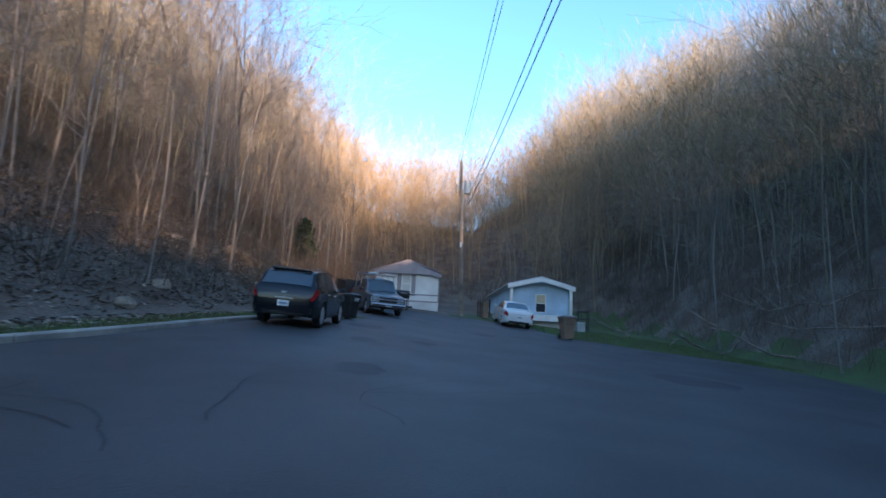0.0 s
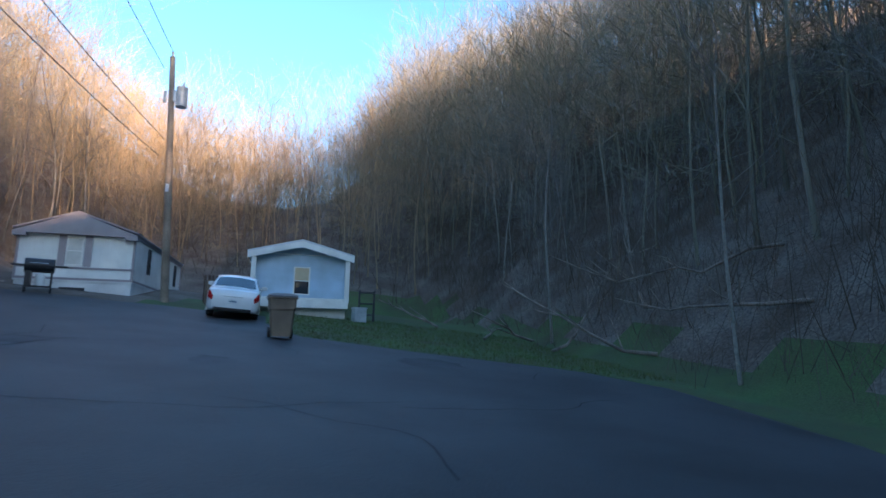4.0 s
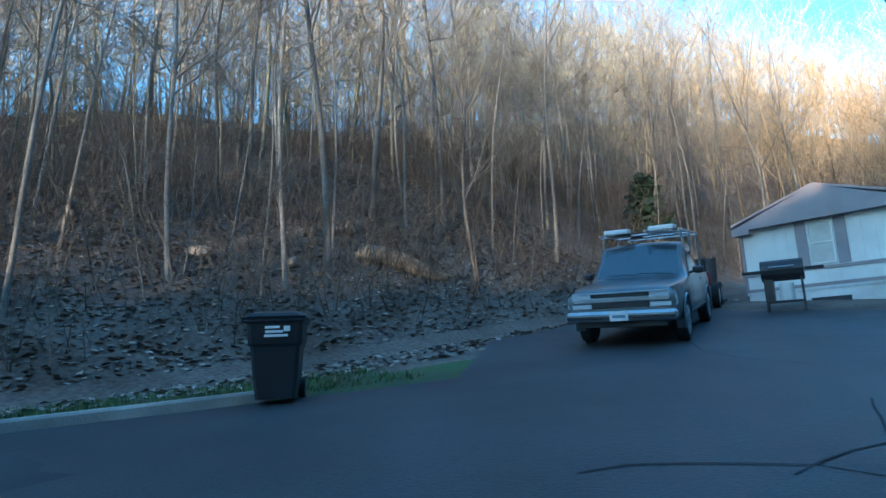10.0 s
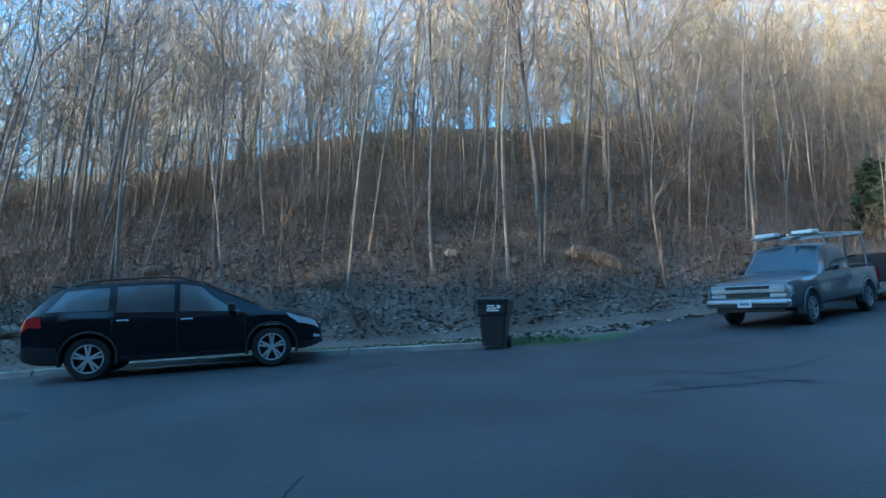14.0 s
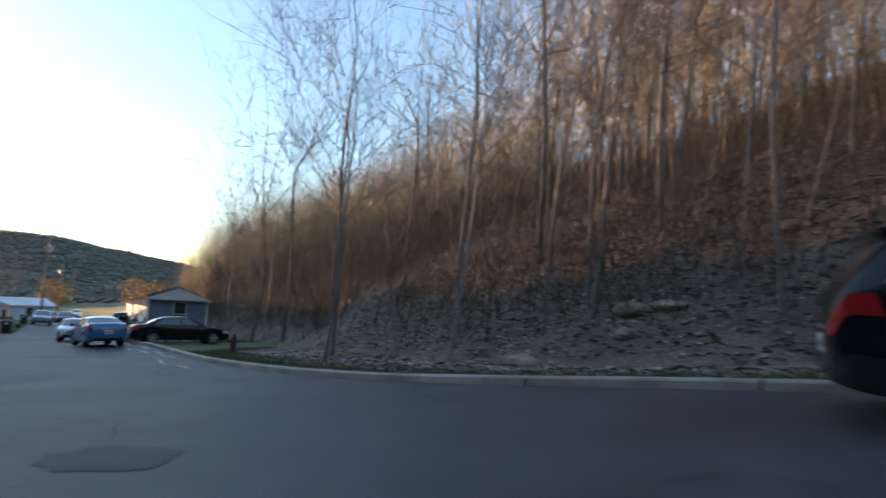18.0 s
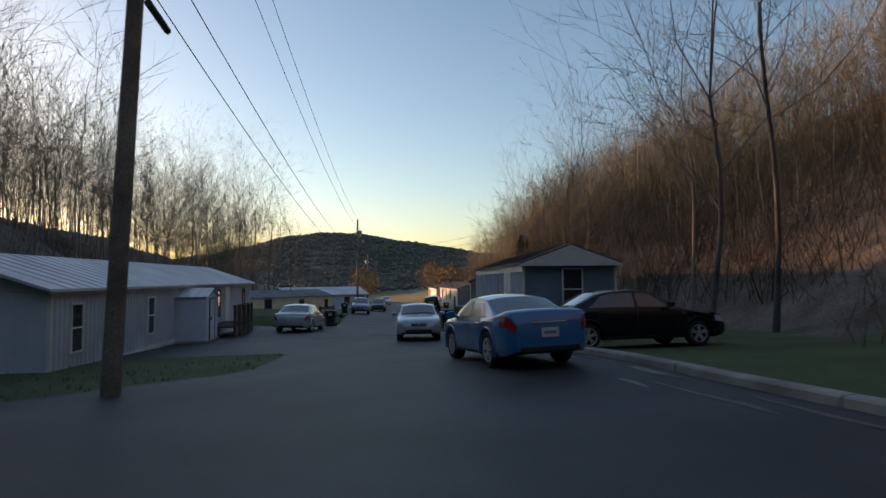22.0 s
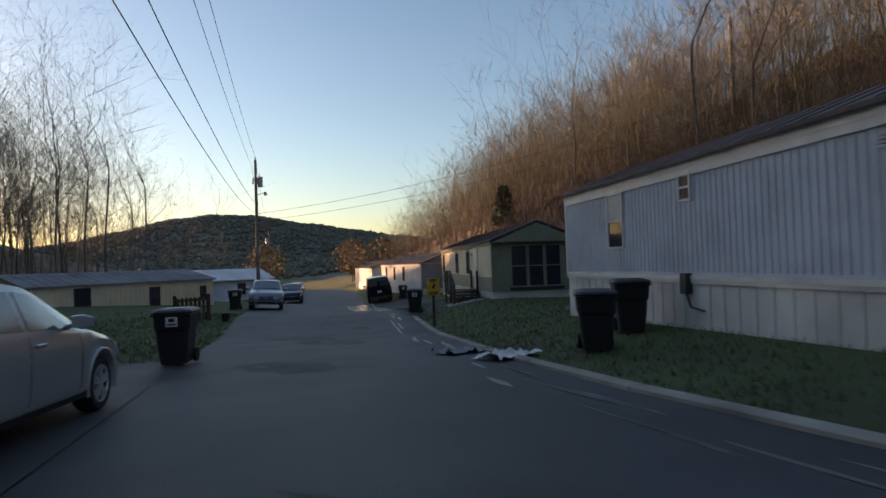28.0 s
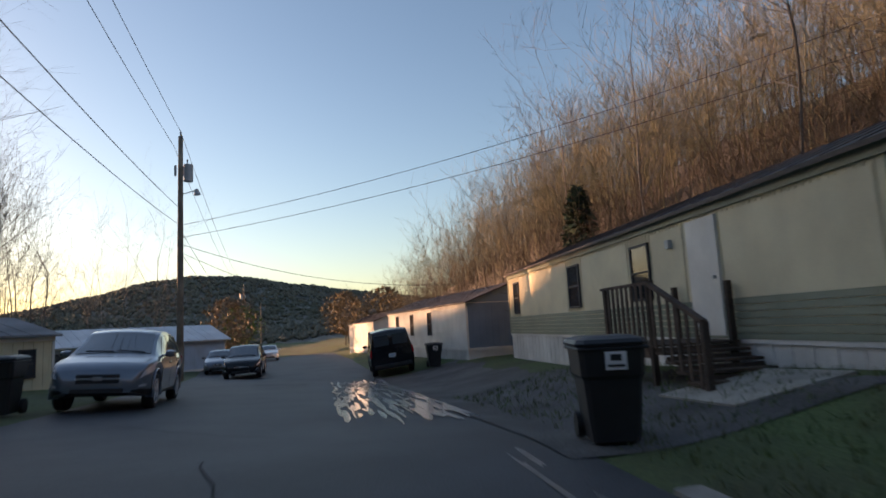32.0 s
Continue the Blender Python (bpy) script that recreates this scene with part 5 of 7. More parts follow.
def wheel_on(c, x, y, r, s, rim_mat, spokes):
    bm = bmesh.new()
    w = 0.11
    prof = [(-w, r * 0.62), (-w, r * 0.93), (-w * 0.72, r), (w * 0.72, r), (w, r * 0.93), (w * 1.02, r * 0.80), (w * 0.9, r * 0.68), (w * 0.2, r * 0.66), (w * 0.15, 0.02)]
    loft(bm, [[(x + s * a, y + b * math.cos(2 * math.pi * k / 28), r + b * math.sin(2 * math.pi * k / 28)) for k in range(28)] for a, b in prof])
    bmesh.ops.recalc_face_normals(bm, faces=bm.faces)
    wh = creased(part("wheel", bm, RUBBER, c, smooth=True))
    bm = bmesh.new()
    for k in range(spokes):
        a = 2 * math.pi * k / spokes + 0.3
        for q in (-0.13, 0.13):
            ca, sa = math.cos(a + q * 0.9), math.sin(a + q * 0.9)
            cb, sb = math.cos(a + q * 1.3), math.sin(a + q * 1.3)
            p0, p1 = Vector((x + s * 0.088, y + r * 0.10 * ca, r + r * 0.10 * sa)), Vector((x + s * 0.100, y + r * 0.66 * cb, r + r * 0.66 * sb))
            d = (p1 - p0).normalized()
            n = d.cross(Vector((1, 0, 0))) * r * 0.055
            o = Vector((s * 0.02, 0, 0))
            loft(bm, [[p0 - n * 1.3 - o, p0 + n * 1.3 - o, p0 + n + o, p0 - n + o], [p1 - n - o, p1 + n - o, p1 + n * 0.8 + o * 0.5, p1 - n * 0.8 + o * 0.5]])
    cyl(bm, (x + s * 0.06, y, r), (x + s * 0.112, y, r), r * 0.17, r * 0.13, 14)
    prof = [(w * 0.80, r * 0.62), (w * 0.98, r * 0.645), (w * 1.0, r * 0.69), (w * 0.86, r * 0.70)]
    rings = [[(x + s * a, y + b * math.cos(2 * math.pi * k / 28), r + b * math.sin(2 * math.pi * k / 28)) for k in range(28)] for a, b in prof]
    loft(bm, rings + [rings[0]], caps=False)
    bmesh.ops.recalc_face_normals(bm, faces=bm.faces)
    part("rim", bm, rim_mat, wh)


def car(m, sh, paint, label, category="car", name="parked_car", windows=(), screens=(), doors=(), lamps=(), boxes=(), glass=None, rim_mat=None, spokes=5, trim=None, handle=None, mirror=None, rails=False, dark_low=True):
    """windows: (y low tail, y high tail, y low nose, y high nose, u0, u1) on each side; screens: (name, y low, y high) front and rear; lamps: patches on the flanks."""
    glass = glass or GLASS
    c = thing(name, m, label, category, "parked vehicles")
    bm = bmesh.new()
    loft(bm, [sh.ring(y) for y in sh.stations()], close=False)
    bmesh.ops.recalc_face_normals(bm, faces=bm.faces)
    creased(part("body", bm, paint, c, smooth=True))
    h, W = sh.h, sh.W
    part("underbody", boxed((0, 0, sh.sill + 0.17), (W * 0.72, sh.L - 0.5, 0.30)), PLASTIC, c)
    for y in sh.wheel_y:
        part("axle_housing", boxed((0, y, sh.wheel_r + 0.16), (W * 0.62, sh.wheel_r * 2.3, sh.wheel_r * 1.1)), PLASTIC, c)
    for s in (-1, 1):
        for a0, a1, b0, b1, u0, u1 in windows:
            bm = bmesh.new()
            rows = []
            for i in range(8):
                row = []
                for j in range(4):
                    u = u0 + (u1 - u0) * j / 3
                    f = j / 3
                    ya, yb = a0 + (a1 - a0) * f, b0 + (b1 - b0) * f
                    row.append(sh.glass(ya + (yb - ya) * i / 7, u, s, 0.001))
                rows.append(row)
            sheet(bm, rows)
            win = creased(part("side_window", thick(bm, 0.006), glass, c, smooth=True))
            if trim:
                vs, fs = [], []
                edge_pts = [rows[i][0] for i in range(8)] + ([] if trim is ALLOY and category == "car" else [rows[7][j] for j in (1, 2, 3)] + [rows[i][3] for i in range(6, -1, -1)])
                tube(vs, fs, [(x + s * 0.006, y, z) for x, y, z in edge_pts], [0.011] * len(edge_pts), 5)
                new("window_trim", mesh_data("window_trim", vs, fs, trim)).parent = win
        for y in doors:
            bm = bmesh.new()
            sheet(bm, [[sh.side(y + d, v, s, 0.0015) for v in np.linspace(0.06, 0.98, 9)] for d in (-0.005, 0.005)])
            part("door_seam", thick(bm, 0.002), PLASTIC, c)
        for y in doors[:-1] if len(doors) > 1 else doors:
            p = sh.side(y + 0.16, 0.86, s)
            part("door_handle", boxed((p[0] + s * 0.018, p[1], p[2]), (0.03, 0.19, 0.032), bevel=0.01), handle or paint, c)
        yd = windows[-1][2] if windows else 0.6
        p = sh.glass(yd - 0.16, 0.10, s)
        bm = bmesh.new()
        cyl(bm, (p[0] - s * 0.02, p[1], p[2] + 0.02), (p[0] + s * 0.10, p[1] - 0.02, p[2] + 0.05), 0.028, 0.02, 8)
        loft(bm, [[(p[0] + s * (0.15 + a * wx), p[1] + dy, p[2] + 0.07 + b * wz) for a, b in ((-1, -0.7), (0, -1), (1, -0.6), (1, 0.6), (0, 1), (-1, 0.8))] for dy, wx, wz in ((-0.055, 0.095, 0.068), (-0.03, 0.105, 0.078), (0.03, 0.085, 0.062), (0.07, 0.045, 0.035))])
        bmesh.ops.recalc_face_normals(bm, faces=bm.faces)
        part("mirror", bm, mirror or paint, c)
        if dark_low:
            y0, y1 = sh.wheel_y[0] + sh.arch_r + 0.03, sh.wheel_y[1] - sh.arch_r - 0.03
            part("sill", flank_patch(sh, s, y0, y1, 0.0, 0.10), PLASTIC, c)
        for y in sh.wheel_y:
            bm = bmesh.new()
            arc = np.linspace(-0.25, math.pi + 0.25, 17)
            sheet(bm, [[(s * (sh.width(y) + o), y + rr * math.cos(a), sh.wheel_r + rr * math.sin(a)) for o, rr in ((-0.16, sh.arch_r - 0.004), (0.004, sh.arch_r - 0.004), (0.008, sh.arch_r + 0.028), (-0.02, sh.arch_r + 0.034))] for a in arc])
            bmesh.ops.recalc_face_normals(bm, faces=bm.faces)
            part("wheel_arch", bm, PLASTIC if category in ("suv", "van") and paint is not PAINT_GREY else paint, c, smooth=True)
            wheel_on(c, s * (sh.width(y) - 0.125), y, sh.wheel_r, s, rim_mat or RIM, spokes)
        if rails:
            y0, y1 = rails
            vs, fs = [], []
            pts = [Vector(sh.over(y, s * 0.86)) + Vector((0, 0, 0.055 if 0.02 < k / 8 < 0.98 else 0.0)) for k, y in enumerate(np.linspace(y0, y1, 9))]
            tube(vs, fs, pts, [0.018] * 9, 6)
            new("roof_rail", mesh_data("roof_rail", vs, fs, PLASTIC)).parent = c
        for nm, y0, y1, v0, v1, mat, *skew in lamps:
            creased(part(nm, flank_patch(sh, s, y0, y1, v0, v1, 0.006, 8, *skew), mat, c, smooth=True))
    for nm, y0, y1 in screens:
        bm = bmesh.new()
        d = 1 if y1 > y0 else -1
        rows = [[tuple(Vector(sh.over(y0 + (y1 - y0) * i / 6, k)) + Vector((0, -0.004 * d, 0.004))) for k in np.linspace(-0.90, 0.90, 9)] for i in range(7)]
        sheet(bm, rows)
        bmesh.ops.recalc_face_normals(bm, faces=bm.faces)
        bm.normal_update()
        if sum(f.normal.z for f in bm.faces) < 0:
            bmesh.ops.reverse_faces(bm, faces=bm.faces)
        bmesh.ops.solidify(bm, geom=bm.faces[:], thickness=-0.006)
        ws = creased(part(nm, bm, glass, c, smooth=True))
        if nm == "windscreen":
            for s0, s1 in ((-0.75, -0.05), (0.0, 0.7)):
                a, b = Vector(sh.over(y0 + (y1 - y0) * 0.04, s0)), Vector(sh.over(y0 + (y1 - y0) * 0.09, s1))
                part("wiper", cyled(a + Vector((0, 0.01, 0.02)), b + Vector((0, 0.01, 0.022)), 0.011, 0.007, 6), PLASTIC, ws)
    for nm, ctr, size, mat, *turn in boxes:
        for s in ((-1, 1) if ctr[0] else (1,)):
            mm = Matrix.Rotation(radians(turn[0] * s), 4, "Z") if turn else None
            part(nm, boxed((s * ctr[0], ctr[1], ctr[2]), size, mm, min(size) * 0.25), mat, c)
    return c


def plate(c, y, z, face):
    """A number plate that carries a plain bar."""
    pl = part("number_plate", boxed((0, y + face * 0.008, z), (0.31, 0.016, 0.155), bevel=0.004), PLATE, c)
    part("plate_bar", boxed((0, y + face * 0.019, z), (0.22, 0.006, 0.05)), BLUEWALL, pl)


def parked(x, y, ux, uy, lift=0.0):
    """A pose on the ground at x, y, facing (ux, uy), tilted with the slope."""
    n = math.hypot(ux, uy)
    ux, uy = ux / n, uy / n
    f = Vector((ux, uy, (ground_at(x + ux * 1.3, y + uy * 1.3) - ground_at(x - ux * 1.3, y - uy * 1.3)) / 2.6)).normalized()
    r = Vector((uy, -ux, (ground_at(x + uy * 0.7, y - ux * 0.7) - ground_at(x - uy * 0.7, y + ux * 0.7)) / 1.4)).normalized()
    u = r.cross(f).normalized()
    r = f.cross(u)
    z = sum(ground_at(x + a * f.x + b * r.x, y + a * f.y + b * r.y) for a in (-1.3, 1.3) for b in (-0.7, 0.7)) / 4
    return Matrix(((r.x, f.x, u.x, x), (r.y, f.y, u.y, y), (r.z, f.z, u.z, z + 0.006 + lift), (0, 0, 0, 1)))


def sedan(m, paint, label, L=4.5, W=1.72, H=1.42, boot=0.66, spokes=5, extra=(), turn_lamp=None, lamp_v=(0.66, 0.93)):
    h, k = L / 2, H / 1.42
    roof = [(-h, 0.72), (-h + 0.03, 0.88), (-h + 0.10, 0.96), (-h + 0.3, 0.99), (-h + boot, 1.0 * k), (-h + boot + 0.66, 1.34 * k), (-h + boot + 1.0, 1.40 * k), (-0.1, H), (0.15, 1.40 * k), (0.38, 1.34 * k), (1.10, 0.97 * k), (1.22, 0.93 * k), (h - 0.55, 0.84), (h - 0.25, 0.775), (h - 0.08, 0.70), (h - 0.02, 0.62), (h, 0.52)]
    belt = [(-h, 0.96), (-h + 0.8, 0.955 * k), (0.4, 0.93 * k), (1.2, 0.90 * k), (h, 0.88)]
    wy = (-h + 0.97, h - 0.88)
    sh = Shell(L, W, roof, belt, wy, 0.305, 0.22)
    ya, yb = -h + boot, 1.08
    windows = [(ya + 0.34, ya + 0.72, -0.16, -0.16, 0.07, 0.86), (-0.09, -0.09, yb - 0.22, 0.30, 0.07, 0.86)]
    lamps = [("tail_lamp", -h + 0.005, -h + 0.30, lamp_v[0], lamp_v[1], RED_LAMP), ("headlamp", h - 0.42, h - 0.035, 0.66, 0.93, CLEAR_LAMP), ("rear_bumper", -h + 0.0, -h + 0.5, 0.13, 0.50, paint), ("front_bumper", h - 0.5, h, 0.13, 0.50, paint)]
    if turn_lamp:
        lamps.append(("turn_lamp", h - 0.50, h - 0.36, 0.62, 0.86, turn_lamp))
    boxes = [("grille", (0, h - 0.012, 0.585), (0.58, 0.05, 0.095), PLASTIC), ("grille_bar", (0, h + 0.014, 0.585), (0.60, 0.016, 0.02), ALLOY), ("badge", (0, h + 0.02, 0.59), (0.10, 0.014, 0.06), ALLOY), ("bumper_intake", (0, h - 0.005, 0.36), (0.95, 0.05, 0.10), PLASTIC), ("boot_garnish", (0, -h + 0.006, 0.76), (0.62, 0.03, 0.035), ALLOY), ("lower_valance", (0, -h + 0.03, 0.34), (W * 0.70, 0.08, 0.10), PLASTIC)]
    c = car(m, sh, paint, label, windows=windows, screens=[("rear_window", ya + 0.07, ya + 0.63), ("windscreen", yb - 0.03, 0.40)], doors=(-h + 1.25, -0.125, 0.93), lamps=lamps, boxes=boxes + list(extra), spokes=spokes)
    plate(c, -h - 0.004, 0.60, -1)
    return c


def crossover(m, paint, label, L=4.8, W=1.9, H=1.70, rails=False, extra=(), wheels=0.36, name="parked_suv", boxy=0.0, spokes=5, third=True):
    h, k = L / 2, H / 1.75
    g = L / 4.8
    roof = [(-h, 0.82 * k), (-h + 0.02, 1.00 * k), (-h + 0.07, 1.14 * k), (-h + 0.14, 1.20 * k), (-h + 0.46 - 0.2 * boxy, 1.60 * k), (-h + 0.60 - 0.2 * boxy, 1.67 * k), (-h + 1.1, 1.72 * k), (-0.5 * g, H), (0.05 * g, 1.735 * k), (0.36 * g, 1.67 * k), (1.30 * g, 1.17 * k), (1.45 * g, 1.11 * k), (h - 0.6, 1.04 * k), (h - 0.3, 0.97 * k), (h - 0.1, 0.86 * k), (h - 0.03, 0.76 * k), (h, 0.60 * k)]
    belt = [(-h, 1.18 * k), (-h + 0.6, 1.16 * k), (-0.4, 1.10 * k), (1.3, 1.05 * k), (h, 1.04 * k)]
    wy = (-h + 1.0 * g, h - 0.90 * g)
    sh = Shell(L, W, roof, belt, wy, wheels, 0.27 + 0.08 * boxy, 0.19 - 0.04 * boxy, 0.64 + 0.1 * boxy, 0.80)
    d1, d2 = -0.98 * g, -0.05 * g
    windows = [(-h + 0.36 - 0.1 * boxy, -h + 0.66 - 0.2 * boxy, d1 - 0.12, d1 - 0.12, 0.10, 0.86), (d1, d1, d2 - 0.045, d2 - 0.045, 0.05, 0.88), (d2 + 0.045, d2 + 0.045, 1.00 * g, 0.34 * g, 0.05, 0.88)]
    lamps = [("tail_lamp", -h + 0.015, -h + 0.34, 0.74, 0.95, RED_LAMP, 0.03), ("headlamp", h - 0.58, h - 0.06, 0.74, 0.93, CLEAR_LAMP, 0.06), ("rear_bumper", -h + 0.0, -h + 0.55, 0.03, 0.36, PLASTIC), ("front_bumper", h - 0.50, h, 0.03, 0.22, PLASTIC), ("fog_lamp", h - 0.17, h - 0.05, 0.32, 0.42, CLEAR_LAMP)]
    zb = 0.60 * k
    boxes = [("grille", (0, h - 0.01, zb + 0.06), (0.74, 0.05, 0.17), PLASTIC), ("grille_bar", (0, h + 0.016, zb + 0.06), (0.76, 0.016, 0.03), ALLOY), ("badge", (0, h + 0.024, zb + 0.06), (0.16, 0.014, 0.07), ALLOY), ("lower_grille", (0, h - 0.005, 0.40), (0.9, 0.05, 0.10), PLASTIC), ("tail_badge", (0, -h - 0.002, 0.98 * k), (0.16, 0.02, 0.05), ALLOY), ("boot_garnish", (0, -h + 0.0, 0.82 * k), (0.5, 0.025, 0.03), ALLOY), ("skid_plate", (0, -h + 0.03, 0.38), (W * 0.62, 0.06, 0.09), PLASTIC)]
    black = paint is PAINT_BLACK
    c = car(m, sh, paint, label, category="suv", name=name, windows=windows, screens=[("rear_window", -h + 0.14, -h + 0.50 - 0.2 * boxy), ("windscreen", 1.30 * g, 0.40 * g)], doors=(d1 - 0.06, d2, 1.06 * g), lamps=lamps, boxes=boxes + list(extra), handle=ALLOY if black else None, mirror=PLASTIC if black else None, rails=(-h + 0.75, 0.2) if rails else False, trim=ALLOY if boxy else None, spokes=spokes)
    part("rear_spoiler", boxed((0, -h + 0.50 - 0.2 * boxy, 1.655 * k), (W * 0.62, 0.20, 0.03), Matrix.Rotation(radians(-8), 4, "X"), 0.01), paint, c)
    plate(c, -h - 0.002, 0.66 * k, -1)
    return c


crossover(parked(-4.58, 18.80, -0.005, 1.0), PAINT_BLACK, "black crossover parked at the kerb below the slope", L=4.8, W=1.80, H=1.64, wheels=0.345, rails=True)
crossover(parked(-3.0, -4.9, -0.50, -0.866), PAINT_BLACK, "dark full-size suv parked beside the road", L=5.2, W=2.0, H=1.88, rails=True, wheels=0.40, boxy=1.0, spokes=6)
crossover(parked(-35.4, -55.5, 0.50, 0.866), PAINT_GREY, "steel grey crossover parked facing up the lane", L=4.6, W=1.84, H=1.66, wheels=0.35)
crossover(parked(-46.8, -71.5, 0.55, 0.83), PAINT_BLACK, "dark suv parked far down the lane")
sedan(parked(3.70, 36.2, -0.08, 0.997), PAINT_WHITE, "white sedan parked beside the pale blue home", H=1.45, lamp_v=(0.62, 0.97))
sedan(parked(-14.0, -9.8, -0.35, -0.937), PAINT_BLUE, "teal blue sedan parked at the roadside", L=4.05, W=1.55, H=1.28)
sedan(parked(-18.6, -10.4, -0.90, 0.43), PAINT_BLACK, "black sedan parked across the drive", L=4.7, W=1.76)
sedan(parked(-19.3, -20.8, 0.54, 0.84), PAINT_SILVER, "silver-white sedan parked facing up the lane", L=4.35, W=1.66, H=1.38, turn_lamp=AMBER)
sedan(parked(-18.9, -31.6, -0.58, -0.815), PAINT_SILVER, "silver sedan parked at the edge of the lane", L=4.8, W=1.82, H=1.46)
sedan(parked(-48.5, -78.0, 0.5, 0.866), PAINT_GREY, "grey sedan parked far down the lane")
sedan(parked(-60, -92, 0.5, 0.866), PAINT_WHITE, "white sedan far down the lane")


def pickup(m, paint, label):
    """A square older pickup with a rack on its roof."""
    roof = [(-2.75, 0.95), (-2.72, 1.12), (-2.66, 1.15), (-0.92, 1.16), (-0.80, 1.18), (-0.66, 1.74), (-0.5, 1.82), (-0.1, 1.85), (0.3, 1.84), (0.46, 1.78), (1.04, 1.18), (1.14, 1.13), (2.3, 1.06), (2.6, 1.02), (2.67, 0.96), (2.70, 0.80)]
    belt = [(-2.75, 1.16), (1.2, 1.11), (2.7, 1.1)]
    sh = Shell(5.45, 1.94, [(y + 0.025, z) for y, z in roof], belt, (-1.72, 1.74), 0.37, 0.42, 0.15, 0.86, 0.86, 0.035)
    lamps = [("headlamp", 2.50, 2.70, 0.66, 0.88, CLEAR_LAMP), ("marker_lamp", 2.50, 2.705, 0.50, 0.62, CLEAR_LAMP), ("tail_lamp", -2.72, -2.62, 0.45, 0.95, RED_LAMP)]
    boxes = [("headlamp_glass", (0.66, 2.725, 0.885), (0.34, 0.04, 0.13), CLEAR_LAMP), ("grille", (0, 2.715, 0.82), (0.98, 0.05, 0.26), PLASTIC), ("grille_bar", (0, 2.745, 0.835), (1.60, 0.03, 0.075), ALLOY), ("grille_frame", (0, 2.745, 0.955), (1.62, 0.03, 0.022), ALLOY), ("turn_lamp", (0.66, 2.722, 0.73), (0.34, 0.04, 0.075), CLEAR_LAMP), ("bumper", (0, 2.79, 0.56), (1.86, 0.17, 0.17), ALLOY), ("bumper_strip", (0, 2.88, 0.545), (1.80, 0.03, 0.05), PLASTIC), ("air_dam", (0, 2.70, 0.42), (1.5, 0.06, 0.12), PLASTIC), ("rear_bumper", (0, -2.80, 0.55), (1.8, 0.14, 0.16), ALLOY)]
    windows = [(-0.62, -0.50, 0.86, 0.36, 0.05, 0.84)]
    c = car(m, sh, paint, label, category="pickup truck", name="parked_pickup", windows=windows, screens=[("rear_window", -0.80, -0.62), ("windscreen", 1.10, 0.50)], doors=(-0.60, 0.98), lamps=lamps, boxes=boxes, rim_mat=STEEL, mirror=PLASTIC, spokes=6)
    plate(c, 2.90, 0.56, 1)
    part("bed_cover", boxed((0, -1.78, 1.19), (1.62, 1.7, 0.06)), PLASTIC, c)
    for y in (-2.3, -0.95, 0.3):
        bm = bmesh.new()
        cyl(bm, (-0.82, y, 2.02), (0.82, y, 2.02), 0.025, n=8)
        for s in (-1, 1):
            cyl(bm, (s * 0.80, y, 1.10 if y < 0 else 1.78), (s * 0.76, y, 2.02), 0.025, n=8)
        part("rack_bar", bm, STEEL, c)
    for s in (-1, 1):
        part("rack_rail", cyled((s * 0.78, -2.35, 2.05), (s * 0.78, 0.62, 2.05), 0.022, n=8), STEEL, c)
    bm = bmesh.new()
    for x in (-0.5, -0.15):
        cyl(bm, (x, -2.2, 2.07), (x, 0.7, 2.07), 0.03, n=8)
    for k in range(9):
        cyl(bm, (-0.5, -2.0 + k * 0.3, 2.07), (-0.15, -2.0 + k * 0.3, 2.07), 0.018, n=6)
    part("ladder", bm, ALLOY, c, "aluminium ladder lying on the rack")
    for x, y in ((0.45, 0.42), (-0.45, 0.45)):
        part("rack_load", boxed((x, y, 2.11), (0.5, 0.34, 0.10), Matrix.Rotation(0.1 * x, 4, "Z"), 0.02), TRIM_WHITE, c)
    part("load_board", boxed((0.35, -0.7, 2.08), (0.28, 2.4, 0.05)), DECK_WOOD, c)
    return c


pickup(parked(-4.10, 32.75, 0.35, -0.937) @ Matrix.Scale(0.97, 4), PAINT_PEWTER, "pewter grey older pickup with a ladder rack over its bed")

# black utility trailer behind the pickup
tm = parked(-6.2, 37.9, 0.35, -0.937)
trailer = thing("utility_trailer", tm, "black utility trailer parked behind the pickup", "trailer")
part("bed", boxed((0, 0, 0.62), (1.7, 3.0, 0.08)), PLASTIC, trailer)
for x in (-0.85, 0.85):
    part("side_panel", boxed((x, 0, 1.0), (0.05, 3.0, 0.70)), PLASTIC, trailer)
for y in (-1.5, 1.5):
    part("end_panel", boxed((0, y, 1.0), (1.64, 0.05, 0.70)), PLASTIC, trailer)
for x in (-0.95, 0.95):
    for y in (-0.4, 0.4):
        w = part("wheel", cyled((x - 0.09, y, 0.33), (x + 0.09, y, 0.33), 0.33, n=20), RUBBER, trailer)
        part("rim", cyled((x - 0.095, y, 0.33), (x + 0.095, y, 0.33), 0.18, n=16), STEEL, w)
part("tongue", boxed((0, 2.1, 0.5), (0.1, 1.2, 0.1)), PLASTIC, trailer)

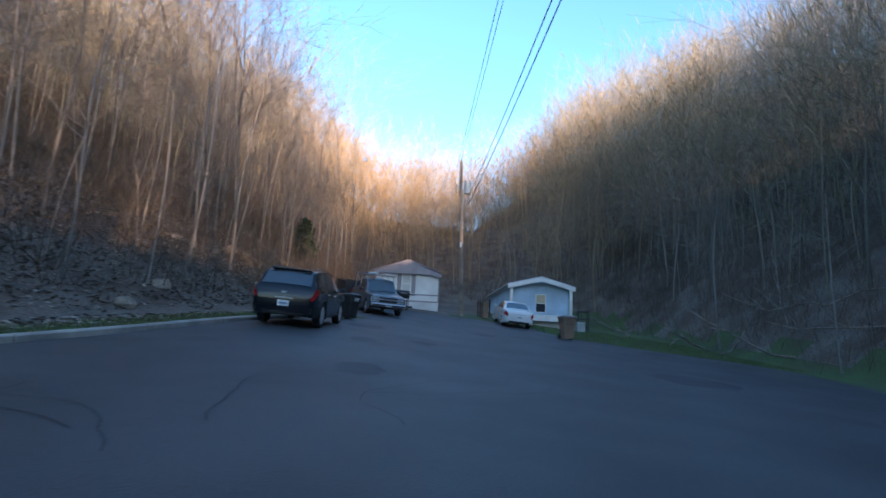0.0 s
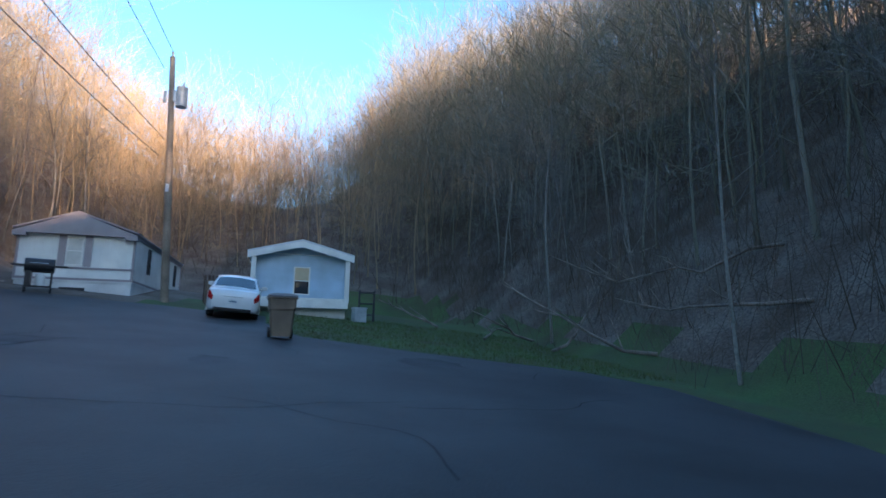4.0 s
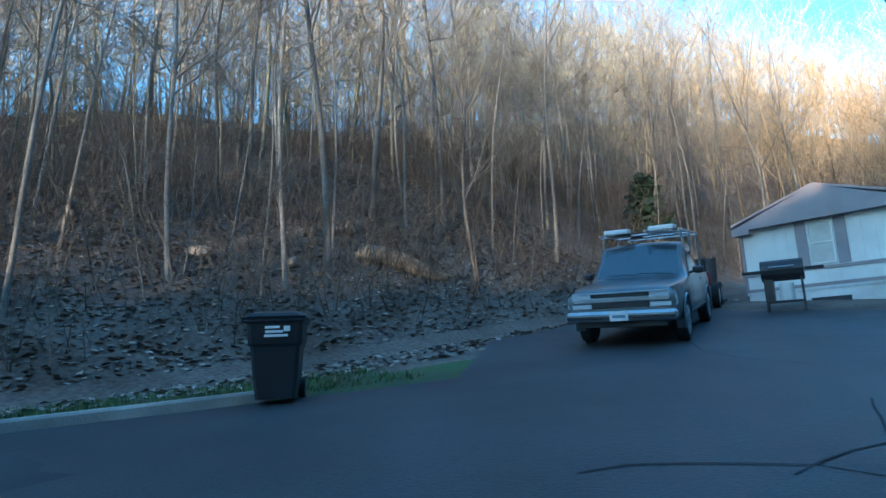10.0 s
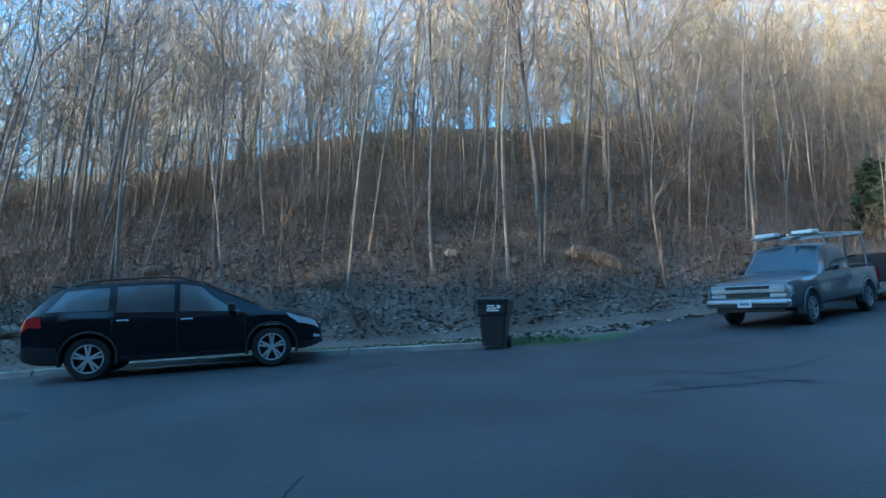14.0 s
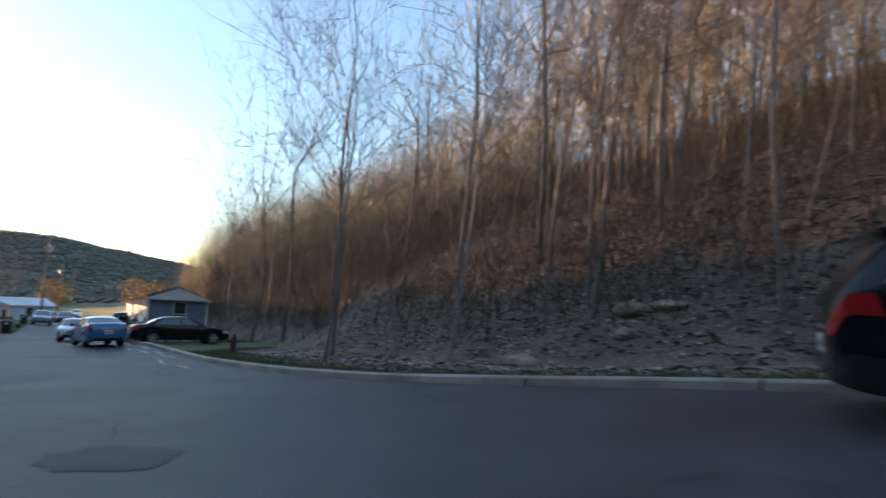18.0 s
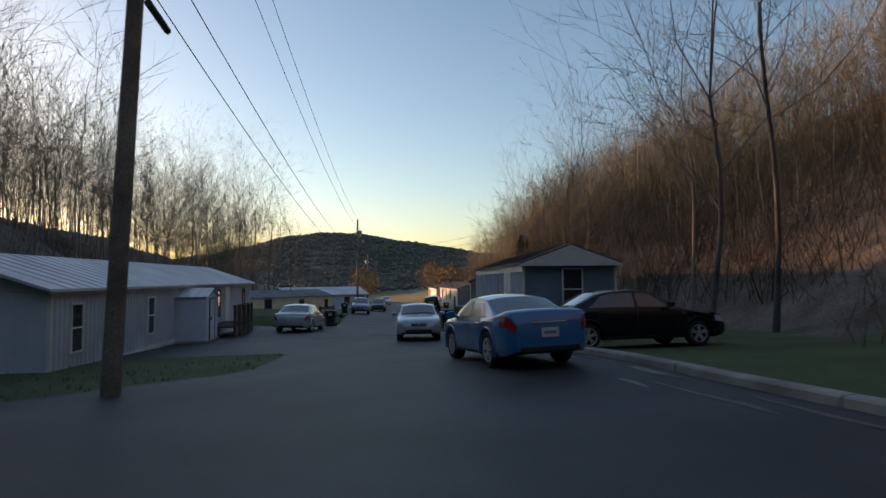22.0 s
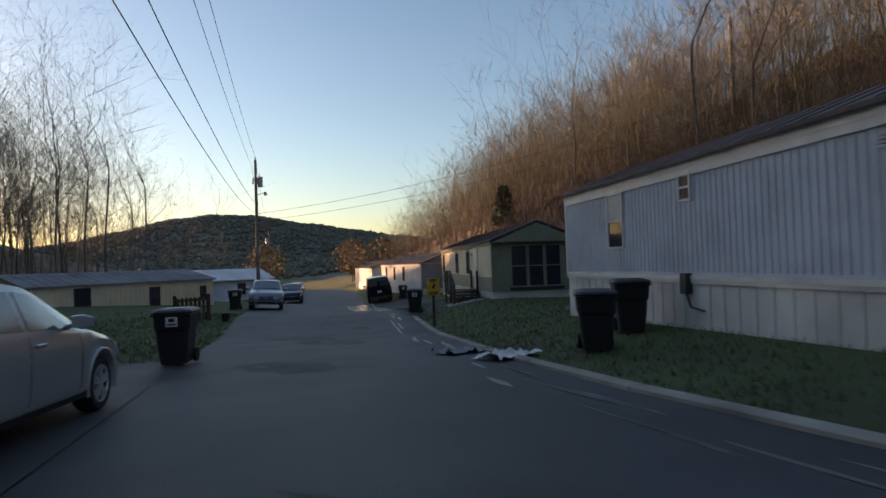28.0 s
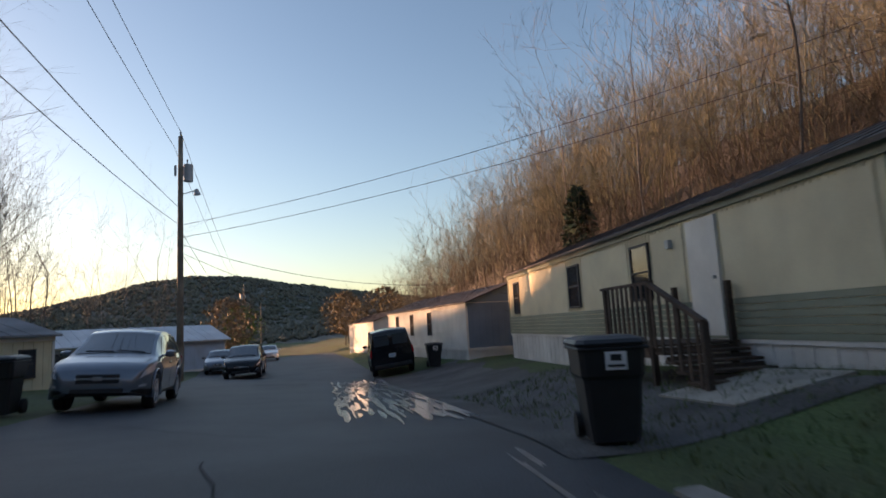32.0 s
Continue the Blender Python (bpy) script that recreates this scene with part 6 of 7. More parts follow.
# black cargo van down the lane
van_shell = Shell(5.1, 1.94, [(-2.55, 1.2), (-2.52, 1.6), (-2.47, 1.95), (-2.38, 2.03), (-1.0, 2.08), (0.6, 2.06), (0.95, 1.96), (1.7, 1.25), (1.85, 1.18), (2.3, 1.02), (2.5, 0.9), (2.55, 0.6)], [(-2.55, 1.24), (2.55, 1.15)], (-1.6, 1.62), 0.35, 0.3, 0.11, 0.7, 0.9)
van = car(parked(-49.9, -63.0, -0.60, -0.80), van_shell, PAINT_BLACK, "black cargo van parked at the roadside", category="van", name="parked_van", windows=[(-2.2, -2.15, -0.3, -0.3, 0.06, 0.85), (-0.2, -0.2, 0.9, 0.9, 0.06, 0.85), (0.98, 0.98, 1.5, 1.02, 0.06, 0.8)], screens=[("windscreen", 1.72, 0.98)], doors=(-0.25, 0.95), lamps=[("tail_lamp", -2.54, -2.42, 0.6, 0.97, RED_LAMP)], boxes=[("rear_bumper", (0, -2.58, 0.46), (1.7, 0.10, 0.16), PLASTIC), ("rear_window_pane", (0.42, -2.53, 1.58), (0.66, 0.03, 0.50), GLASS)])
plate(van, -2.56, 0.9, -1)

# ---------------------------------------------------------------- bins


def wheelie_bin(x, y, ux, uy, mat, label, print_mat=None, size=1.0):
    """A two-wheeled bin whose front faces (ux, uy)."""
    b = thing("wheelie_bin", frame_at(x, y, ground_at(x, y) + 0.01, -ux, -uy) @ Matrix.Scale(size, 4), label, "bin", "wheelie bins")
    bm = bmesh.new()
    secs = [(0.04, 0.22, 0.24), (0.30, 0.25, 0.275), (0.62, 0.275, 0.31), (0.66, 0.30, 0.33), (0.93, 0.315, 0.36)]
    loft(bm, [[(sx * wx, sy * wy + 0.02 * z, z) for sx, sy in ((-1, -0.85), (-0.85, -1), (0.85, -1), (1, -0.85), (1, 0.85), (0.85, 1), (-0.85, 1), (-1, 0.85))] for z, wx, wy in secs])
    bmesh.ops.recalc_face_normals(bm, faces=bm.faces)
    part("bin_body", bm, mat, b)
    bm = bmesh.new()
    loft(bm, [[(sx * wx, sy * wy + 0.02, z) for sx, sy in ((-1, -0.8), (-0.8, -1), (0.8, -1), (1, -0.8), (1, 0.9), (0.9, 1), (-0.9, 1), (-1, 0.9))] for z, wx, wy in ((0.935, 0.335, 0.385), (0.965, 0.345, 0.395), (1.0, 0.32, 0.36), (1.03, 0.22, 0.26))])
    bmesh.ops.recalc_face_normals(bm, faces=bm.faces)
    part("lid", bm, mat if mat is BIN_BLACK else ROOF_GREY, b)
    part("handle", cyled((-0.24, 0.44, 0.98), (0.24, 0.44, 0.98), 0.018, n=8), mat, b)
    for s in (-1, 1):
        part("wheel", cyled((s * 0.22, 0.30, 0.13), (s * 0.29, 0.30, 0.13), 0.13, n=16), RUBBER, b)
    part("rim_band", boxed((0, 0.015, 0.915), (0.675, 0.765, 0.03), bevel=0.01), mat, b)
    if print_mat:
        yf = -0.345
        tag = part("printed_label", boxed((0.02, yf - 0.012, 0.80), (0.20, 0.008, 0.17)), print_mat, b, "white printed label with dark bars")
        part("bar", boxed((0.02, yf - 0.020, 0.83), (0.10, 0.006, 0.06)), mat, tag)
        part("bar", boxed((0.02, yf - 0.020, 0.755), (0.16, 0.006, 0.022)), mat, tag)
    return b


wheelie_bin(5.7, 29.4, 0.1, -1, BIN_BROWN, "brown wheelie bin with a dark lid beside the grass", size=1.12)
bw = wheelie_bin(-4.15, 24.7, 0.85, -0.52, BIN_BLACK, "black wheelie bin with white lettering standing at the kerb", size=1.0)
for k, (z, w) in enumerate(((0.84, 0.16), (0.79, 0.19), (0.745, 0.26))):
    part("lettering_bar", boxed((-0.02 + 0.02 * k, -0.352, z), (w, 0.012, 0.028)), WHITE_PRINT, bw)
part("printed_mark", boxed((0.14, -0.352, 0.82), (0.07, 0.012, 0.06)), WHITE_PRINT, bw)
wheelie_bin(-22.9, -36.3, 0.60, 0.80, BIN_BLACK, "black wheelie bin with a white label by the lane", WHITE_PRINT, 1.05)
wheelie_bin(-27.7, -30.1, 0.82, 0.57, BIN_BLACK, "black wheelie bin on the grass beside the grey-blue home", None, 1.06)
wheelie_bin(-29.6, -30.4, 0.82, 0.57, BIN_BLACK, "black wheelie bin close to the white skirting", None, 1.06)
wheelie_bin(-36.3, -44.0, 0.75, 0.66, BIN_BLACK, "black wheelie bin with a white mark at the drive", WHITE_PRINT, 1.05)
wheelie_bin(-32.9, -54.2, 0.5, 0.86, BIN_BLACK, "black wheelie bin with white label near the cream home", WHITE_PRINT, 1.05)
wheelie_bin(-49.4, -59.5, 0.6, 0.8, BIN_BLACK, "black wheelie bin beside the blue-gabled home", WHITE_PRINT, 1.05)

# ---------------------------------------------------------------- poles and wires


def wire(a, b, sag, label="thin black overhead cable", r=0.012):
    a, b = Vector(a), Vector(b)
    vs, fs = [], []
    n = 18
    pts = [a + (b - a) * (k / n) - Vector((0, 0, 4 * sag * (k / n) * (1 - k / n))) for k in range(n + 1)]
    tube(vs, fs, [tuple(p) for p in pts], [r] * (n + 1), 5)
    return tagged(new("overhead_cable", mesh_data("overhead_cable", vs, fs, WIRE)), label, "cable", "overhead cables")


def pole(x, y, height, label, top_off=(0, 0), can=0, lamp=False):
    z = ground_at(x, y)
    p = thing("utility_pole", Matrix.Translation((x, y, z)), label, "utility pole", "utility poles")
    top = Vector((top_off[0], top_off[1], height))
    vs, fs = [], []
    tube(vs, fs, [(0, 0, -0.3), (top.x * 0.33, top.y * 0.33, height * 0.33), (top.x * 0.66, top.y * 0.66, height * 0.66), tuple(top), (top.x, top.y, height + 0.03)], [0.16, 0.145, 0.125, 0.105, 0.02], 12)
    post = mesh_data("pole_shaft", vs, fs, POLE_WOOD)
    new("pole_shaft", post).parent = p

    def up(h):
        return Vector((top.x * h / height, top.y * h / height, h))

    if can:
        c = up(height - 1.75) + Vector((0.42 * can, -0.1, 0))
        cn = part("transformer", cyled(c - Vector((0, 0, 0.42)), c + Vector((0, 0, 0.42)), 0.22, n=18), GREY_CAN, p)
        part("bushing", cyled(c + Vector((0.05, 0, 0.42)), c + Vector((0.05, 0, 0.68)), 0.035, n=8), GREY_CAN, cn)
        part("bracket", boxed(up(height - 1.7) + Vector((0.15 * can, -0.05, 0)), (0.3, 0.06, 0.5)), STEEL, p)
        o = up(height - 2.0) + Vector((-0.25 * can, 0, 0))
        part("cutout", cyled(o, o + Vector((0, 0, 0.5)), 0.06, n=8), GREY_CAN, p)
    q = up(height - 0.05)
    part("insulator", cyled(q, q + Vector((0, 0, 0.28)), 0.05, n=8), GREY_CAN, p)
    if lamp:
        a = up(height - 2.9)
        part("lamp_arm", cyled(a, a + Vector((-0.65, 0.25, 0.25)), 0.025, n=8), STEEL, p)
        part("lamp_head", cyled(a + Vector((-0.65, 0.25, 0.30)), a + Vector((-0.7, 0.28, 0.02)), 0.09, 0.16, n=12), GREY_CAN, p)
    tg = up(4.6)
    part("marker_tag", boxed(tg + Vector((-0.02, -0.14, 0)), (0.13, 0.02, 0.32)), PLATE, p)
    return Vector((x, y, z)), up


P1, up1 = pole(0.75, 38.75, 10.2, "tall weathered wooden utility pole with a grey transformer", (-0.5, -0.3), can=1)
P2, up2 = pole(-7.5, -12.2, 12.4, "leaning wooden utility pole with transformer and street lamp", (-0.45, 0.3), can=-1, lamp=True)
P3, up3 = pole(-42.2, -69.0, 11.7, "wooden utility pole with transformer and lamp down the lane", (0, 0), can=-1, lamp=True)
P4, up4 = pole(-78.0, -131.0, 11.0, "distant wooden utility pole", (0, 0), can=1)
P5, up5 = pole(-100.0, -165.0, 10.0, "distant wooden utility pole beyond the lane")
P6, up6 = pole(2.8, -20.0, 11.0, "wooden utility pole at the foot of the low bank")
t6 = P6 + up6(11)
t1, t2, t3, t4, t5 = P1 + up1(10.2), P2 + up2(12.4), P3 + up3(11.7), P4 + up4(11), P5 + up5(10)
for a, b, sg in ((t6, t1, 1.0), (t2, t3, 1.2), (t3, t4, 1.2), (t4, t5, 0.8)):
    dn = (b - a).normalized()
    sd = Vector((-dn.y, dn.x, 0))
    wire(a + Vector((0, 0, 0.25)), b + Vector((0, 0, 0.25)), sg)
    wire(a + sd * 0.3 + Vector((0, 0, -0.5)), b + sd * 0.3 + Vector((0, 0, -0.5)), sg)
    wire(a + Vector((0, 0, -4.6)), b + Vector((0, 0, -3.6)), sg * 1.2, r=0.013)
    wire(a + sd * 0.15 + Vector((0, 0, -5.4)), b + sd * 0.15 + Vector((0, 0, -4.3)), sg * 1.3, r=0.012)
P7, up7 = pole(-56.8, -36.8, 7.0, "short wooden service pole in the trees above the homes")
wire(P3 + up3(7.3), (-56.8, -36.8, 10.0), 0.9)
wire(P3 + up3(6.7), (-57.0, -35.6, 9.0), 0.9)
wire(P3 + up3(6.4), h5.matrix_world @ Vector((2, 4, 3.2)), 0.8)
wire(P3 + up3(6.0), h6.matrix_world @ Vector((2, 4, 3.2)), 0.8)
bx = thing("cable_splice_case", Matrix.Translation(P2 + up2(7.0) + Vector((-0.5, -0.9, -0.2))), "black splice case hanging on the cable", "splice case")
part("case", cyled((0.25, 0.45, 0.0), (-0.25, -0.45, -0.08), 0.07, n=10), PLASTIC, bx)

# ---------------------------------------------------------------- small things
z = ground_at(-13.6, -1.0)
hyd = thing("fire_hydrant", Matrix.Translation((-13.6, -1.0, z)), "small weathered red-brown fire hydrant on the verge", "fire hydrant")
part("barrel", cyled((0, 0, -0.05), (0, 0, 0.52), 0.11, 0.10, 14), HYDRANT, hyd)
part("bonnet", cyled((0, 0, 0.52), (0, 0, 0.70), 0.13, 0.04, 14), HYDRANT, hyd)
part("flange", cyled((0, 0, 0.04), (0, 0, 0.08), 0.16, n=14), HYDRANT, hyd)
for s in (-1, 1):
    part("nozzle", cyled((s * 0.08, 0, 0.42), (s * 0.19, 0, 0.42), 0.05, n=10), HYDRANT, hyd)


def kettle_grill(x, y, label, mat, barrel=True, s=1.0):
    g0 = thing("barbecue_grill", Matrix.Translation((x, y, ground_at(x, y))) @ Matrix.Rotation(0.3, 4, "Z") @ Matrix.Scale(s, 4), label, "grill")
    bm = bmesh.new()
    prism(bm, [(0.26 * math.cos(a), 0.92 + 0.24 * math.sin(a)) for a in np.linspace(0, 2 * math.pi, 15)[:-1]], -0.42, 0.42)
    part("drum", bm, mat, g0)
    part("side_shelf", boxed((-0.62, 0, 0.92), (0.36, 0.4, 0.03)), PLASTIC, g0)
    part("side_shelf", boxed((0.62, 0, 0.92), (0.36, 0.4, 0.03)), PLASTIC, g0)
    for a in (-0.36, 0.36):
        for b in (-0.2, 0.2):
            part("leg", boxed((a, b, 0.36), (0.04, 0.04, 0.76)), PLASTIC, g0)
    part("lower_shelf", boxed((0, 0, 0.22), (0.76, 0.42, 0.03)), PLASTIC, g0)
    if barrel:
        part("gas_bottle", cyled((0.05, 0, 0.235), (0.05, 0, 0.62), 0.15, n=14), TRIM_WHITE, g0)
        part("cabinet_side", boxed((-0.28, 0, 0.48), (0.16, 0.4, 0.48)), PLASTIC, g0)
    part("handle", cyled((-0.25, -0.29, 0.98), (0.25, -0.29, 0.98), 0.015, n=8), STEEL, g0)
    return g0


kettle_grill(-3.0, 36.75, "black gas grill standing before the white home", PLASTIC, True, 1.05)
g3 = h3m @ Vector((-0.55, -0.35, 0))
tg = thing("kettle_grill", Matrix.Translation((g3.x, g3.y, ground_at(g3.x, g3.y))), "dark blue portable grill on folding legs by the home's corner", "grill")
bm = bmesh.new()
prism(bm, [(0.19 * math.cos(a), 0.70 + 0.17 * math.sin(a)) for a in np.linspace(0, 2 * math.pi, 15)[:-1]], -0.30, 0.30)
part("drum", bm, BLUE_TARP, tg)
bm = bmesh.new()
for s in (-1, 1):
    for q in (-1, 1):
        cyl(bm, (s * 0.22, q * 0.16, 0.0), (-s * 0.10, q * 0.10, 0.56), 0.012, n=6)
part("folding_legs", bm, STEEL, tg)

# yellow sign board by the road
z = ground_at(-33.2, -39.7)
sg = thing("warning_sign", frame_at(-33.2, -39.7, z, -0.62, -0.78), "orange-yellow children-at-play style warning sign on a wooden post", "sign")
part("post", boxed((0, 0.03, 0.75), (0.09, 0.05, 1.6)), DECK_WOOD, sg)
bd = part("board", boxed((0, -0.012, 1.42), (0.46, 0.02, 0.62), bevel=0.008), YELLOW, sg)
for zz, w, h in ((1.66, 0.26, 0.05), (1.60, 0.20, 0.03), (1.22, 0.34, 0.05), (1.16, 0.28, 0.035)):
    part("lettering_bar", boxed((0, -0.028, zz), (w, 0.008, h)), ROOF_BROWN, bd)
part("pictogram", boxed((0.02, -0.028, 1.44), (0.08, 0.008, 0.18), Matrix.Rotation(0.4, 4, "Y")), PLASTIC, bd)

# fallen log, rocks and sticks on the slope
za, zb = ground_at(-11.8, 30.7), ground_at(-10.0, 32.3)
vs, fs = [], []
tube(vs, fs, [(-12.0, 30.5, za + 0.24), (-11.75, 30.75, za + 0.26), (-11.3, 31.2, za + 0.10), (-10.8, 31.6, (za + zb) / 2 + 0.20), (-10.2, 32.1, zb + 0.18), (-9.9, 32.4, zb + 0.16)], [0.04, 0.24, 0.27, 0.23, 0.18, 0.03], 12)
tagged(new("fallen_log", mesh_data("fallen_log", vs, fs, LOGWOOD)), "pale fallen log lying on the leaf-strewn slope", "log")
r = np.random.default_rng(91)
for k in range(16):
    x, y = r.uniform(-16, -8.5), r.uniform(6, 34)
    if k > 11:
        x, y = r.uniform(-38, -34), r.uniform(-36, -33)
    bm = bmesh.new()
    bmesh.ops.create_icosphere(bm, subdivisions=2, radius=1)
    s = Vector((r.uniform(0.2, 0.5), r.uniform(0.15, 0.4), r.uniform(0.1, 0.25)))
    for v in bm.verts:
        n = 1 + 0.25 * noise.noise(v.co * 1.7 + Vector((k * 3.1, 0, 0)))
        v.co = Vector((v.co.x * s.x * n, v.co.y * s.y * n, v.co.z * s.z * n))
    ob = part("rock", bm, SANDSTONE)
    ob.matrix_world = Matrix.Translation((x, y, ground_at(x, y) + s.z * 0.3)) @ Matrix.Rotation(r.uniform(0, 6), 4, "Z")
    tagged(ob, "weathered sandstone rock half sunk in leaf litter", "rock", "rocks on the slope")


def branch(x, y, turn, ln, label, rise=0.25):
    q = np.random.default_rng(int(x * 7 + y * 13) % 1000)
    vs, fs = [], []
    d = np.array([math.cos(turn), math.sin(turn)])
    pts = []
    for k in range(6):
        p = np.array([x, y]) + d * ln * k / 5 + q.normal(0, 0.05 * ln, 2) * (k > 0)
        pts.append(np.array([p[0], p[1], ground_at(p[0], p[1]) + 0.05 + rise * ln * k / 5 * 0.5]))
    tube(vs, fs, pts, np.linspace(0.07, 0.015, 6), 6)
    for _ in range(5):
        p = pts[q.integers(1, 5)]
        e = p + np.array([*(d * q.uniform(0.2, 0.5) + q.normal(0, 0.3, 2)), q.uniform(0.1, 0.7)]) * ln * 0.4
        tube(vs, fs, [p, (p + e) / 2 + q.normal(0, 0.05, 3), e], [0.03, 0.02, 0.006], 4)
    tagged(new("fallen_branch", mesh_data("fallen_branch", vs, fs, STICKS)), label, "branch", "fallen branches")


for x, y, t, l, rise in ((15.2, 34, 0.6, 4, 0.7), (17, 30, 2.5, 5, 0.9), (13.5, 37, 1.0, 3, 0.3), (19, 26, 2.2, 5, 0.8), (16.5, 38.5, 3.4, 4, 0.6), (12.5, 41.5, 2.4, 3.5, 0.5), (18.5, 33, 1.2, 6, 1.2), (21, 29, 2.8, 6, 1.1)):
    branch(x, y, t, l, "grey fallen branch at the edge of the woods", rise)

# evergreen beside the white home
r = np.random.default_rng(17)


def conifer(x, y, h, label):
    c = thing("evergreen_tree", Matrix.Translation((x, y, ground_at(x, y))), label, "evergreen tree")
    part("trunk", cyled((0, 0, -0.2), (0, 0, h * 0.9), 0.12, 0.03, 8), BARK, c)
    V, F = [], []
    for _ in range(1500):
        k = r.random() ** 0.7
        zz = h * (0.22 + 0.78 * k)
        rad = h * 0.27 * (1 - k) ** 0.75 * r.uniform(0.35, 1.08) + 0.05
        a = r.uniform(0, 6.28)
        p = np.array([rad * math.cos(a), rad * math.sin(a), zz - 0.25 * rad])
        s = r.uniform(0.12, 0.30)
        q = r.normal(0, 1, (3, 3)) * s * np.array([1, 1, 0.6])
        b = len(V)
        V += [p + q[0], p + q[1], p + q[2]]
        F.append((b, b + 1, b + 2))
    ob = mesh_from("foliage", np.array(V), np.array(F), EVERGREEN, c)
    return c


conifer(-11.6, 45.6, 3.4, "small dark green evergreen at the foot of the slope")
conifer(-62.0, -59.0, 4.2, "dark evergreen on the slope behind the homes")

# spring-green and gold shrubs far down the lane
for x, y, h, mat, lab in ((-62, -104, 7, BUDS, "pale budding tree far down the lane"), (-84, -112, 8, shade("gold_buds", (0.20, 0.145, 0.07), 0.85, 0, 0.2, 0.4, 0, 20, 0, island=0.4), "golden budding tree at the bend of the lane"), (-70, -117, 7, shade("fresh_green", (0.12, 0.17, 0.03), 0.8, 0, 0.2, 0.4, 0, 20, 0, island=0.4), "fresh green tree at the bend of the lane"), (-92, -122, 8, BUDS, "budding tree beyond the bend"), (-78, -96, 7, shade("amber_buds", (0.18, 0.14, 0.075), 0.85, 0, 0.2, 0.4, 0, 20, 0, island=0.4), "amber budding tree beside the lane")):
    c = thing("budding_tree", Matrix.Translation((x, y, ground_at(x, y))), lab, "tree")
    (tv, tf), (cv, cf) = bare_tree(int(-x * 3), h, 0.12, 9, 0.2, 0.02, 0.34, 6, fork=0.4)
    new("trunk", mesh_data("trunk", tv, tf, BARK)).parent = c
    new("crown", mesh_data("crown", cv, cf, TWIG)).parent = c
    V = []
    for _ in range(1500):
        a, k = r.uniform(0, 6.28), r.random()
        rad = h * 0.40 * math.sqrt(max(0.02, 1 - (2 * k - 1) ** 2)) * r.uniform(0.45, 1.05) * (1 + 0.25 * math.sin(3 * a + x))
        p = np.array([rad * math.cos(a), rad * math.sin(a), h * (0.2 + 0.78 * k)])
        q = r.normal(0, 1, (3, 3)) * r.uniform(0.08, 0.2)
        V += [p + q[0], p + q[1], p + q[2]]
    mesh_from("foliage", np.array(V), np.arange(len(V)).reshape(-1, 3), mat, c)

# clutter by the homes
def crate(x, y, s, mat, label, name="storage_box", cat="box", turn=0.3):
    ob = thing(name, Matrix.Translation((x, y, ground_at(x, y))) @ Matrix.Rotation(turn, 4, "Z"), label, cat)
    part("body", boxed((0, 0, s[2] / 2 + 0.005), s, bevel=0.02), mat, ob)
    part("lid", boxed((0, 0, s[2] + 0.02), (s[0] + 0.04, s[1] + 0.04, 0.04), bevel=0.01), mat, ob)


crate(8.5, 39.2, (0.55, 0.4, 0.6), GREY_CAN, "grey utility box beside the pale blue home", "utility_box")
crate(2.3, 39.6, (0.4, 0.4, 1.0), BIN_BROWN, "tan bin beside the white home", "storage_bin", "bin")
ck = thing("storage_rack", Matrix.Translation((8.9, 40.2, ground_at(8.9, 40.2))), "dark outdoor rack standing beside the pale blue home", "rack")
for zz in (0.3, 0.8, 1.3):
    part("shelf", boxed((0, 0, zz), (0.7, 0.5, 0.04)), DARK_TRIM, ck)
for x in (-0.33, 0.33):
    for y in (-0.23, 0.23):
        part("upright", boxed((x, y, 0.7), (0.05, 0.05, 1.4)), DARK_TRIM, ck)
pf = thing("picket_gate", Matrix.Translation((1.9, 40.6, ground_at(1.9, 40.6))) @ Matrix.Rotation(0.1, 4, "Z"), "short weathered wooden gate beside the white home", "gate")
for k in range(6):
    part("picket", boxed((k * 0.16, 0, 0.6), (0.09, 0.025, 1.2)), DECK_WOOD, pf)
for zz in (0.3, 0.9):
    part("rail", boxed((0.4, 0.03, zz), (0.95, 0.03, 0.08)), DECK_WOOD, pf)

ac_m = on_wall(h3m, 8.9, 0.5, ground_at(-26.4, -23.6))
ac = thing("air_conditioner", ac_m, "dark outdoor cooling unit beside the grey-blue home", "air conditioner")
part("casing", boxed((0, 0, 0.36), (0.7, 0.6, 0.66), bevel=0.03), DARK_TRIM, ac)
for k in range(7):
    part("louvre", boxed((0, 0.305, 0.14 + k * 0.075), (0.6, 0.015, 0.03)), GREY_CAN, ac)
part("fan_grille", cyled((0, 0, 0.69), (0, 0, 0.715), 0.25, n=16), GREY_CAN, ac)
q = h3m @ Vector((1.9, -0.75, 0))
pal = thing("timber_platform", frame_at(q.x, q.y, ground_at(q.x, q.y), h3m[0][1], h3m[1][1]), "low dark timber platform under the front window", "platform")
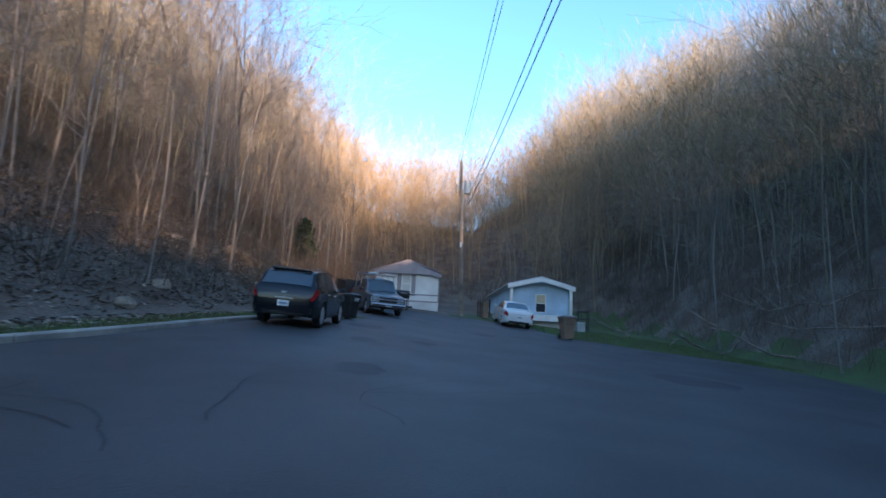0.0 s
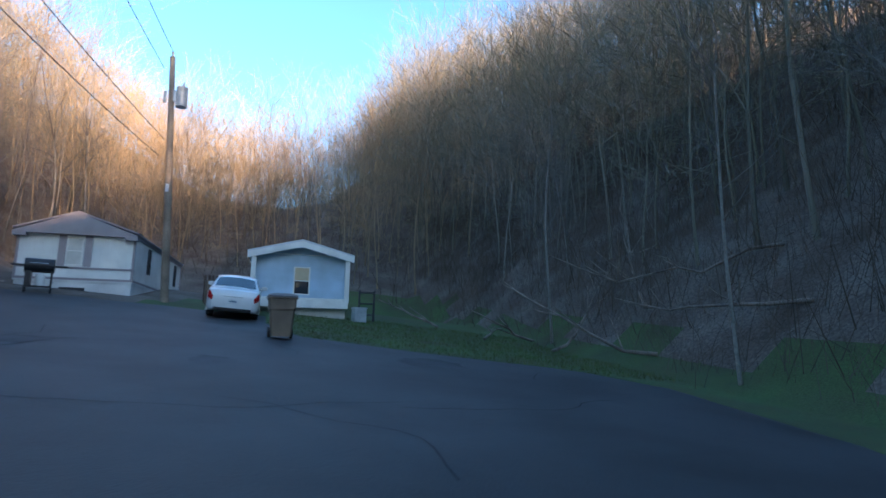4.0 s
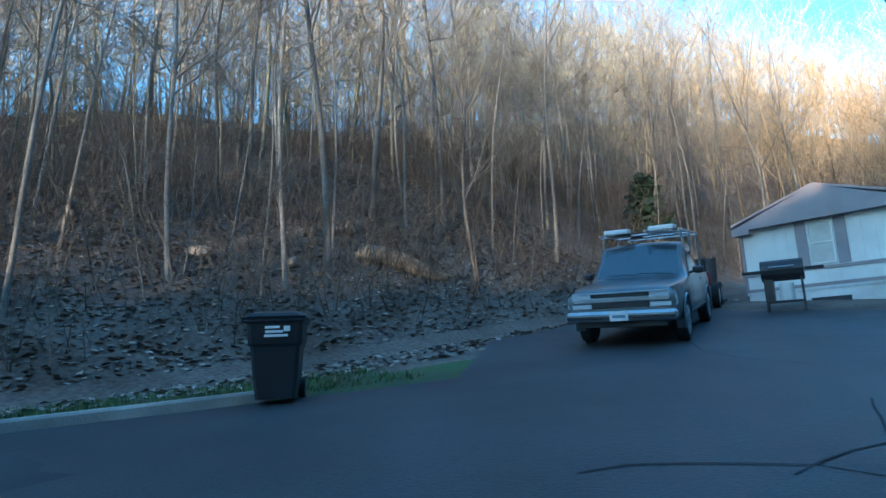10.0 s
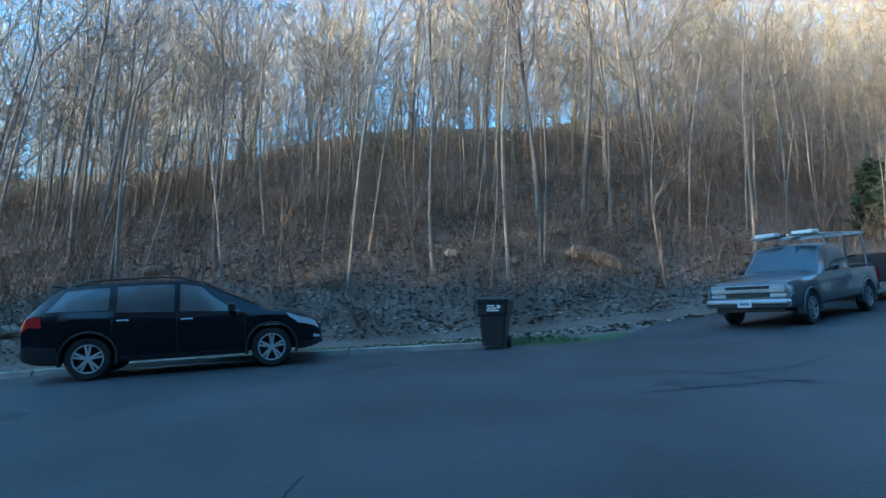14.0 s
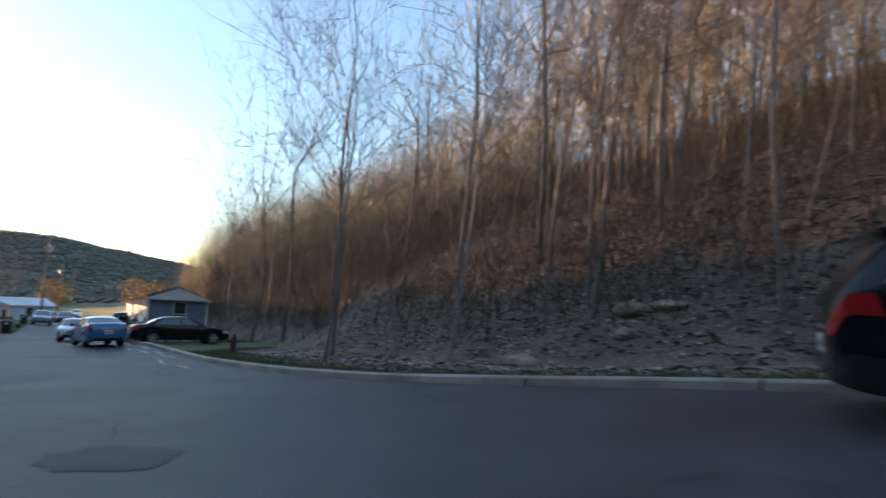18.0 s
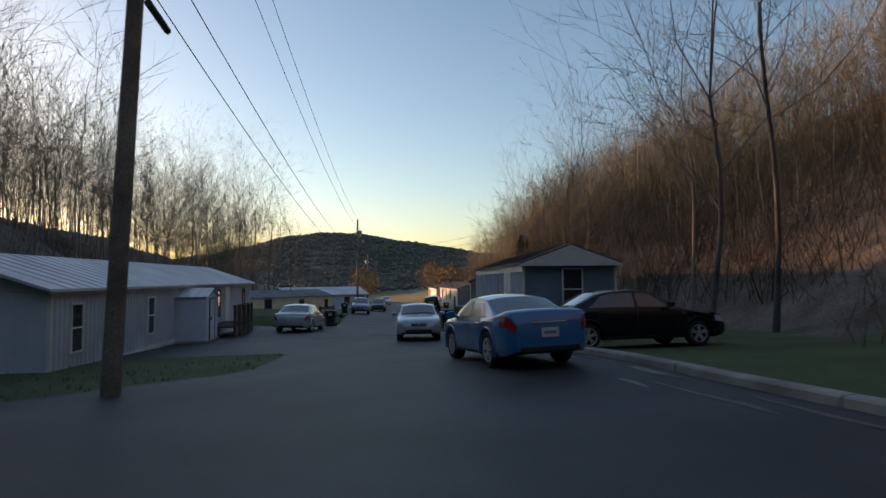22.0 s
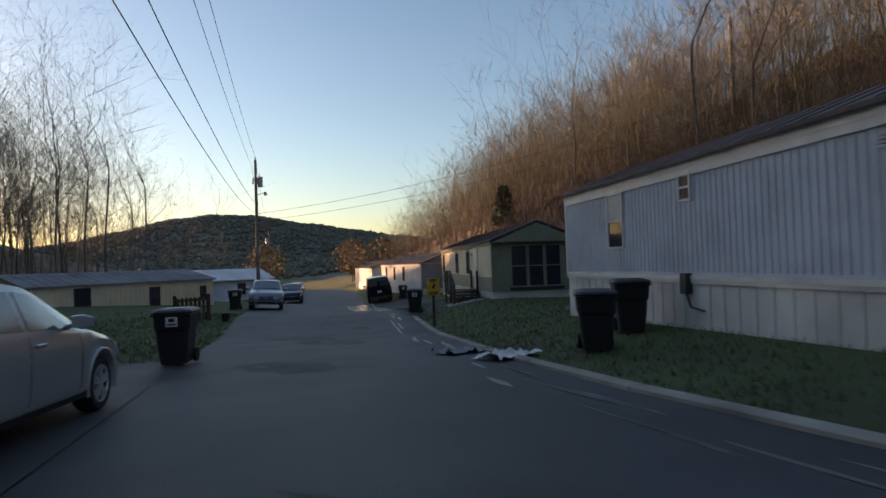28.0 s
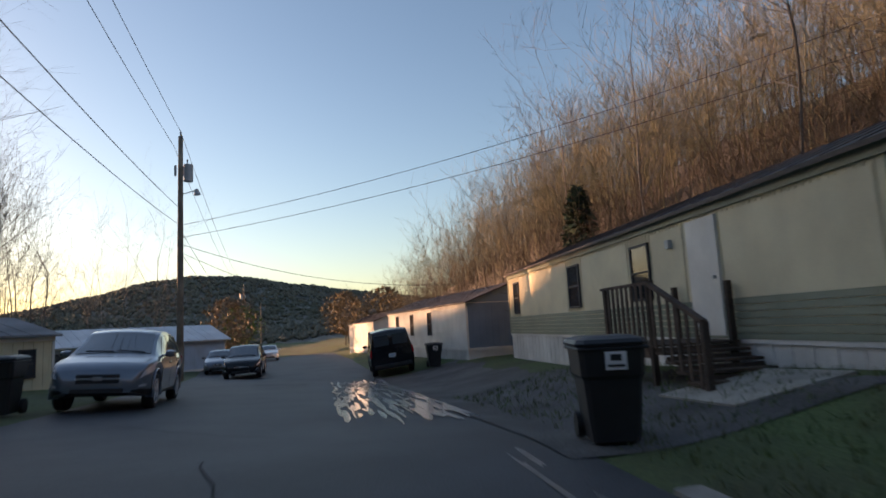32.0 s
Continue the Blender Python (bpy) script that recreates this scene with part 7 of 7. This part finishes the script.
for k in range(6):
    part("board", boxed((-0.75 + k * 0.3, 0, 0.30), (0.28, 0.9, 0.04)), DECK_WOOD, pal)
for x in (-0.8, 0, 0.8):
    part("bearer", boxed((x, 0, 0.14), (0.09, 0.85, 0.27)), DECK_WOOD, pal)
fen = thing("low_fence", frame_at(-27.2, -47.2, ground_at(-28.0, -47.45), 0.316, -0.949), "low dark slatted fence beside the cream-walled low home", "fence")
for k in range(8):
    part("slat", boxed((k * 0.2, 0, 0.5), (0.12, 0.025, 0.9)), DECK_WOOD, fen)
for zz in (0.25, 0.85):
    part("rail", boxed((0.7, 0.03, zz), (1.6, 0.03, 0.08)), DECK_WOOD, fen)
for x in (-0.08, 1.5):
    part("post", boxed((x, 0.06, 0.5), (0.09, 0.09, 1.1)), DECK_WOOD, fen)
for x, y, r0, hh in ((-28.9, -46.9, 0.16, 0.3), (-28.8, -48.3, 0.14, 0.26)):
    pot = thing("plant_pot", Matrix.Translation((x, y, ground_at(x, y))), "small dark plant pot beside the lane", "plant pot")
    part("pot", cyled((0, 0, 0.0), (0, 0, hh), r0 * 0.75, r0, 14), PLASTIC, pot)
    part("rim", cyled((0, 0, hh), (0, 0, hh + 0.03), r0 * 1.08, n=14), PLASTIC, pot)
    part("soil", cyled((0, 0, hh + 0.03), (0, 0, hh + 0.035), r0 * 0.95, n=14), LOGWOOD, pot)

# torn sheeting lying on the verge
r = np.random.default_rng(7)
for x, y, mat, lab in ((-27.2, -32.9, ROOF_GREY, "crumpled grey plastic sheeting on the verge"), (-26.8, -31.4, TRIM_WHITE, "torn white sheeting lying on the verge")):
    nx, ny = 12, 9
    V = []
    for j in range(ny):
        for i in range(nx):
            px, py = x + (i / nx - 0.5) * 1.3 + 0.04 * r.normal(), y + (j / ny - 0.5) * 0.8 + 0.04 * r.normal()
            V.append((px, py, ground_at(px, py) + 0.02 + abs(r.normal()) * 0.06))
    tagged(mesh_from("plastic_sheet", np.array(V), grid_faces(nx, ny), mat, smooth_faces=False), lab, "sheeting", "scraps on the verge")
